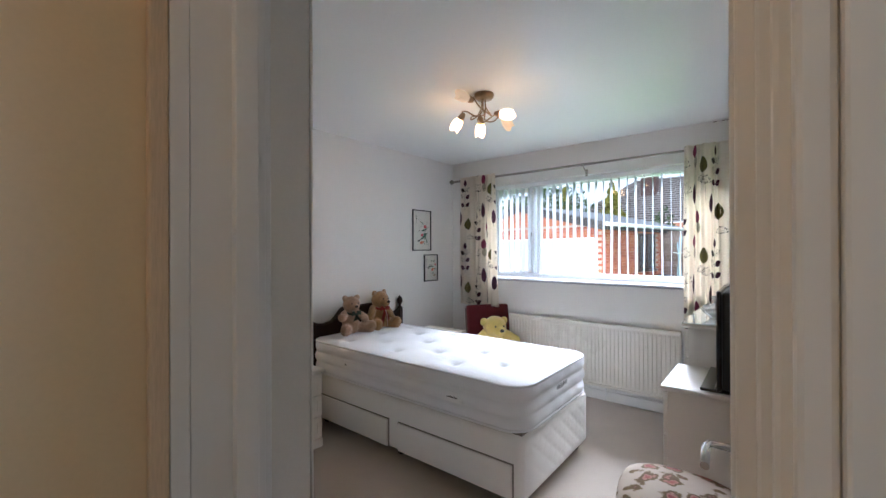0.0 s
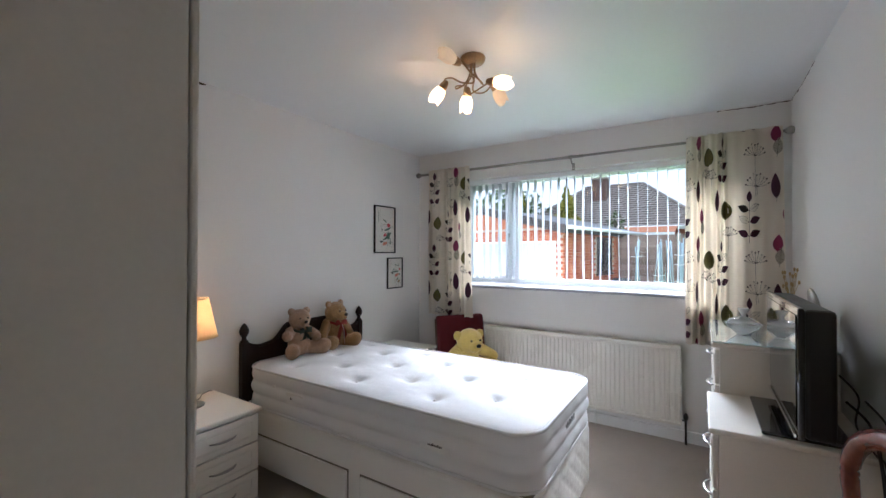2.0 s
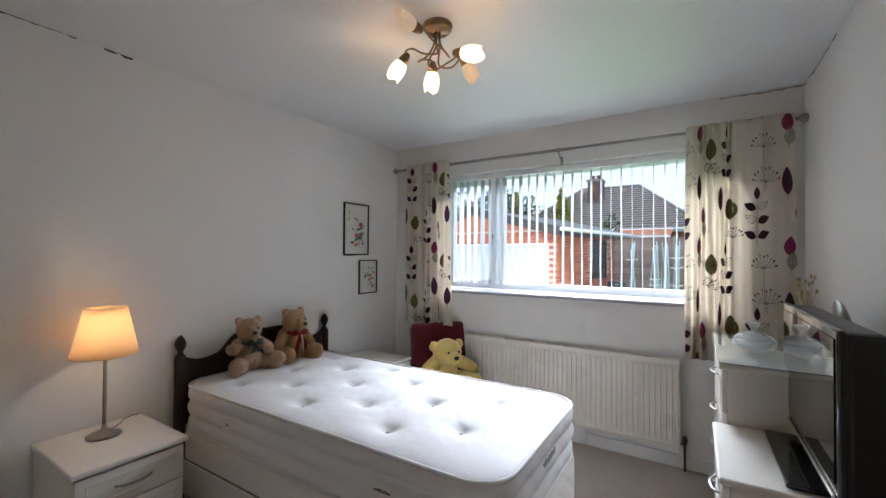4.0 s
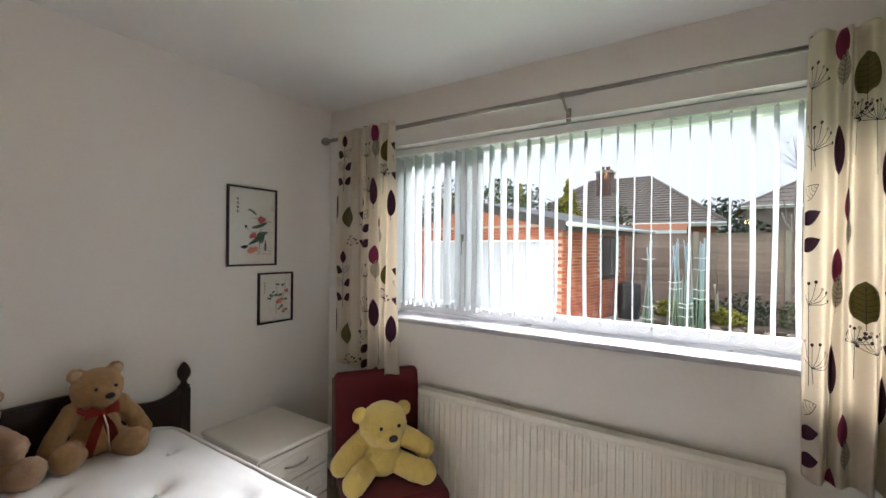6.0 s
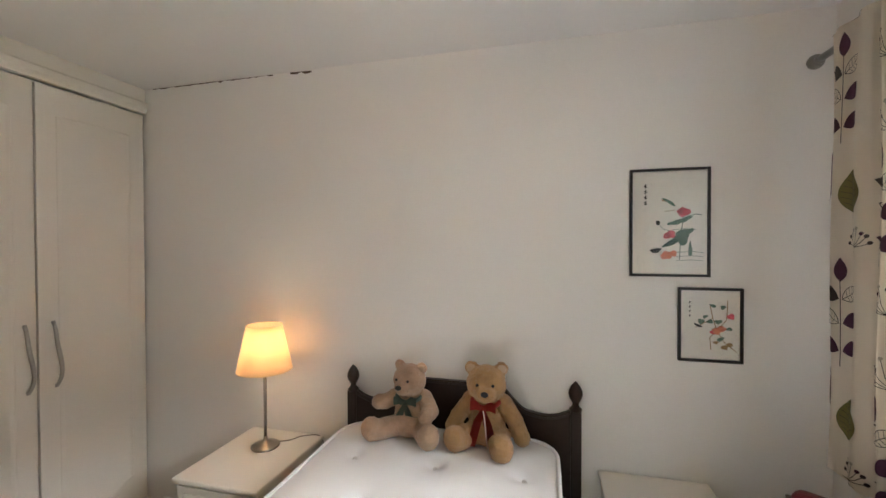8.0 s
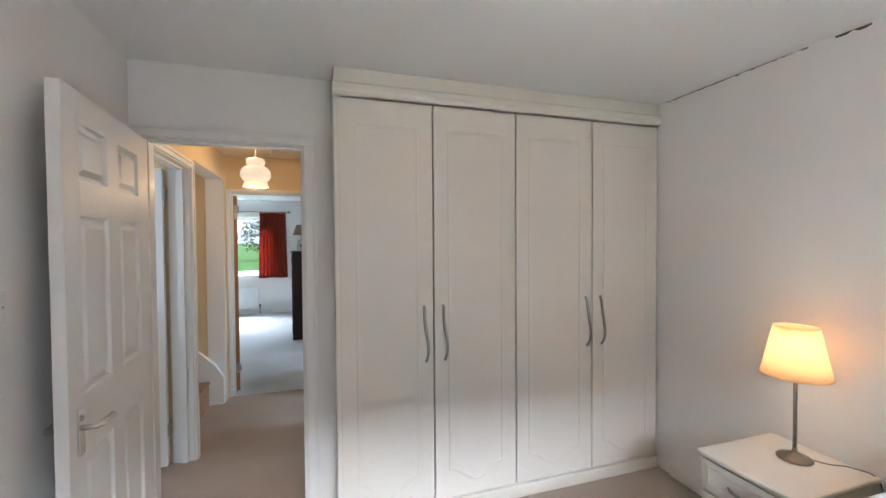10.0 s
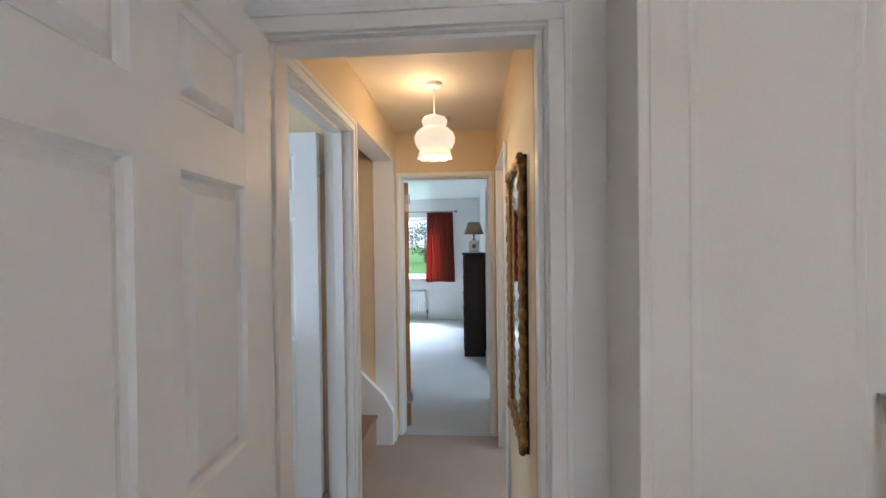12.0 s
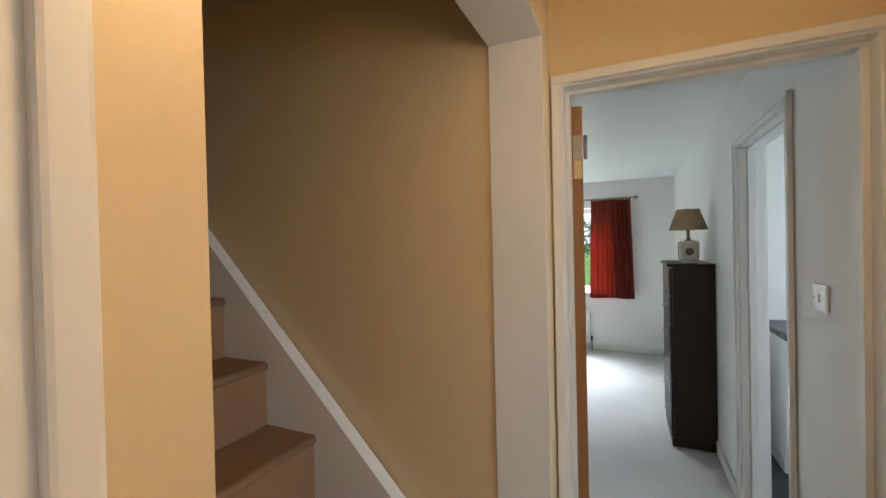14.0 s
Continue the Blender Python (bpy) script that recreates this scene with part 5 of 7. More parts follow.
FUR1 = mat("old_fur", (0.42, 0.27, 0.17), 0.95, var=0.3, scale=25, fine=350, bump=0.9, bdist=0.006, sheen=0.25)
FUR2 = mat("golden_fur", (0.38, 0.22, 0.09), 0.95, var=0.3, scale=25, fine=350, bump=0.9, bdist=0.006, sheen=0.25)
FURY = mat("yellow_plush", (0.66, 0.49, 0.13), 0.95, var=0.12, scale=20, fine=500, bump=0.5, bdist=0.003, sheen=0.4)
PAD = mat("worn_pad", (0.50, 0.36, 0.24), 0.9, bump=0.3)
GREENR = mat("green_ribbon", (0.06, 0.09, 0.065), 0.5, var=0.25)
REDR = mat("red_ribbon", (0.33, 0.03, 0.02), 0.5, var=0.25)
LEGS1 = [([(0.02, 0.055, 0.055), (0.10, 0.105, 0.052), (0.135, 0.125, 0.058), (0.145, 0.13, 0.075)], 0.050), ([(0.02, -0.055, 0.055), (0.085, -0.110, 0.056), (0.120, -0.145, 0.060), (0.128, -0.150, 0.076)], 0.049),
         ([(0.0, 0.07, 0.190), (0.05, 0.115, 0.145), (0.085, 0.100, 0.135)], 0.037), ([(0.0, -0.07, 0.190), (0.035, -0.115, 0.165), (0.055, -0.140, 0.170)], 0.036)]
build_bear(-1.695, 1.795, 0.657, 0, 0.90, FUR1, "old pale brown teddy bear with green bow on the mattress",
           (GREENR, 0.055, 0.055, False), LEGS1, -12, PAD, 1.02)
LEGS2 = [([(0.02, 0.055, 0.050), (0.10, 0.075, 0.046), (0.14, 0.088, 0.050), (0.150, 0.09, 0.066)], 0.050), ([(0.02, -0.055, 0.050), (0.09, -0.095, 0.048), (0.12, -0.112, 0.052), (0.126, -0.115, 0.068)], 0.048),
         ([(0.0, 0.075, 0.190), (0.012, 0.125, 0.120), (0.02, 0.155, 0.055)], 0.037), ([(0.0, -0.075, 0.190), (0.03, -0.125, 0.120), (0.04, -0.145, 0.080)], 0.036)]
build_bear(-1.705, 2.125, 0.655, -4, 0.94, FUR2, "golden brown teddy bear with red ribbon against the headboard",
           (REDR, 0.16, 0.05, True), LEGS2, 8, PAD, 1.10, 0.272)
LEGS3 = [([(0.02, 0.06, 0.055), (0.10, 0.115, 0.052), (0.15, 0.155, 0.056)], 0.050), ([(0.02, -0.06, 0.055), (0.10, -0.11, 0.052), (0.15, -0.14, 0.056)], 0.050),
         ([(0.0, 0.08, 0.165), (0.015, 0.140, 0.135), (0.035, 0.185, 0.105)], 0.046), ([(0.0, -0.08, 0.165), (0.02, -0.140, 0.125), (0.045, -0.185, 0.085)], 0.046)]
build_bear(-1.06, 3.05, 0.352, -38, 1.10, FURY, "yellow plush teddy bear sitting on the red chair", None, LEGS3, 8, FURY, 1.32, 0.228, (0.076, 0.036, 0.027, 62))


# ---- red chair in the corner ----
def build_red_chair():
    c = thing("upholstered_chair", -1.205, 3.195, 0, "dark red upholstered low chair in the room corner", "chair", rz=-36)
    red = mat("red_upholstery", (0.10, 0.004, 0.008), 0.85, var=0.12, scale=8, fine=500, bump=0.4, sheen=0.08)
    frame_ = mat("chair_frame", (0.10, 0.07, 0.05), 0.45)
    bpart("seat", red, c, (0.0, 0.46, -0.235, 0.235, 0.24, 0.355), bev=0.03)
    bm = bmesh.new()
    box(bm, -0.035, 0.035, -0.235, 0.235, 0.0, 0.50, 0.028, 4)
    bmesh.ops.transform(bm, matrix=Matrix.Translation((-0.005, 0, 0.29)) @ Matrix.Rotation(radians(-7), 4, "Y"), verts=bm.verts[:])
    part("backrest", bm, red, c)
    for x, y in ((0.03, -0.2), (0.03, 0.2), (0.42, -0.2), (0.42, 0.2)):
        bm = bmesh.new()
        lathe(bm, [(0.014, 0.0), (0.02, 0.241)], 12, (x, y, 0))
        part("leg", bm, frame_, c)
    for y in (-0.237, 0.237):
        bm = bmesh.new()
        tube(bm, [(0.0, y, 0.22), (-0.03, y, 0.5), (-0.062, y, 0.76)], 0.011, 8)
        part("back_rail", bm, frame_, c)


build_red_chair()


# ---- balloon-back chair by the door ----
def floral_mat():
    m = mat("floral_tapestry", (0.56, 0.47, 0.38), 0.9, var=0.1, fine=500, bump=0.5, bdist=0.002)
    n, l = m.node_tree.nodes, m.node_tree.links
    tc = n.new("ShaderNodeTexCoord")
    nz = n.new("ShaderNodeTexNoise")
    nz.inputs["Scale"].default_value = 16
    nz.inputs["Detail"].default_value = 5
    vo = n.new("ShaderNodeTexVoronoi")
    vo.inputs["Scale"].default_value = 12
    mp = n.new("ShaderNodeVectorMath")
    mp.operation = "ADD"
    sc = n.new("ShaderNodeVectorMath")
    sc.operation = "SCALE"
    sc.inputs["Scale"].default_value = 0.10
    l.new(tc.outputs["Object"], nz.inputs[0])
    l.new(nz.outputs["Color"], sc.inputs[0])
    l.new(tc.outputs["Object"], mp.inputs[0])
    l.new(sc.outputs[0], mp.inputs[1])
    l.new(mp.outputs[0], vo.inputs[0])
    cr = n.new("ShaderNodeValToRGB")
    e = cr.color_ramp.elements
    e[0].position, e[0].color = 0.0, (0.16, 0.02, 0.02, 1)
    e[1].position, e[1].color = 0.62, (0.60, 0.50, 0.40, 1)
    for p, col in ((0.16, (0.36, 0.10, 0.08, 1)), (0.24, (0.50, 0.25, 0.18, 1)), (0.31, (0.13, 0.075, 0.03, 1)), (0.40, (0.20, 0.13, 0.05, 1)), (0.46, (0.58, 0.48, 0.38, 1))):
        q = e.new(p)
        q.color = col
    l.new(vo.outputs["Distance"], cr.inputs[0])
    l.new(cr.outputs[0], n["Principled BSDF"].inputs["Base Color"])
    return m


def build_balloon_chair():
    c = thing("balloon_back_chair", 0.80, 1.35, 0, "red mahogany balloon-back chair with floral tapestry seat by the door", "chair", rz=190)
    bm = bmesh.new()
    n = 40
    rows = []
    for k, (ins, z) in enumerate(((0.02, 0.37), (0.0, 0.385), (0.0, 0.42), (0.012, 0.445), (0.04, 0.462), (0.09, 0.474), (0.15, 0.480), (0.21, 0.482))):
        row = []
        for i in range(n):
            a = 2 * math.pi * i / n
            rx = 0.215 - ins
            ry = (0.23 - 0.02 * (1 - math.cos(a)) * 1.0) - ins
            ca, sa = math.cos(a), math.sin(a)
            p = 3.0
            r = (abs(ca) ** p + abs(sa) ** p) ** (-1 / p)
            row.append(bm.verts.new((rx * r * ca, max(0.0, ry) * r * sa, z)))
        rows.append(row)
    for a, b in zip(rows, rows[1:]):
        for i in range(n):
            bm.faces.new((a[i], a[(i + 1) % n], b[(i + 1) % n], b[i])).smooth = True
    bm.faces.new(rows[-1])
    bm.faces.new(rows[0][::-1])
    part("seat", bm, floral_mat(), c)
    bpart("seat_rail", REDWOOD, c, (-0.20, 0.20, -0.205, 0.205, 0.33, 0.385), bev=0.02)
    for x, y in ((0.17, -0.17), (0.17, 0.17), (-0.17, -0.16), (-0.17, 0.16)):
        bm = bmesh.new()
        s = 1 if x > 0 else -1
        tube(bm, [(x, y, 0.35), (x + 0.015 * s, y, 0.2), (x + 0.03 * s, y, 0.0)], [0.022, 0.017, 0.014], 10)
        part("leg", bm, REDWOOD, c)
    bm = bmesh.new()
    pts = []
    for i in range(33):
        t = i / 32
        a = radians(-112 + 224 * t + 90)
        yy = 0.215 * math.cos(a)
        zz = 0.735 + 0.155 * math.sin(a)
        pts.append((-0.205 - 0.06 * (zz - 0.45), -yy, zz))
    pts = [(-0.19, 0.135, 0.36), (-0.195, 0.115, 0.48)] + [(p[0], p[1] * 1.0, p[2]) for p in (pts if pts[0][1] > 0 else pts[::-1])] + [(-0.195, -0.115, 0.48), (-0.19, -0.135, 0.36)]
    tube(bm, pts, [0.018 + 0.010 * max(0.0, math.sin(math.pi * i / (len(pts) - 1))) for i in range(len(pts))], 12)
    part("backrest", bm, REDWOOD, c, "curved red mahogany hoop back")
    bm = bmesh.new()
    tube(bm, [(-0.215, -0.155, 0.60), (-0.205, -0.07, 0.625), (-0.20, 0, 0.61), (-0.205, 0.07, 0.625), (-0.215, 0.155, 0.60)], [0.014, 0.018, 0.022, 0.018, 0.014], 10)
    part("cross_rail", bm, REDWOOD, c)


build_balloon_chair()


# ---- ceiling light ----
def build_ceiling_light():
    cx, cy = -0.352, 1.80
    l = thing("ceiling_light", cx, cy, H, "antique brass ceiling light with five frosted tulip shades, lit", "ceiling light")
    bm = bmesh.new()
    lathe(bm, [(0.0, 0.0), (0.062, 0.0), (0.064, -0.006), (0.060, -0.022), (0.050, -0.032), (0.0, -0.036)], 32)
    part("ceiling_rose", bm, BRONZE, l)
    sh_on = glow_mat("lit_tulip_glass", (0.95, 0.82, 0.58), 0.9, (1.0, 0.42, 0.10))
    # the unlit shades carry a faint painted-in glow
    sh_off = mat("faint_glow_glass", (0.66, 0.56, 0.44), 0.35, bump=0.05, emit=(1.0, 0.7, 0.4), power=0.08)
    ends = [(135, 0.165, True, -0.146), (190, 0.24, True, -0.130), (4, 0.135, True, -0.165), (62, 0.20, False, -0.130), (-105, 0.16, False, -0.085)]
    for k, (ang, r, on, z) in enumerate(ends):
        a = radians(ang)
        d = Vector((math.cos(a), math.sin(a), 0))
        s = Vector((-math.sin(a), math.cos(a), 0))
        e = d * (r * 0.62) + Vector((0, 0, z + 0.025))
        bm = bmesh.new()
        P = [s * 0.012 + Vector((0, 0, -0.03)), s * 0.018 + Vector((0, 0, -0.09)), s * 0.05 - d * 0.02 + Vector((0, 0, -0.15)), s * 0.08 + d * 0.03 + Vector((0, 0, -0.155)),
             s * 0.06 + d * 0.09 + Vector((0, 0, -0.115)), e + s * 0.01 + Vector((0, 0, 0.015)), e]
        out = []
        for i in range(len(P) - 1):
            a0, b0, c0, d0 = P[max(0, i - 1)], P[i], P[i + 1], P[min(len(P) - 1, i + 2)]
            for q in range(6):
                t = q / 6
                out.append(0.5 * ((2 * b0) + (c0 - a0) * t + (2 * a0 - 5 * b0 + 4 * c0 - d0) * t * t + (3 * b0 - a0 - 3 * c0 + d0) * t ** 3))
        out.append(P[-1])
        tube(bm, out, 0.0042, 8)
        part("arm", bm, BRONZE, l)
        ax = (d * (0.25 if k == 0 else 0.62) + Vector((0, 0, -0.78))).normalized() if z < -0.125 and k != 2 else (d * 0.95 + Vector((0, 0, -0.25))).normalized()
        if k == 4:
            ax = (d * 0.9 + Vector((0, 0, 0.1))).normalized()
        m = Matrix.Translation(e) @ ax.to_track_quat("Z", "Y").to_matrix().to_4x4()
        bm = bmesh.new()
        lathe(bm, [(0.006, -0.012), (0.014, -0.006), (0.021, 0.016), (0.023, 0.036), (0.020, 0.037)], 20, m=m)
        part("lamp_holder", bm, BRONZE, l)
        bm = bmesh.new()
        rows = []
        nn = 30
        for r0, zz in ((0.019, 0.030), (0.028, 0.047), (0.034, 0.068), (0.034, 0.09), (0.031, 0.108), (0.030, 0.118)):
            rows.append([bm.verts.new(m @ Vector((r0 * math.cos(2 * math.pi * i / nn), r0 * math.sin(2 * math.pi * i / nn), zz + (0.008 * math.cos(2 * math.pi * i / nn * 3) if zz > 0.11 else 0)))) for i in range(nn)])
        for a1, b1 in zip(rows, rows[1:]):
            for i in range(nn):
                bm.faces.new((a1[i], a1[(i + 1) % nn], b1[(i + 1) % nn], b1[i])).smooth = True
        bmesh.ops.solidify(bm, geom=bm.faces[:], thickness=0.0015)
        part("tulip_shade", bm, sh_on if on else sh_off, l, "lit frosted glass tulip shade" if on else "unlit frosted glass tulip shade with a faint added glow")
        if on:
            bm = bmesh.new()
            ball(bm, m @ Vector((0, 0, 0.075)), (0.016, 0.016, 0.016))
            part("bulb", bm, glow_mat("white_bulb", (1, 0.95, 0.85), 9, (1, 0.8, 0.5)), l)
            lt = new("ceiling_bulb_light", bpy.data.lights.new("ceiling_bulb_light", "POINT"))
            lt.data.energy = 0.20 if k != 2 else 0.12
            lt.data.color = (1.0, 0.50, 0.20)
            lt.data.shadow_soft_size = 0.03
            lt.matrix_world = pose(cx, cy, H) @ Matrix.Translation(m @ Vector((0, 0, 0.148)) + Vector((0, 0, -0.05 if k == 2 else 0)))


build_ceiling_light()


# ---- pictures ----
def build_picture(y0, y1, z0, z1, label, big):
    p = thing("framed_picture", -1.8285, (y0 + y1) / 2, z0, label, "framed picture", "pictures on the bed wall")
    w, h = (y1 - y0) / 2, z1 - z0
    bm = bmesh.new()
    f = 0.010
    for b in ((-w, w, 0, f), (-w, w, h - f, h), (-w, -w + f, f, h - f), (w - f, w, f, h - f)):
        box(bm, 0, 0.016, b[0], b[1], b[2], b[3], 0.002)
    part("frame", bm, BLACK, p)
    bpart("paper", mat("picture_silk", (0.72, 0.70, 0.64), 0.7, var=0.05, bump=0.05), p, (0.001, 0.006, -w + f, w - f, f, h - f))
    g = bpart("glazing", glass_mat("picture_glass", (1, 1, 1), 0.9, 0.03), p, (0.0105, 0.012, -w + f, w - f, f, h - f))
    g.visible_shadow = False
    cols = {"green": mat("ink_green", (0.10, 0.17, 0.13), 0.8, var=0.3, scale=30), "pink": mat("ink_pink", (0.60, 0.10, 0.13), 0.8, var=0.25, scale=40),
            "orange": mat("ink_orange", (0.62, 0.22, 0.14), 0.8, var=0.2, scale=40), "black": mat("ink_black", (0.03, 0.03, 0.03), 0.8), "tan": mat("ink_tan", (0.30, 0.20, 0.09), 0.8)}
    bms = {k: bmesh.new() for k in cols}

    def blob(k, u, v, a, b, rot=0.0, x=0.0066):
        y, z = -w + f + u * (2 * w - 2 * f), f + v * (h - 2 * f)
        c, s = math.cos(radians(rot)), math.sin(radians(rot))
        vs = []
        for i in range(14):
            t = 2 * math.pi * i / 14
            q = 1 + 0.16 * math.sin(3 * t + u * 20) + 0.08 * math.sin(5 * t + v * 30)
            py, pz = a * q * math.cos(t), b * q * math.sin(t)
            vs.append(bms[k].verts.new((x + 0.0002 * len(k), y + py * c - pz * s, z + py * s + pz * c)))
        bms[k].faces.new(vs)

    def stroke(k, pts, wd):
        P = [Vector((0.0064, -w + f + u * (2 * w - 2 * f), f + v * (h - 2 * f))) for u, v in pts]
        for a, b in zip(P, P[1:]):
            d = (b - a).normalized()
            n = Vector((0, -d.z, d.y)) * wd / 2
            bms[k].faces.new([bms[k].verts.new(q) for q in (a + n, a - n, b - n, b + n)])

    if big:
        for i in range(4):
            v = 0.86 - i * 0.055
            stroke("black", [(0.16, v), (0.20, v + 0.012)], 0.004)
            stroke("black", [(0.165, v - 0.014), (0.205, v - 0.008)], 0.004)
            stroke("black", [(0.18, v + 0.018), (0.185, v - 0.022)], 0.003)
        stroke("tan", [(0.40, 0.72), (0.52, 0.70), (0.58, 0.66)], 0.006)
        blob("green", 0.50, 0.70, 0.028, 0.006, -35)
        blob("pink", 0.70, 0.60, 0.022, 0.018)
        blob("pink", 0.65, 0.60, 0.012, 0.012)
        blob("pink", 0.52, 0.385, 0.02, 0.015)
        blob("pink", 0.47, 0.37, 0.012, 0.012)
        blob("orange", 0.46, 0.18, 0.020, 0.016)
        blob("orange", 0.55, 0.20, 0.016, 0.012)
        for q in ((0.58, 0.50, 0.028, 0.009, 15), (0.72, 0.53, 0.024, 0.008, 25), (0.70, 0.40, 0.034, 0.014, 20), (0.58, 0.33, 0.040, 0.012, 35), (0.70, 0.33, 0.026, 0.013, 60), (0.50, 0.29, 0.026, 0.008, 20), (0.78, 0.24, 0.007, 0.03, 0)):
            blob("green", *q)
        blob("black", 0.32, 0.23, 0.020, 0.009, 8)
        blob("black", 0.35, 0.50, 0.008, 0.009)
        stroke("green", [(0.36, 0.49), (0.42, 0.44), (0.50, 0.42)], 0.002)
        stroke("green", [(0.70, 0.58), (0.66, 0.40), (0.64, 0.14)], 0.003)
        stroke("green", [(0.72, 0.55), (0.85, 0.58), (0.93, 0.57)], 0.003)
        stroke("green", [(0.55, 0.43), (0.70, 0.44), (0.86, 0.43)], 0.002)
        stroke("tan", [(0.44, 0.61), (0.58, 0.62)], 0.002)
        for v in (0.13, 0.17, 0.21):
            stroke("green", [(0.60, v), (0.80, v + 0.01), (0.95, v)], 0.0018)
    else:
        for i in range(4):
            v = 0.82 - i * 0.065
            stroke("black", [(0.14, v), (0.18, v + 0.012)], 0.003)
            stroke("black", [(0.155, v + 0.02), (0.16, v - 0.02)], 0.0025)
        for pts in ([(0.95, 0.12), (0.75, 0.25), (0.62, 0.42), (0.55, 0.60), (0.50, 0.80)], [(0.62, 0.42), (0.78, 0.58), (0.80, 0.86)], [(0.55, 0.60), (0.35, 0.50), (0.25, 0.46)], [(0.62, 0.42), (0.50, 0.32), (0.52, 0.14)]):
            stroke("tan", pts, 0.003)
        for q in ((0.62, 0.42, 0.016), (0.70, 0.45, 0.014), (0.85, 0.63, 0.013), (0.55, 0.40, 0.010)):
            blob("pink" if q[2] < 0.0135 else "orange", q[0], q[1], q[2], q[2] * 0.85)
        for q in ((0.72, 0.76, 0.010, 0.008, 20), (0.55, 0.78, 0.012, 0.006, -20), (0.50, 0.55, 0.012, 0.008, 0), (0.64, 0.55, 0.014, 0.008, 10), (0.82, 0.45, 0.012, 0.007, 0), (0.42, 0.62, 0.010, 0.006, 30), (0.35, 0.55, 0.012, 0.010, 0), (0.68, 0.30, 0.014, 0.007, 30)):
            blob("green", *q)
        for q in ((0.82, 0.22, 0.014, 0.008, 20), (0.74, 0.18, 0.012, 0.008, -20), (0.60, 0.25, 0.010, 0.006, 0)):
            blob("tan", *q)
        blob("black", 0.30, 0.49, 0.016, 0.005, -25)
    for k, mm in cols.items():
        part("painted_marks", bms[k], mm, p)


build_picture(2.692, 2.982, 1.352, 1.782, "black-framed flower painting with a column of brush marks", True)
build_picture(2.870, 3.095, 1.020, 1.310, "smaller black-framed painting of blossom on a branch", False)


def plate(name, x, y, z, rz, w, h, label, cat, sockets=0):
    s = thing(name, x, y, z, label, cat, rz=rz)
    bpart("face_plate", UPVC, s, (-w / 2, w / 2, -0.009, -0.001, -h / 2, h / 2), bev=0.003)
    if sockets == 0:
        bpart("rocker", UPVC, s, (-0.008, 0.008, -0.013, -0.0085, -0.014, 0.014), bev=0.002)
    for k in range(sockets):
        xx = (k - (sockets - 1) / 2) * 0.07
        bm = bmesh.new()
        for a, b in ((0, 0.008), (-0.011, -0.010), (0.011, -0.010)):
            box(bm, xx + a - 0.003, xx + a + 0.003, -0.0096, -0.0088, b - 0.003, b + 0.003)
        part("socket_holes", bm, GREYGAP, s)
    for a in (-1, 1):
        bm = bmesh.new()
        lathe(bm, [(0.0, 0.0), (0.003, 0.0), (0.003, 0.001)], 8, m=Matrix.Translation((a * (w / 2 - 0.012), -0.0092, 0)) @ Matrix.Rotation(radians(90), 4, "X"))
        part("screw", bm, PEWTER, s)


plate("light_switch", 1.119, 0.890, 1.315, -90, 0.088, 0.088, "white plastic light switch on the bedroom wall", "light switch")


# ---- cracks in the ceiling joint ----
def crack(name, pts, label, seed, w=0.006):
    rnd = random.Random(seed)
    c = tagged(new(name), label, kind="structure")
    bm = bmesh.new()
    last = None
    for i in range(len(pts) - 1):
        a, b = Vector(pts[i]), Vector(pts[i + 1])
        n = max(2, int((b - a).length / 0.02))
        for k in range(n + 1):
            p = a.lerp(b, k / n)
            q = w * rnd.uniform(0.1, 1.0) * (1.8 if rnd.random() < 0.08 else 1)
            u = bm.verts.new(p + Vector((0, 0, -q)))
            v = bm.verts.new(p + Vector((0, 0, 0.0)))
            if last:
                bm.faces.new((last[0], last[1], v, u))
            last = (u, v)
    part("crack_line", bm, mat("crack_shadow", (0.10, 0.075, 0.05), 0.95), c)


crack("plaster_crack_1", [(-1.8285, 0.25, 2.347), (-1.8285, 0.62, 2.3485), (-1.8285, 1.02, 2.347)], "dark broken plaster line under the ceiling", 4, 0.007)
crack("plaster_crack_2", [(-1.8285, 1.12, 2.347), (-1.8285, 1.24, 2.344)], "dark broken plaster line under the ceiling", 5, 0.014)
crack("plaster_crack_3", [(0.72, 3.3885, 2.345), (0.94, 3.3885, 2.340), (1.115, 3.3885, 2.346)], "dark broken plaster line under the ceiling", 6, 0.008)
crack("plaster_crack_4", [(1.1185, 3.38, 2.345), (1.1185, 3.05, 2.335), (1.1185, 2.75, 2.345)], "dark broken plaster line under the ceiling", 7, 0.010)


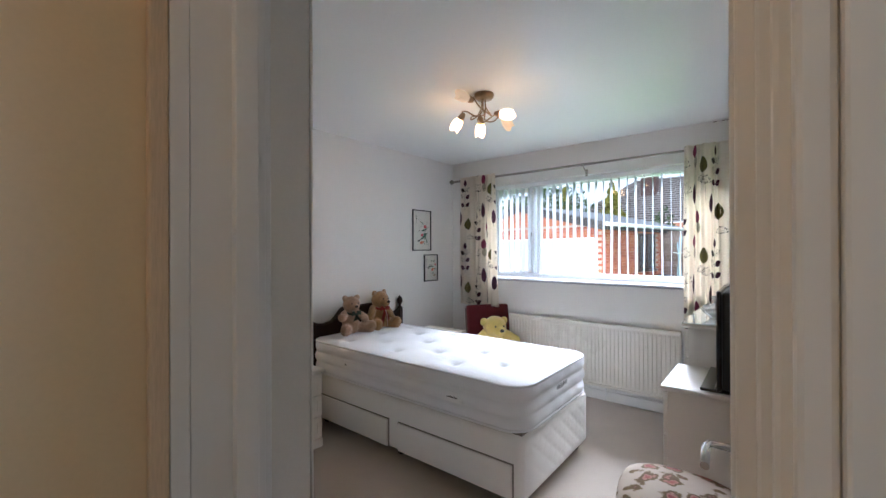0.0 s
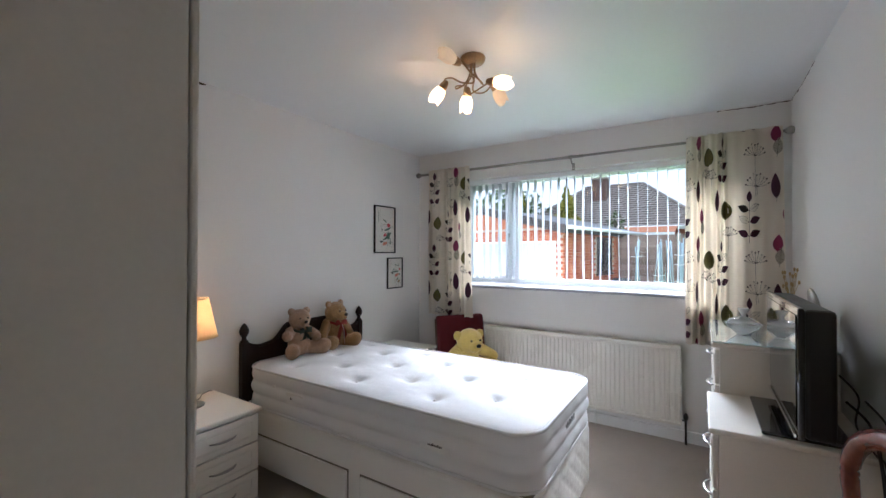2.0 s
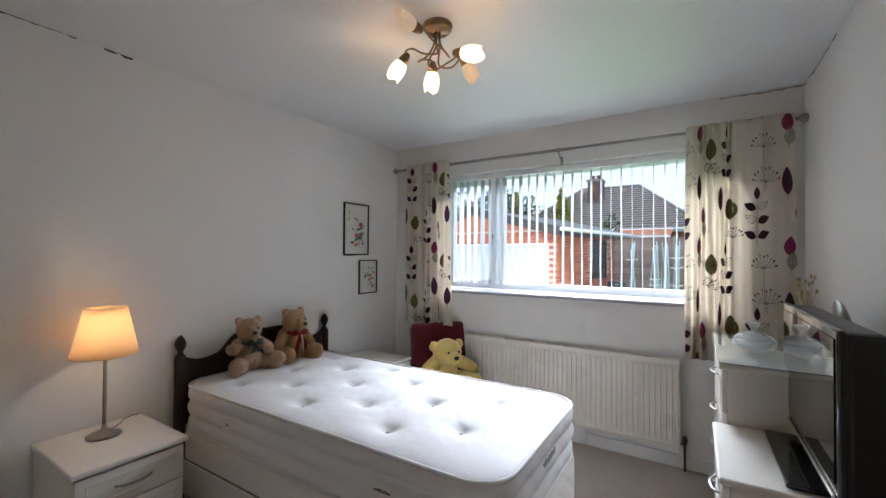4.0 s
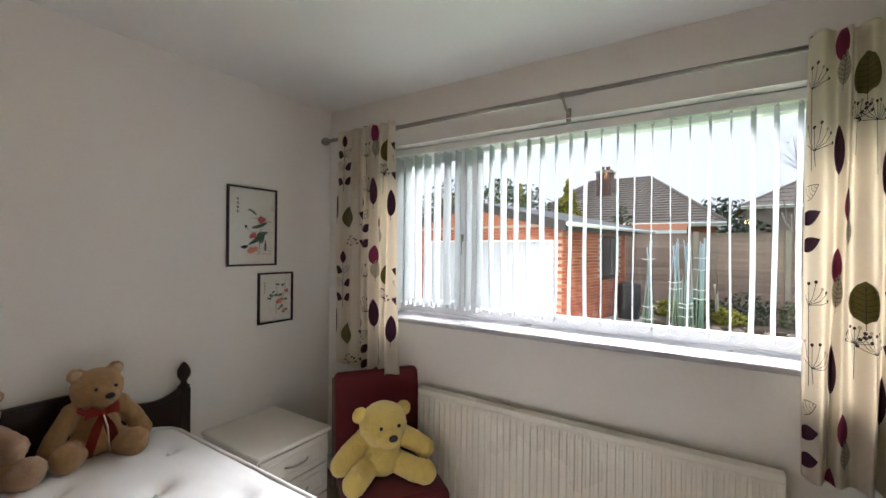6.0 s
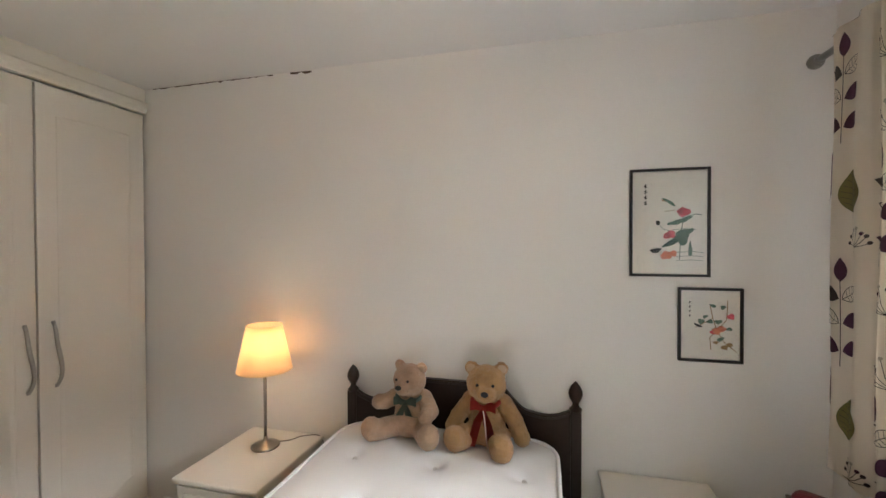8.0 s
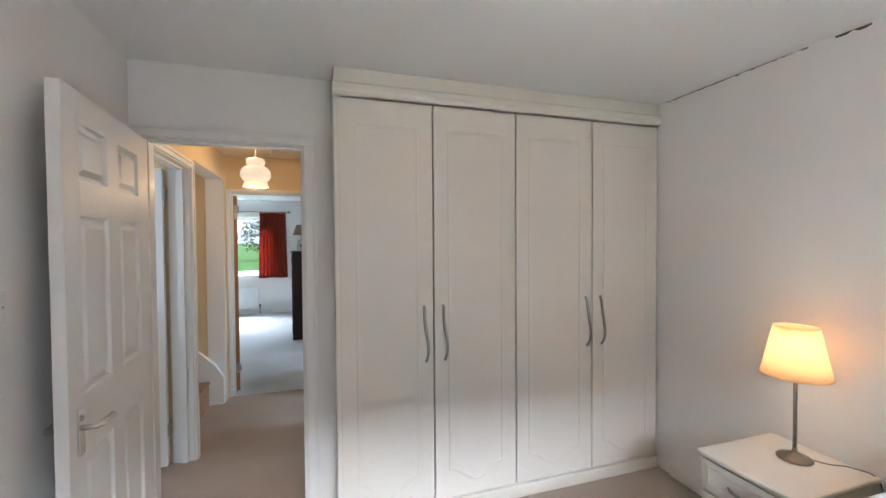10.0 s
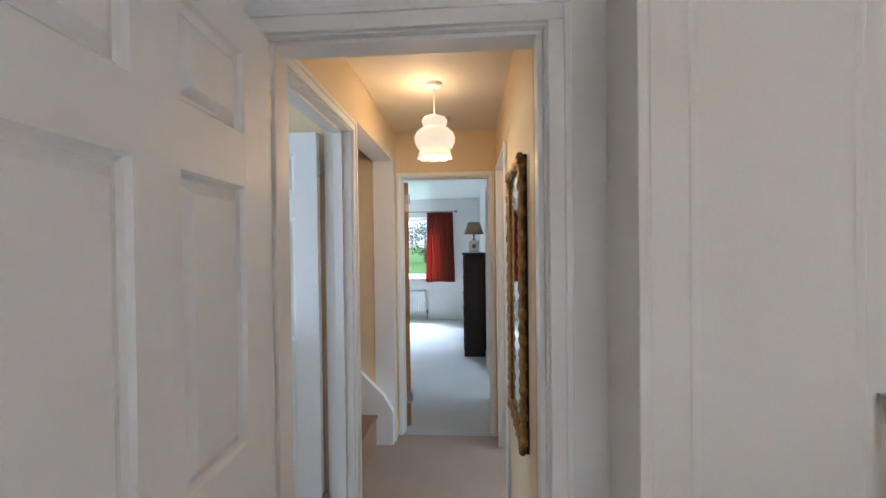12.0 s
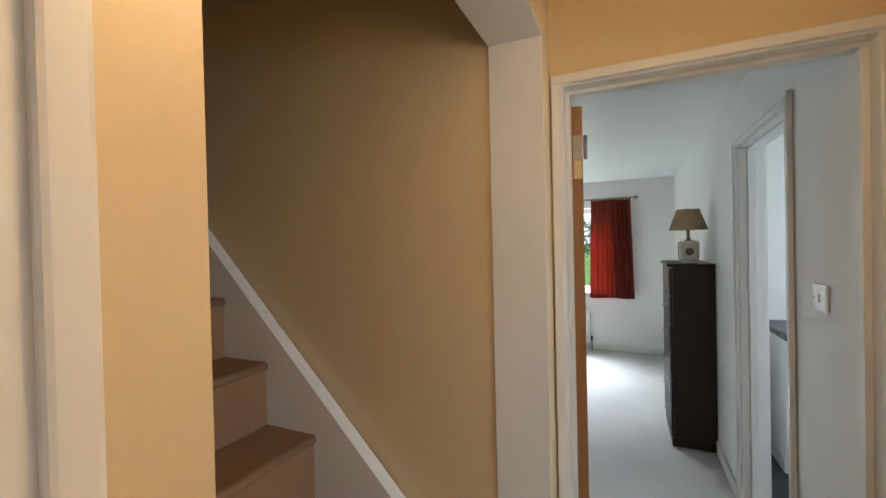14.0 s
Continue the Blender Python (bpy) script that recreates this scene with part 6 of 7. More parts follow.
# ---- hall ----
def build_wall_mirror():
    y0, y1, z0, z1 = -0.885, -0.415, 0.685, 1.765
    w = thing("wall_mirror", 0.331, (y0 + y1) / 2, z0, "tall wall mirror in a carved old gilt frame", "mirror")
    hw, h = (y1 - y0) / 2, z1 - z0
    bpart("mirror_glass", MIRROR, w, (0.012, 0.016, -hw + 0.03, hw - 0.03, 0.03, h - 0.03))
    bpart("backing", DARKWOOD, w, (0.0, 0.0115, -hw + 0.006, hw - 0.006, 0.006, h - 0.006))
    rnd = random.Random(11)
    for nm, a, b in (("side_rail", (-hw + 0.02, 0.02), (-hw + 0.02, h - 0.02)), ("side_rail", (hw - 0.02, 0.02), (hw - 0.02, h - 0.02)),
                     ("cross_rail", (-hw + 0.03, 0.02), (hw - 0.03, 0.02)), ("cross_rail", (-hw + 0.03, h - 0.02), (hw - 0.03, h - 0.02))):
        bm = bmesh.new()
        L = math.hypot(b[0] - a[0], b[1] - a[1])
        d = ((b[0] - a[0]) / L, (b[1] - a[1]) / L)
        m = 14
        n = int(L / 0.006)
        rows = []
        for i in range(n + 1):
            s = i / n * L
            cy, cz = a[0] + d[0] * s, a[1] + d[1] * s
            lobe = abs(math.sin(math.pi * s / 0.046))
            r = 0.014 + 0.007 * lobe ** 0.7
            row = []
            for k in range(m):
                t = 2 * math.pi * k / m
                carve = 0.0035 * math.sin(3 * t + s * 70) + 0.002 * rnd.uniform(-1, 1)
                rr = r + carve
                u, v = rr * math.cos(t), rr * 0.75 * math.sin(t)
                row.append(bm.verts.new((0.018 + max(-0.012, v), cy - d[1] * u, cz + d[0] * u)))
            rows.append(row)
        for p, q in zip(rows, rows[1:]):
            for k in range(m):
                bm.faces.new((p[k], p[(k + 1) % m], q[(k + 1) % m], q[k])).smooth = True
        part(nm, bm, GILT, w)
        bm = bmesh.new()
        off = 0.019
        sgn = -1 if (a[0] + b[0]) > 0.01 else 1
        if d[1] > 0.5:
            tube(bm, [(0.021, a[0] + sgn * off, a[1] + 0.02), (0.021, a[0] + sgn * off, b[1] - 0.02)], 0.004, 6)
        else:
            zz = a[1] + (off if a[1] < h / 2 else -off)
            tube(bm, [(0.021, a[0] + 0.02, zz), (0.021, b[0] - 0.02, zz)], 0.004, 6)
        part("inner_bead", bm, GILT, w)
    for sy in (-1, 1):
        for zz in (0.02, h - 0.02):
            bm = bmesh.new()
            for k in range(5):
                a = radians(90 * k - 45)
                ball(bm, (0.024, sy * (hw - 0.022) + 0.014 * math.cos(a), zz + 0.014 * math.sin(a)), (0.014, 0.013, 0.013), u=10, v=7)
            part("corner_rosette", bm, GILT, w)


build_wall_mirror()


def build_pendant():
    x, y = 0.714, -1.125
    p = thing("pendant_light", x, y, HH, "white glass pendant light with a frilled rim, lit", "ceiling light")
    bm = bmesh.new()
    lathe(bm, [(0.0, 0.0), (0.042, 0.0), (0.042, -0.012), (0.034, -0.022), (0.010, -0.026), (0.0, -0.026)], 28)
    part("ceiling_rose", bm, UPVC, p)
    bm = bmesh.new()
    tube(bm, [(0, 0, -0.02), (0, 0, -0.175)], 0.003, 8)
    part("flex", bm, UPVC, p)
    bm = bmesh.new()
    lathe(bm, [(0.012, -0.165), (0.020, -0.172), (0.022, -0.195), (0.0, -0.2)], 20)
    part("gallery", bm, BRONZE, p)
    opal = glow_mat("opal_glass", (0.50, 0.42, 0.30), 0.14, (1.0, 0.62, 0.30))
    bm = bmesh.new()
    lathe(bm, [(0.030, -0.176), (0.054, -0.183), (0.065, -0.197), (0.065, -0.213), (0.057, -0.228), (0.056, -0.236), (0.075, -0.245), (0.096, -0.262), (0.106, -0.287), (0.105, -0.312), (0.093, -0.336), (0.076, -0.354)], 48)
    bmesh.ops.delete(bm, geom=[f for f in bm.faces if len(f.verts) > 4], context="FACES_ONLY")
    bmesh.ops.solidify(bm, geom=bm.faces[:], thickness=0.0015)
    part("glass_shade", bm, opal, p)
    bm = bmesh.new()
    n = 96
    rows = []
    for r, z, wv in ((0.077, -0.353, 0.0), (0.084, -0.374, 0.0015), (0.091, -0.396, 0.003)):
        rows.append([bm.verts.new(((r + wv * math.cos(9 * 2 * math.pi * i / n)) * math.cos(2 * math.pi * i / n), (r + wv * math.cos(9 * 2 * math.pi * i / n)) * math.sin(2 * math.pi * i / n), z - wv * 0.9 * math.cos(9 * 2 * math.pi * i / n))) for i in range(n)])
    for a, b in zip(rows, rows[1:]):
        for i in range(n):
            bm.faces.new((a[i], a[(i + 1) % n], b[(i + 1) % n], b[i])).smooth = True
    bmesh.ops.solidify(bm, geom=bm.faces[:], thickness=0.0015)
    part("frilled_rim", bm, glow_mat("pink_rim_glass", (0.45, 0.32, 0.20), 0.14, (1.0, 0.42, 0.22)), p)
    bm = bmesh.new()
    ball(bm, (0, 0, -0.30), (0.03, 0.03, 0.04))
    part("bulb", bm, glow_mat("white_bulb", (1, 0.95, 0.85), 9, (1, 0.8, 0.5)), p)
    for nm, dz, e in (("pendant_bulb_light", -0.44, 1.0), ("pendant_upper_light", -0.145, 0.48)):
        lt = new(nm, bpy.data.lights.new(nm, "POINT"))
        lt.data.energy, lt.data.color, lt.data.shadow_soft_size = e, (1.0, 0.60, 0.26), 0.05
        lt.matrix_world = pose(x + 0.05, y, HH + dz)
    sd = thing("smoke_detector", 0.70, -1.72, HH, "round white smoke detector on the hall ceiling", "smoke detector")
    bm = bmesh.new()
    lathe(bm, [(0.0, 0.0), (0.052, 0.0), (0.054, -0.010), (0.046, -0.026), (0.030, -0.034), (0.0, -0.036)], 28)
    part("housing", bm, mat("aged_plastic", (0.66, 0.60, 0.48), 0.5), sd)


build_pendant()
plate("light_switch", 0.332, -1.955, 1.30, 90, 0.075, 0.088, "white plastic light switch on the hall wall", "light switch")
plate("light_switch", 0.332, -2.47, 1.315, 90, 0.10, 0.088, "white plastic dimmer switch beside the kitchen doorway", "light switch")
panel_door("door_2", 1.234, -0.834, 0.0, 0.665, "white gloss six-panel door, open into the side room", off=0.008)
panel_door("door_3", 0.217, -1.80, 180.0, 0.64, "white gloss six-panel door, open into the side room")
panel_door("door_4", 1.014, -2.158, -70.0, 0.66, "white six-panel door with bare wooden edge, open", edge=PINE, height=1.93, plates=True)
ch2 = thing("dark_cabinet", 1.83, -0.74, 0, "dark wooden cabinet behind the open door", "cabinet")
bpart("carcass", DARKWOOD, ch2, (0, 0.5, 0, 0.38, 0.04, 1.05), bev=0.004)
bpart("cabinet_top", DARKWOOD, ch2, (-0.015, 0.515, -0.012, 0.395, 1.05, 1.075), bev=0.006)
bpart("plinth", DARKWOOD, ch2, (0.01, 0.49, 0.01, 0.37, 0, 0.04))
cu = thing("folded_cushion", 2.08, -0.55, 1.076, "small beige folded cushion on the dark cabinet", "cushion")
bpart("cushion", mat("beige_cloth", (0.45, 0.38, 0.28), 0.9, bump=0.3), cu, (-0.18, 0.18, -0.13, 0.13, 0, 0.055), bev=0.026)


# ---- stairs ----
def build_stairs():
    rise, run, x0 = 0.222, 0.212, 1.222
    st = tagged(new("stairs"), "carpeted staircase going up beside the hall", kind="structure")
    for k in range(11):
        bm = bmesh.new()
        xa = x0 + k * run
        box(bm, xa, min(xa + run + 0.02, 4.88), -1.852, -0.952, 0.0 if k == 0 else rise * k - 0.02, rise * (k + 1) - 0.004)
        tube(bm, [(xa + 0.004, -1.852, rise * (k + 1) - 0.018), (xa + 0.004, -0.954, rise * (k + 1) - 0.018)], 0.016, 12)
        part("step", bm, STAIRCARPET, st)
    s = rise / run
    bm = bmesh.new()
    xa, xb = 1.10, 3.7
    z0 = 0.24
    s = 0.99
    v = []
    for y in (-1.899, -1.85):
        v.append([bm.verts.new(p) for p in ((xa, y, 0.0), (xa, y, z0), (xa + 0.07, y, z0 + 0.12), (xb, y, z0 + 0.12 + (xb - xa - 0.07) * s), (xb, y, z0 - 0.40 + (xb - xa - 0.07) * s), (xa + 0.32, y, 0.0))])
    bm.faces.new(v[0][::-1])
    bm.faces.new(v[1])
    for i in range(6):
        bm.faces.new((v[0][i], v[0][(i + 1) % 6], v[1][(i + 1) % 6], v[1][i]))
    bmesh.ops.triangulate(bm, faces=[f for f in bm.faces if len(f.verts) > 4])
    part("string_board", bm, TRIM, st)


build_stairs()


# ---- end room ----
DARKCH = build_drawers("dark_chest", 0.335, -4.76, 90, 0.58, 0.285, 1.335, 6, "tall dark wooden chest of drawers against the wall", mm=DARKWOOD, hl=0.06, top_over=0.015)


def build_ceramic_lamp():
    l = thing("table_lamp", 0.475, -4.36, 1.336, "white ceramic lamp with tan shade on the dark chest", "table lamp")
    cer = mat("white_ceramic", (0.70, 0.66, 0.60), 0.2, var=0.1, coat=0.4)
    bpart("foot", cer, l, (-0.055, 0.055, -0.055, 0.055, 0, 0.012), bev=0.004)
    bpart("ceramic_body", cer, l, (-0.065, 0.065, -0.065, 0.065, 0.012, 0.165), bev=0.022)
    bm = bmesh.new()
    lathe(bm, [(0.0, 0.0), (0.028, 0.0), (0.028, 0.002), (0.0, 0.002)], 16, m=Matrix.Translation((0, 0.0655, 0.085)) @ Matrix.Rotation(radians(-90), 4, "X"))
    part("painted_badge", bm, mat("badge_brown", (0.25, 0.13, 0.08), 0.5, var=0.4, scale=60), l)
    bm = bmesh.new()
    lathe(bm, [(0.03, 0.165), (0.015, 0.175), (0.010, 0.20), (0.014, 0.24), (0.008, 0.26)], 16)
    part("neck", bm, BRONZE, l)
    bm = bmesh.new()
    lathe(bm, [(0.130, 0.245), (0.075, 0.40)], 32)
    bmesh.ops.delete(bm, geom=[f for f in bm.faces if len(f.verts) > 4], context="FACES_ONLY")
    bmesh.ops.solidify(bm, geom=bm.faces[:], thickness=0.0015)
    part("shade", bm, mat("tan_shade", (0.36, 0.27, 0.14), 0.8, bump=0.2), l)


build_ceramic_lamp()
RED = mat("rust_curtain", (0.28, 0.045, 0.022), 0.9, var=0.12, scale=6, fine=500, bump=0.4)


def build_plain_curtain(x0, x1, y, z0, z1, folds, label):
    c = thing("curtain", 0, 0, 0, label, "curtain")
    bm = bmesh.new()
    nu, nz = 110, 14
    g = []
    for j in range(nz + 1):
        k = j / nz
        row = []
        for i in range(nu + 1):
            u = i / nu
            a = 0.02 + 0.012 * k
            row.append(bm.verts.new((x0 + (x1 - x0) * (0.5 + (u - 0.5) * (0.90 + 0.12 * k)), y + a * math.sin(2 * math.pi * folds * u + 0.5 * math.sin(3 * u) + 0.3 * k) + 0.006 * math.sin(2 * math.pi * folds * 2.3 * u), z1 - (z1 - z0) * k - 0.006 * math.sin(9 * u))))
        g.append(row)
    for j in range(nz):
        for i in range(nu):
            bm.faces.new((g[j][i], g[j][i + 1], g[j + 1][i + 1], g[j + 1][i])).smooth = True
    bmesh.ops.solidify(bm, geom=bm.faces[:], thickness=0.002)
    part("cloth", bm, RED, c)
    bm = bmesh.new()
    for i in range(14):
        x = x0 + 0.04 + (x1 - x0 - 0.08) * i / 13
        box(bm, x - 0.012, x + 0.012, y - 0.006, y + 0.012, z1 - 0.015, z1 + 0.018, 0.004)
    part("gathered_heading", bm, RED, c)


build_plain_curtain(0.825, 1.375, -6.755, 0.735, 2.065, 9, "short rust-red gathered curtain beside the end window")
build_rod("curtain_pole", 0.80, 3.7, -6.74, 2.085, "thin dark metal curtain pole over the end window", wall_y=-6.85, brackets=(0.95, 2.3, 3.5), r=0.009)
build_radiator("radiator", 2.9, -6.848, 0.11, 1.50, 0.43, 180, "white panel radiator under the end window", mat_=GLOSS)
plate("wall_socket", 0.60, -6.846, 1.33, 180, 0.085, 0.085, "white plastic switch plate on the end wall", "light switch")


def build_plain_window(n, x0, x1, y0, y1, z0, z1, mull):
    w = tagged(new("window_%d" % n), "white plastic window", kind="structure")
    bm = bmesh.new()
    f = 0.06
    box(bm, x0, x1, y0, y1, z1 - f, z1, 0.005)
    box(bm, x0, x1, y0, y1, z0, z0 + f, 0.005)
    for x in (x0, x1 - f, *mull):
        box(bm, x, x + f, y0, y1, z0 + f, z1 - f, 0.005)
    part("window_frame", bm, UPVC, w)
    xs = [x0 + f, *[v for q in mull for v in (q, q + f)], x1 - f]
    for a, b in zip(xs[::2], xs[1::2]):
        p = bpart("pane", GLASS, w, (a, b, (y0 + y1) / 2 - 0.002, (y0 + y1) / 2 + 0.002, z0 + f, z1 - f))
        p.visible_shadow = False
    bpart("window_sill", SILL, w, (x0 - 0.02, x1 + 0.02, -6.99, -6.80, z0 - 0.022, z0 - 0.001), bev=0.006)


build_plain_window(2, 1.12, 3.4, -7.08, -7.02, 0.80, 1.985, (1.9,))
# kitchen glimpse through the far side doorway
kw = thing("kitchen_unit", -0.9, -4.55, 0, "pale kitchen base unit with a worktop beyond the doorway", "kitchen unit")
bpart("carcass", GLOSS, kw, (0, 0.9, 0, 0.55, 0.1, 0.86), bev=0.004)
bpart("worktop", mat("dark_worktop", (0.05, 0.05, 0.06), 0.3), kw, (-0.01, 0.91, 0, 0.58, 0.86, 0.90), bev=0.006)
bpart("plinth", GLOSS, kw, (0, 0.9, 0.0, 0.50, 0, 0.0995))


# ---- outside ----
GZ = -0.30
GRASS = mat("lawn", (0.075, 0.17, 0.02), 0.95, var=0.45, scale=1.5, fine=60, bump=0.8, bdist=0.03)
CONC = mat("concrete_paving", (0.33, 0.31, 0.29), 0.85, var=0.25, scale=1.5, fine=50, bump=0.3, bdist=0.01)
SOIL = mat("soil_and_mulch", (0.10, 0.075, 0.05), 0.95, var=0.5, scale=6, fine=60, bump=0.9, bdist=0.03)
bm = bmesh.new()
vs = [bm.verts.new(p) for p in ((-300, -300, GZ), (300, -300, GZ), (300, 300, GZ), (-300, 300, GZ))]
bm.faces.new(vs)
structure("ground", bm, GRASS, "mown green lawn")
bm = bmesh.new()
box(bm, -9.5, -1.35, 3.7, 10.7, GZ - 0.05, GZ + 0.012)
structure("driveway", bm, CONC, "grey concrete drive in front of the garage")
bm = bmesh.new()
box(bm, -2.3, -0.95, 10.7, 13.5, GZ - 0.05, GZ + 0.010)
structure("garden_path", bm, CONC, "grey concrete path beside the garage")

BRICKW = mat("red_brick_mortar", (0.55, 0.45, 0.36), 0.95, var=0.2, fine=60, bump=0.3)


def brick_mat():
    m = mat("garage_brick", (0.42, 0.12, 0.055), 0.9, var=0.25, scale=7, fine=90, bump=0.5, bdist=0.004)
    n, l = m.node_tree.nodes, m.node_tree.links
    g = n.new("ShaderNodeNewGeometry")
    cr = n.new("ShaderNodeValToRGB")
    e = cr.color_ramp.elements
    e[0].color, e[1].color = (0.30, 0.075, 0.04, 1), (0.52, 0.20, 0.10, 1)
    q = e.new(0.5)
    q.color = (0.44, 0.125, 0.06, 1)
    l.new(g.outputs["Random Per Island"], cr.inputs[0])
    l.new(cr.outputs[0], n["Principled BSDF"].inputs["Base Color"])
    return m


def build_garage():
    g = thing("garage", -2.34, 10.40, GZ, "red brick garage with a white up-and-over door and low felt roof", "garage", rz=-12.0)
    W, L, E, A = 5.3, 5.2, 2.33, 2.98
    fascia = mat("dark_fascia", (0.055, 0.045, 0.042), 0.6, var=0.2)
    bm = bmesh.new()
    box(bm, -0.10, -0.012, 0.02, L, 0, E)
    box(bm, -W, -W + 0.1, 0.02, L, 0, E)
    box(bm, -W + 0.1, -0.10, L - 0.1, L, 0, E)
    box(bm, -0.26, -0.10, 0.012, 0.1, 0, 1.95)
    box(bm, -W + 0.1, -4.22, 0.012, 0.1, 0, 1.95)
    box(bm, -W + 0.1, -0.10, 0.012, 0.1, 1.95, E)
    part("wall", bm, BRICKW, g)
    bk = bmesh.new()
    rnd = random.Random(2)
    win = (2.0, 3.05, 1.05, 2.12)

    def brick(x0, x1, y0, y1, z0, z1):
        box(bk, x0, x1, y0, y1, z0, z1)

    for r in range(30):
        z = 0.01 + r * 0.0755
        off = 0.1125 * (r % 2)
        y = 0.0 - off
        while y < L:
            a, b = max(0.0, y), min(L, y + 0.215)
            if b - a > 0.04 and not (b > win[0] and a < win[1] and z + 0.065 > win[2] and z < win[3]):
                d = rnd.uniform(-0.0015, 0.002)
                brick(-0.016, 0.0 + d, a, b, z, z + 0.065)
            y += 0.225
        x = 0.0 - off
        while x > -W:
            a, b = max(-W, x - 0.215), min(-0.018, x)
            if b - a > 0.04 and not (a < -0.27 and b > -4.21 and z < 1.93) and z + 0.065 < 2.27:
                brick(a, b, -0.001 + rnd.uniform(-0.0015, 0.001), 0.014, z, z + 0.065)
            x -= 0.225
    part("brickwork", bk, brick_mat(), g, "courses of orange-red bricks", kind="stuff")
    d = part("garage_door", _ribbed(-4.19, -0.28, 0.06, 0.02, 1.93), mat("white_metal_door", (0.58, 0.60, 0.63), 0.4, var=0.02), g, "white ribbed metal garage door")
    bm = bmesh.new()
    for b in ((-4.23, -4.19, 0.005, 0.09, 0, 1.97), (-0.28, -0.24, 0.005, 0.09, 0, 1.97), (-4.23, -0.24, 0.004, 0.0912, 1.93, 1.98)):
        box(bm, *b)
    part("door_frame", bm, GLOSS, g)
    # low-pitched roof and its verge boards
    bm = bmesh.new()
    for xa, xb, za, zb in ((-W - 0.12, -W / 2, E - 0.02, A), (-W / 2, 0.14, A, E - 0.02)):
        v = [bm.verts.new(p) for p in ((xa, -0.12, za), (xb, -0.12, zb), (xb, L + 0.1, zb), (xa, L + 0.1, za))]
        w = [bm.verts.new(q.co + Vector((0, 0, 0.05))) for q in v]
        bm.faces.new(v[::-1])
        bm.faces.new(w)
        for i in range(4):
            bm.faces.new((v[i], v[(i + 1) % 4], w[(i + 1) % 4], w[i]))
    part("roof", bm, mat("mineral_felt", (0.17, 0.17, 0.17), 0.95, var=0.2, bump=0.4), g)
    bm = bmesh.new()
    for xa, xb, za, zb in ((-W - 0.13, -W / 2, E - 0.02, A), (-W / 2, 0.15, A, E - 0.02)):
        v = [bm.verts.new(p) for p in ((xa, -0.15, za - 0.17), (xb, -0.15, zb - 0.17), (xb, -0.15, zb + 0.055), (xa, -0.15, za + 0.055))]
        w = [bm.verts.new(q.co + Vector((0, 0.026, 0))) for q in v]
        bm.faces.new(v)
        bm.faces.new(w[::-1])
        for i in range(4):
            bm.faces.new((v[i], w[i], w[(i + 1) % 4], v[(i + 1) % 4]))
    box(bm, 0.13, 0.155, -0.15, L + 0.1, E - 0.17, E + 0.0)
    part("verge_board", bm, fascia, g)
    bm = bmesh.new()
    v = [bm.verts.new(p) for p in ((-W, -0.01, E), (0, -0.01, E), (-W / 2, -0.01, A))]
    w = [bm.verts.new(q.co + Vector((0, 0.03, 0))) for q in v]
    bm.faces.new(v)
    bm.faces.new(w[::-1])
    for i in range(3):
        bm.faces.new((v[i], w[i], w[(i + 1) % 3], v[(i + 1) % 3]))
    part("gable", bm, brick_mat(), g, "dark red brick gable")
    bm = bmesh.new()
    tube(bm, [(0.20, -0.15, E - 0.02), (0.20, L + 0.1, E - 0.03)], 0.05, 10)
    part("gutter", bm, GLOSS, g)
    bm = bmesh.new()
    tube(bm, [(0.19, L - 0.06, E - 0.05), (0.06, L - 0.06, E - 0.25), (0.06, L - 0.06, 0.02)], 0.034, 10)
    part("downpipe", bm, GLOSS, g)
    bm = bmesh.new()
    a0, a1, c0, c1 = win
    dw = mat("brown_window_wood", (0.06, 0.03, 0.02), 0.5)
    for b in ((a0, a0 + 0.06, c0, c1), (a1 - 0.06, a1, c0, c1), (a0 + 0.06, a1 - 0.06, c0, c0 + 0.06), (a0 + 0.06, a1 - 0.06, c1 - 0.06, c1), ((a0 + a1) / 2 - 0.03, (a0 + a1) / 2 + 0.03, c0 + 0.06, c1 - 0.06)):
        box(bm, -0.03, 0.012, b[0], b[1], b[2], b[3], 0.003)
    box(bm, -0.02, 0.05, a0 - 0.04, a1 + 0.04, c0 - 0.05, c0 - 0.002, 0.004)
    wn_ = part("window", bm, dw, g, "brown wooden garage window")
    for a, b in ((a0 + 0.06, (a0 + a1) / 2 - 0.03), ((a0 + a1) / 2 + 0.03, a1 - 0.06)):
        bpart("pane", mat("dark_glass", (0.05, 0.06, 0.07), 0.05, coat=0.5), wn_, (-0.012, -0.008, a, b, c0 + 0.06, c1 - 0.06))


def _ribbed(x0, x1, y, z0, z1):
    bm = bmesh.new()
    n = int((x1 - x0) / 0.11)
    for i in range(n):
        a = x0 + (x1 - x0) * i / n
        b = x0 + (x1 - x0) * (i + 1) / n
        box(bm, a, b - 0.014, y - 0.012, y + 0.01, z0, z1, 0.004, 1)
        box(bm, b - 0.014, b, y - 0.004, y + 0.01, z0, z1)
    return bm


build_garage()


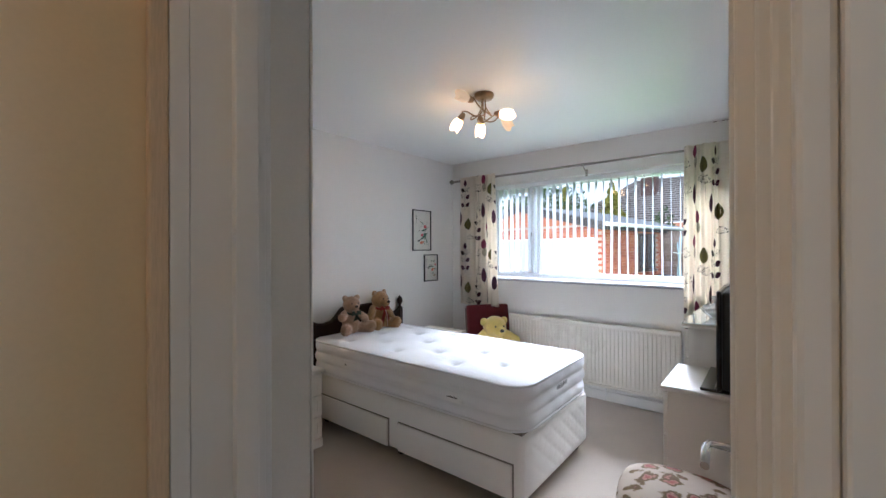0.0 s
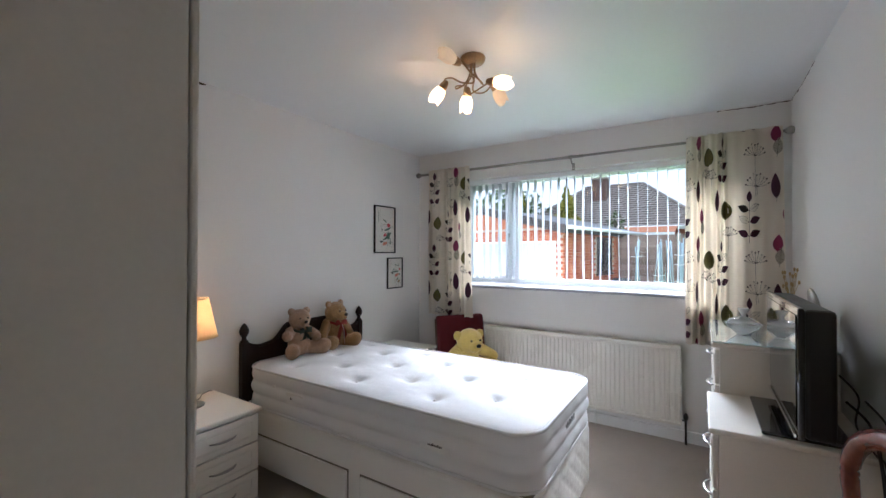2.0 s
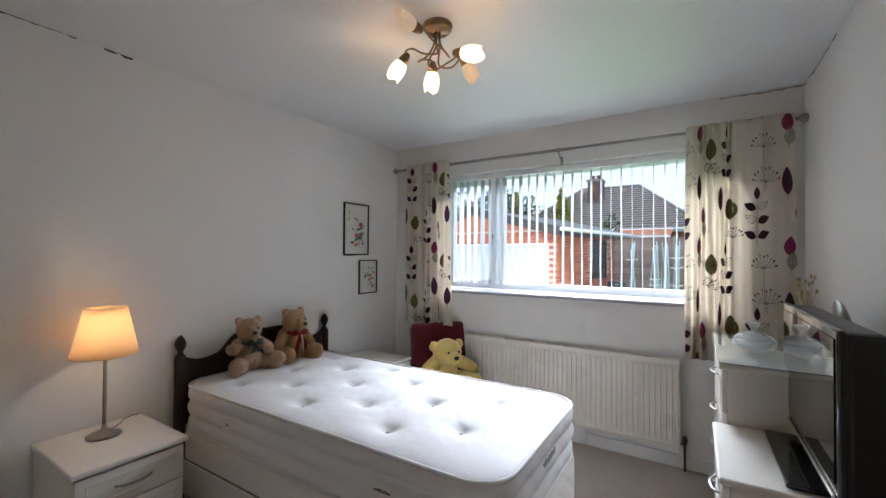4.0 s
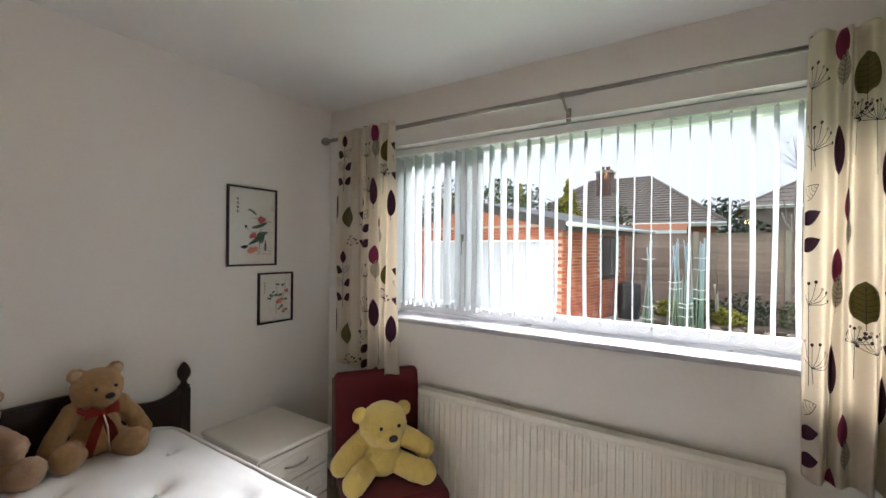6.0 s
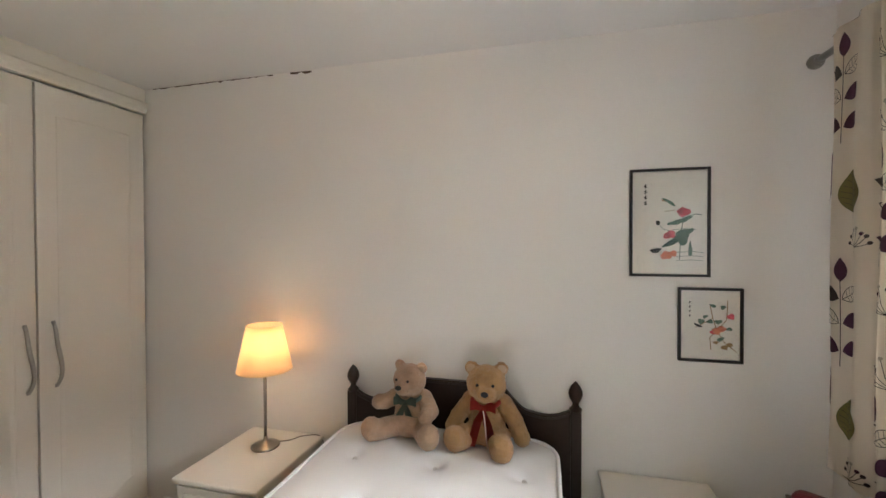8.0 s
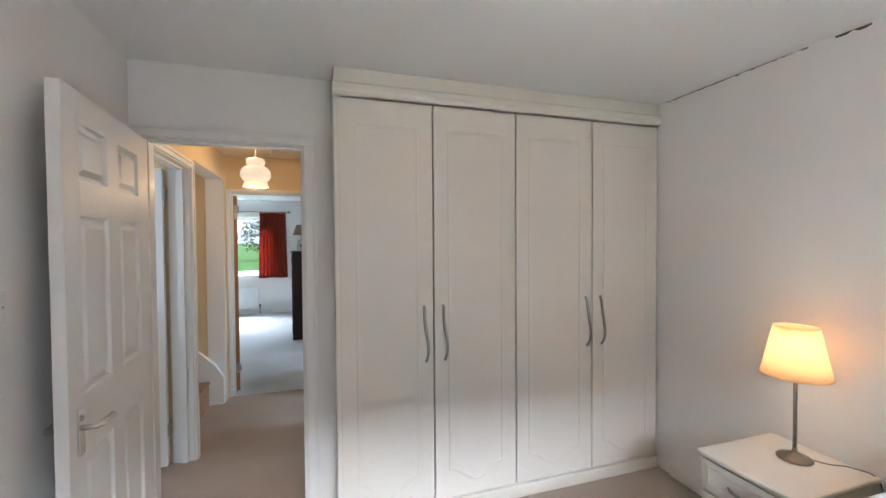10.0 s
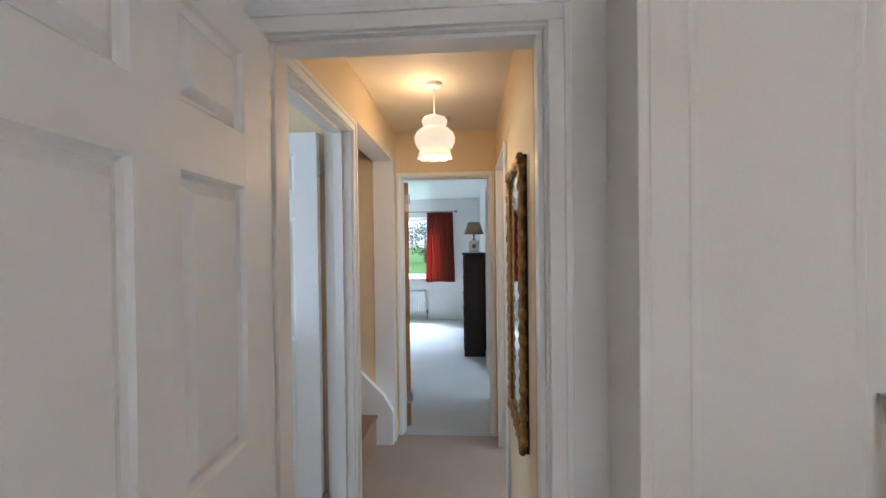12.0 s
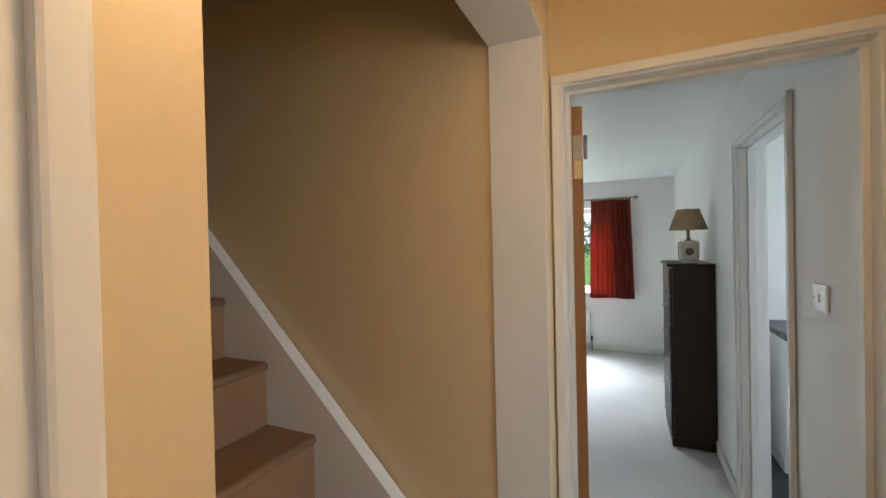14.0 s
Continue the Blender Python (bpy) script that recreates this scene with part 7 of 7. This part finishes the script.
def build_fence(name, x0, x1, y, z0, z1, n, label, slope=0.0):
    f = thing(name, x0, y, z0, label, "fence")
    bw = mat("fence_boards", (0.27, 0.20, 0.165), 0.9, var=0.35, scale=2, fine=40, bump=0.5, stretch=(0.4, 1, 6), per=0.22)
    cp = mat("concrete_post", (0.30, 0.27, 0.22), 0.9, var=0.2, bump=0.3)
    pw = (x1 - x0) / n
    h = z1 - z0
    for i in range(n + 1):
        bpart("post", cp, f, (i * pw - 0.06, i * pw + 0.06, -0.06, 0.06, 0, h + 0.05), bev=0.01)
    k = 12
    for i in range(n):
        for r in range(k):
            bm = bmesh.new()
            z = 0.05 + r * (h - 0.08) / k
            a, b = i * pw + 0.065, (i + 1) * pw - 0.065
            t = [bm.verts.new(p) for p in ((a, -0.028, z), (b, -0.028, z), (b, -0.012, z + h / k + 0.012), (a, -0.012, z + h / k + 0.012), (a, -0.008, z), (b, -0.008, z), (b, -0.004, z + h / k + 0.012), (a, -0.004, z + h / k + 0.012))]
            for q in ((0, 1, 2, 3), (7, 6, 5, 4), (0, 4, 5, 1), (3, 2, 6, 7), (0, 3, 7, 4), (1, 5, 6, 2)):
                bm.faces.new([t[j] for j in q])
            part("board", bm, bw, f)
        bpart("capping", bw, f, (i * pw + 0.065, (i + 1) * pw - 0.065, -0.035, 0.02, h - 0.02, h + 0.012))
    return f


build_fence("garden_fence", -1.75, 9.25, 13.9, GZ, 1.90, 6, "brown overlapping board fence with concrete posts behind the lawn")


def tile_mat():
    return mat("roof_tiles", (0.21, 0.18, 0.155), 0.9, var=0.3, scale=3, fine=20, bump=0.5, bdist=0.02)


def build_house(name, x0, x1, y0, y1, eave, ridge, hip, label, chimney=None, brick=None, cx=None, tiles=True):
    h = thing(name, x0, y0, GZ, label, "house")
    W, D = x1 - x0, y1 - y0
    E, R = eave - GZ, ridge - GZ
    wallm = brick or mat("house_brick", (0.33, 0.12, 0.07), 0.9, var=0.3, scale=9, fine=60, bump=0.4)
    bm = bmesh.new()
    box(bm, 0, W, 0, D, 0, E)
    part("wall", bm, wallm, h)
    bm = bmesh.new()
    o = 0.4
    rid = ((-o + hip, D / 2, R), (W + o - hip, D / 2, R))
    n = 20 if tiles else 6

    def slope(a, b, c, d):
        """Courses between the eave a-b and the ridge d-c."""
        a, b, c, d = Vector(a), Vector(b), Vector(c), Vector(d)
        nn = (b - a).cross(d - a).normalized()
        for i in range(n):
            t0, t1 = i / n, (i + 1) / n
            p0, p1 = a.lerp(d, t0), b.lerp(c, t0)
            q0, q1 = a.lerp(d, t1), b.lerp(c, t1)
            up = nn * 0.045
            w = max(1, int((p1 - p0).length / 0.33)) if tiles else 1
            for k in range(w):
                u0, u1 = k / w, (k + 1) / w
                sg = nn * (0.012 if k % 2 else 0.0)
                A, B = p0.lerp(p1, u0) + up + sg, p0.lerp(p1, u1) + up + nn * 0.03 + sg
                C, Dd = q0.lerp(q1, u1) + nn * 0.03, q0.lerp(q1, u0)
                v = [bm.verts.new(x) for x in (A, B, C, Dd, p0.lerp(p1, u0), p0.lerp(p1, u1))]
                bm.faces.new((v[0], v[1], v[2], v[3]))
                bm.faces.new((v[4], v[5], v[1], v[0]))

    c = [(-o, -o, E), (W + o, -o, E), (W + o, D + o, E), (-o, D + o, E)]
    slope(c[0], c[1], rid[1], rid[0])
    slope(c[2], c[3], rid[0], rid[1])
    slope(c[1], c[2], rid[1], rid[1])
    slope(c[3], c[0], rid[0], rid[0])
    bmesh.ops.remove_doubles(bm, verts=bm.verts[:], dist=0.0001)
    part("roof", bm, tile_mat(), h, "brown-grey interlocking roof tiles")
    bm = bmesh.new()
    for a, b in ((rid[0], rid[1]), (c[0], rid[0]), (c[1], rid[1])):
        tube(bm, [Vector(a) + Vector((0, 0, 0.04)), Vector(b) + Vector((0, 0, 0.04))], 0.10, 8)
    part("ridge_tiles", bm, tile_mat(), h)
    bpart("fascia", GLOSS, h, (-o, W + o, -o - 0.03, -o, E - 0.16, E + 0.02))
    bm = bmesh.new()
    tube(bm, [(-o, -o - 0.09, E - 0.02), (W + o, -o - 0.09, E - 0.02)], 0.06, 8)
    part("gutter", bm, GLOSS, h)
    for k in range(3):
        xx = W * (0.18 + 0.3 * k)
        w_ = bpart("window", UPVC, h, (xx, xx + 1.4, -0.03, 0.02, 0.9, 2.2), bev=0.01)
        for q in range(2):
            bpart("pane", mat("dark_glass", (0.05, 0.06, 0.07), 0.05), w_, (xx + 0.06 + q * 0.66, xx + 0.68 + q * 0.66, -0.034, -0.028, 0.96, 2.14))
    if chimney:
        xx, yy, w, top = chimney
        ch = bpart("chimney", mat("dark_brick", (0.12, 0.07, 0.055), 0.9, var=0.3, scale=9), h, (xx - w / 2, xx + w / 2, yy - w / 2, yy + w / 2, E, top - GZ), bev=0.01)
        bpart("chimney_cap", mat("cap_stone", (0.3, 0.27, 0.22), 0.9), ch, (xx - w / 2 - 0.06, xx + w / 2 + 0.06, yy - w / 2 - 0.06, yy + w / 2 + 0.06, top - GZ - 0.16, top - GZ - 0.04))
        for s in (-0.2, 0.2):
            bm = bmesh.new()
            lathe(bm, [(0.13, top - GZ - 0.05), (0.11, top - GZ + 0.22), (0.13, top - GZ + 0.26)], 12, (xx + s * w * 0.9, yy, 0))
            part("chimney_pot", bm, mat("terracotta", (0.16, 0.09, 0.065), 0.8), ch)
        bpart("lead_flashing", mat("lead_grey", (0.45, 0.46, 0.48), 0.6), ch, (xx - w / 2 - 0.05, xx + w / 2 + 0.05, yy - w / 2 - 0.12, yy - w / 2 - 0.002, E + 0.9, E + 1.15))
    return h


build_house("bungalow", -8.9, 0.7, 24.2, 32.2, 2.75, 5.7, 3.5, "brick bungalow with a hipped tiled roof behind the fence", (4.2, 2.7, 0.85, 6.1))
build_house("distant_house", 2.6, 13.0, 34.0, 42.0, 4.3, 6.3, 3.5, "grey-roofed house far beyond the fence", tiles=False, brick=mat("far_brick", (0.24, 0.19, 0.17), 0.9, var=0.2))
ext = thing("brick_extension", -3.1, 20.8, GZ, "small brick extension with a shallow orange tiled roof", "house")
bpart("wall", mat("house_brick", (0.33, 0.12, 0.07), 0.9), ext, (0, 2.6, 0, 3.0, 0, 2.55))
bm = bmesh.new()
v = [bm.verts.new(p) for p in ((-0.15, -0.15, 2.55), (2.75, -0.15, 2.55), (2.75, 3.1, 3.0), (-0.15, 3.1, 3.0))]
w = [bm.verts.new(q.co + Vector((0, 0, 0.07))) for q in v]
bm.faces.new(v)
bm.faces.new(w)
for i in range(4):
    bm.faces.new((v[i], v[(i + 1) % 4], w[(i + 1) % 4], w[i]))
part("roof", bm, mat("orange_tiles", (0.40, 0.16, 0.07), 0.9, var=0.3), ext)
bpart("fascia", GLOSS, ext, (-0.16, 2.76, -0.19, -0.152, 2.42, 2.60))


def foliage(bm, c, rx, ry, rz_, n, leaf, seed, cone=False):
    rnd = random.Random(seed)
    for _ in range(n):
        while True:
            p = Vector((rnd.uniform(-1, 1), rnd.uniform(-1, 1), rnd.uniform(-1, 1)))
            if p.length < 1 and p.length > 0.45:
                break
        if cone:
            k = 1 - (p.z + 1) / 2 * 0.9
            p.x *= k
            p.y *= k
        q = 1 + 0.28 * noise.noise(p * 3 + Vector((seed, 0, 0)))
        o = Vector((c[0] + p.x * rx * q, c[1] + p.y * ry * q, c[2] + p.z * rz_ * q))
        d = Vector((rnd.uniform(-1, 1), rnd.uniform(-1, 1), rnd.uniform(-1, 1))).normalized()
        e = d.orthogonal().normalized() * leaf * rnd.uniform(0.5, 1.1)
        g = d.cross(e).normalized() * leaf * 0.6
        vs_ = [bm.verts.new(o + v_) for v_ in (-e, g, e, -g)]
        bm.faces.new(vs_)


LEAFG = mat("leaf_green", (0.07, 0.10, 0.03), 0.8, var=0.5, scale=2, bump=0)
LEAFY = mat("leaf_golden", (0.26, 0.24, 0.03), 0.8, var=0.4, scale=2, bump=0)
LEAFD = mat("leaf_dark", (0.03, 0.05, 0.025), 0.8, var=0.5, scale=2, bump=0)
BARK = mat("bark", (0.16, 0.13, 0.10), 0.95, var=0.3, fine=30, bump=0.6)


def build_tree(name, x, y, h, rx, mat_, label, seed, n=900, leaf=0.13, cone=False, trunk=0.12):
    t = thing(name, x, y, GZ, label, "tree")
    rnd = random.Random(seed)
    bm = bmesh.new()
    tube(bm, [(0, 0, 0), (0.03, 0.02, h * 0.35), (-0.02, 0.03, h * 0.7), (0, 0, h * 0.95)], [trunk, trunk * 0.8, trunk * 0.45, trunk * 0.12], 8)
    for k in range(9):
        a, z = rnd.uniform(0, 6.28), h * rnd.uniform(0.3, 0.8)
        tube(bm, [(0, 0, z), (rx * 0.4 * math.cos(a), rx * 0.4 * math.sin(a), z + h * 0.08), (rx * 0.8 * math.cos(a), rx * 0.8 * math.sin(a), z + h * 0.13)], [trunk * 0.4, trunk * 0.25, trunk * 0.08], 5)
    part("trunk", bm, BARK, t)
    bm = bmesh.new()
    foliage(bm, (0, 0, h * 0.55), rx, rx, h * 0.46, n, leaf, seed, cone)
    part("crown", bm, mat_, t, recalc=False)


build_tree("golden_conifer", -5.0, 20.3, 4.9, 1.5, LEAFY, "golden-green conifer behind the garage roof", 1, 2200, 0.12, True)
build_tree("golden_conifer", -7.6, 20.8, 4.9, 1.3, LEAFY, "golden-green conifer behind the garage roof", 2, 2200, 0.12, True)
build_tree("garden_tree", -8.6, 21.5, 5.3, 2.3, LEAFG, "green leafy tree behind the garage", 3, 4200, 0.13)
build_tree("garden_tree", -12.5, 22.0, 5.6, 2.2, LEAFG, "green leafy tree behind the garage", 4, 2400, 0.14)
build_tree("garden_tree", -19.5, 15.5, 6.0, 1.2, LEAFY, "tall golden conifer beyond the garage", 14, 1600, 0.14, True)
build_tree("garden_shrub", -2.6, 19.5, 3.5, 0.55, LEAFG, "thin green shrub showing above the fence", 5, 500, 0.10)
build_tree("garden_shrub", 1.3, 16.5, 2.7, 0.9, LEAFD, "dark evergreen shrub showing above the fence", 6, 1100, 0.10)
build_tree("far_tree", 1.6, 46.0, 6.4, 2.6, LEAFD, "dark tree far off between the roofs", 7, 1400, 0.25)
build_tree("garden_shrub", 5.0, 15.6, 3.0, 1.5, LEAFD, "dark evergreen shrub showing above the fence", 8, 1200, 0.10)
for i, (x, y, r, m_) in enumerate(((0.25, 13.1, 0.42, LEAFG), (1.1, 13.2, 0.5, LEAFD), (2.0, 13.1, 0.45, LEAFG), (3.1, 13.2, 0.5, LEAFD), (4.3, 13.0, 0.5, LEAFG), (-0.45, 13.3, 0.35, LEAFY), (0.75, 12.7, 0.3, LEAFY))):
    b_ = thing("low_shrub", x, y, GZ, "low straggly shrub in the bed below the fence", "shrub", "shrubs below the fence")
    bm = bmesh.new()
    foliage(bm, (0, 0, r * 0.75), r * 1.1, r * 0.8, r * 0.8, 420, 0.055, 20 + i)
    part("leaves", bm, m_, b_, recalc=False)
    bm = bmesh.new()
    for k in range(5):
        a = k * 1.3
        tube(bm, [(0, 0, 0), (0.5 * r * math.cos(a), 0.4 * r * math.sin(a), r)], [0.012, 0.004], 5)
    part("stems", bm, BARK, b_)
bm = bmesh.new()
box(bm, -0.9, 9.2, 12.3, 13.86, GZ - 0.05, GZ + 0.10, 0.04)
structure("flower_bed", bm, SOIL, "dark earth bed below the fence")
rnd = random.Random(31)
for i in range(22):
    x = -0.8 + i * 0.42 + rnd.uniform(-0.08, 0.08)
    r_ = rnd.uniform(0.08, 0.16)
    s_ = thing("rockery_stone", x, 12.27 + rnd.uniform(-0.04, 0.06), GZ + 0.02, "rough grey-brown stone edging the flower bed", "stone", "stones edging the bed")
    bm = bmesh.new()
    bmesh.ops.create_icosphere(bm, subdivisions=2, radius=r_)
    for v in bm.verts:
        v.co *= 1 + 0.25 * noise.noise(v.co * 9 + Vector((i, 0, 0)))
        v.co.z *= 0.7
    part("stone", bm, mat("rockery", (0.26, 0.21, 0.16), 0.95, var=0.4, fine=30, bump=0.6), s_)


def build_bare_tree(x, y, h, seed, label):
    t = thing("bare_tree", x, y, GZ, label, "tree")
    rnd = random.Random(seed)
    bm = bmesh.new()
    tb = bmesh.new()

    def grow(p, d, r, ln, lev, tgt):
        pts, rs = [p], [r]
        for k in range(4):
            d = (d + Vector((rnd.uniform(-.16, .16), rnd.uniform(-.16, .16), 0.05))).normalized()
            p = p + d * ln / 4
            pts.append(p)
            rs.append(r * (1 - 0.13 * (k + 1)))
        tube(tgt, pts, rs, 7 if lev < 2 else 4)
        if lev < 4:
            for k in range(3 if lev < 3 else 4):
                q = pts[rnd.randint(2, 4)]
                dd = (d + Vector((rnd.uniform(-.9, .9), rnd.uniform(-.9, .9), rnd.uniform(-0.1, .6)))).normalized()
                grow(q, dd, rs[-1] * 0.7, ln * rnd.uniform(0.55, 0.8), lev + 1, tb)

    grow(Vector((0, 0, 0)), Vector((0.05, 0, 1)), h * 0.02, h * 0.38, 0, bm)
    part("trunk", bm, mat("pale_bark", (0.42, 0.38, 0.32), 0.9, var=0.2, bump=0.4), t)
    part("branches", tb, mat("twig_bark", (0.24, 0.20, 0.17), 0.9), t, kind="stuff")


build_bare_tree(0.55, 12.9, 2.6, 3, "thin bare young tree in front of the fence")
build_bare_tree(2.35, 12.6, 6.2, 5, "bare pale-barked tree at the back of the lawn")
build_bare_tree(3.4, 21.0, 9.0, 9, "tall bare tree beyond the fence")


# folded frame of grey-blue poles standing on the lawn
def build_poles():
    p = thing("pole_stack", -0.12, 11.35, GZ, "stack of blue-grey metal poles tied together on the lawn edge", "poles")
    pm = mat("bluish_metal", (0.36, 0.45, 0.49), 0.45, 0.3, var=0.25)
    wm = mat("white_ties", (0.75, 0.76, 0.76), 0.5)
    rnd = random.Random(17)
    for gx in (-0.62, -0.12, 0.08, 0.34):
        for k in range(7):
            bm = bmesh.new()
            x = gx + rnd.uniform(-0.06, 0.06)
            b = gx * 1.05 + rnd.uniform(-0.16, 0.16)
            y = rnd.uniform(-0.1, 0.1)
            tube(bm, [(b, y, 0.02), ((b + x) / 2 + rnd.uniform(-0.02, 0.02), y * 0.6, 1.0), (x, y * 0.3, rnd.uniform(1.75, 2.02))], 0.013, 6)
            part("pole", bm, pm, p)
    for k in range(12):
        bm = bmesh.new()
        x = rnd.choice((-0.62, -0.12, 0.08, 0.34))
        z = rnd.uniform(0.25, 1.85)
        tube(bm, [(x - 0.13, -0.11, z), (x, -0.14, z - 0.02), (x + 0.13, -0.11, z + 0.01)], 0.009, 5)
        part("tie", bm, wm, p)
    bin_ = thing("water_butt", -1.35, 12.9, GZ, "dark plastic water butt beside the garage", "barrel")
    bm = bmesh.new()
    lathe(bm, [(0.0, 0.0), (0.24, 0.0), (0.28, 0.4), (0.27, 0.85), (0.25, 0.9), (0.0, 0.93)], 24)
    part("barrel", bm, mat("dark_plastic", (0.03, 0.035, 0.035), 0.5), bin_)


build_poles()
# beyond the end window
for i, (x, y, h, r) in enumerate(((-0.5, -30, 2.9, 2.2), (5.0, -40, 4.2, 2.2), (8.8, -34, 3.2, 2.3), (12.0, -30, 4.2, 2.8))):
    build_tree("front_tree", x, y, h, r, LEAFG if i % 2 else LEAFY, "leafy tree beyond the front lawn", 50 + i, 1200, 0.14)
build_house("opposite_house", -1.5, 5.5, -66.0, -58.0, 3.4, 5.6, 3.0, "grey house across the road from the front lawn", tiles=False, brick=mat("pale_render", (0.50, 0.50, 0.50), 0.9, var=0.1))
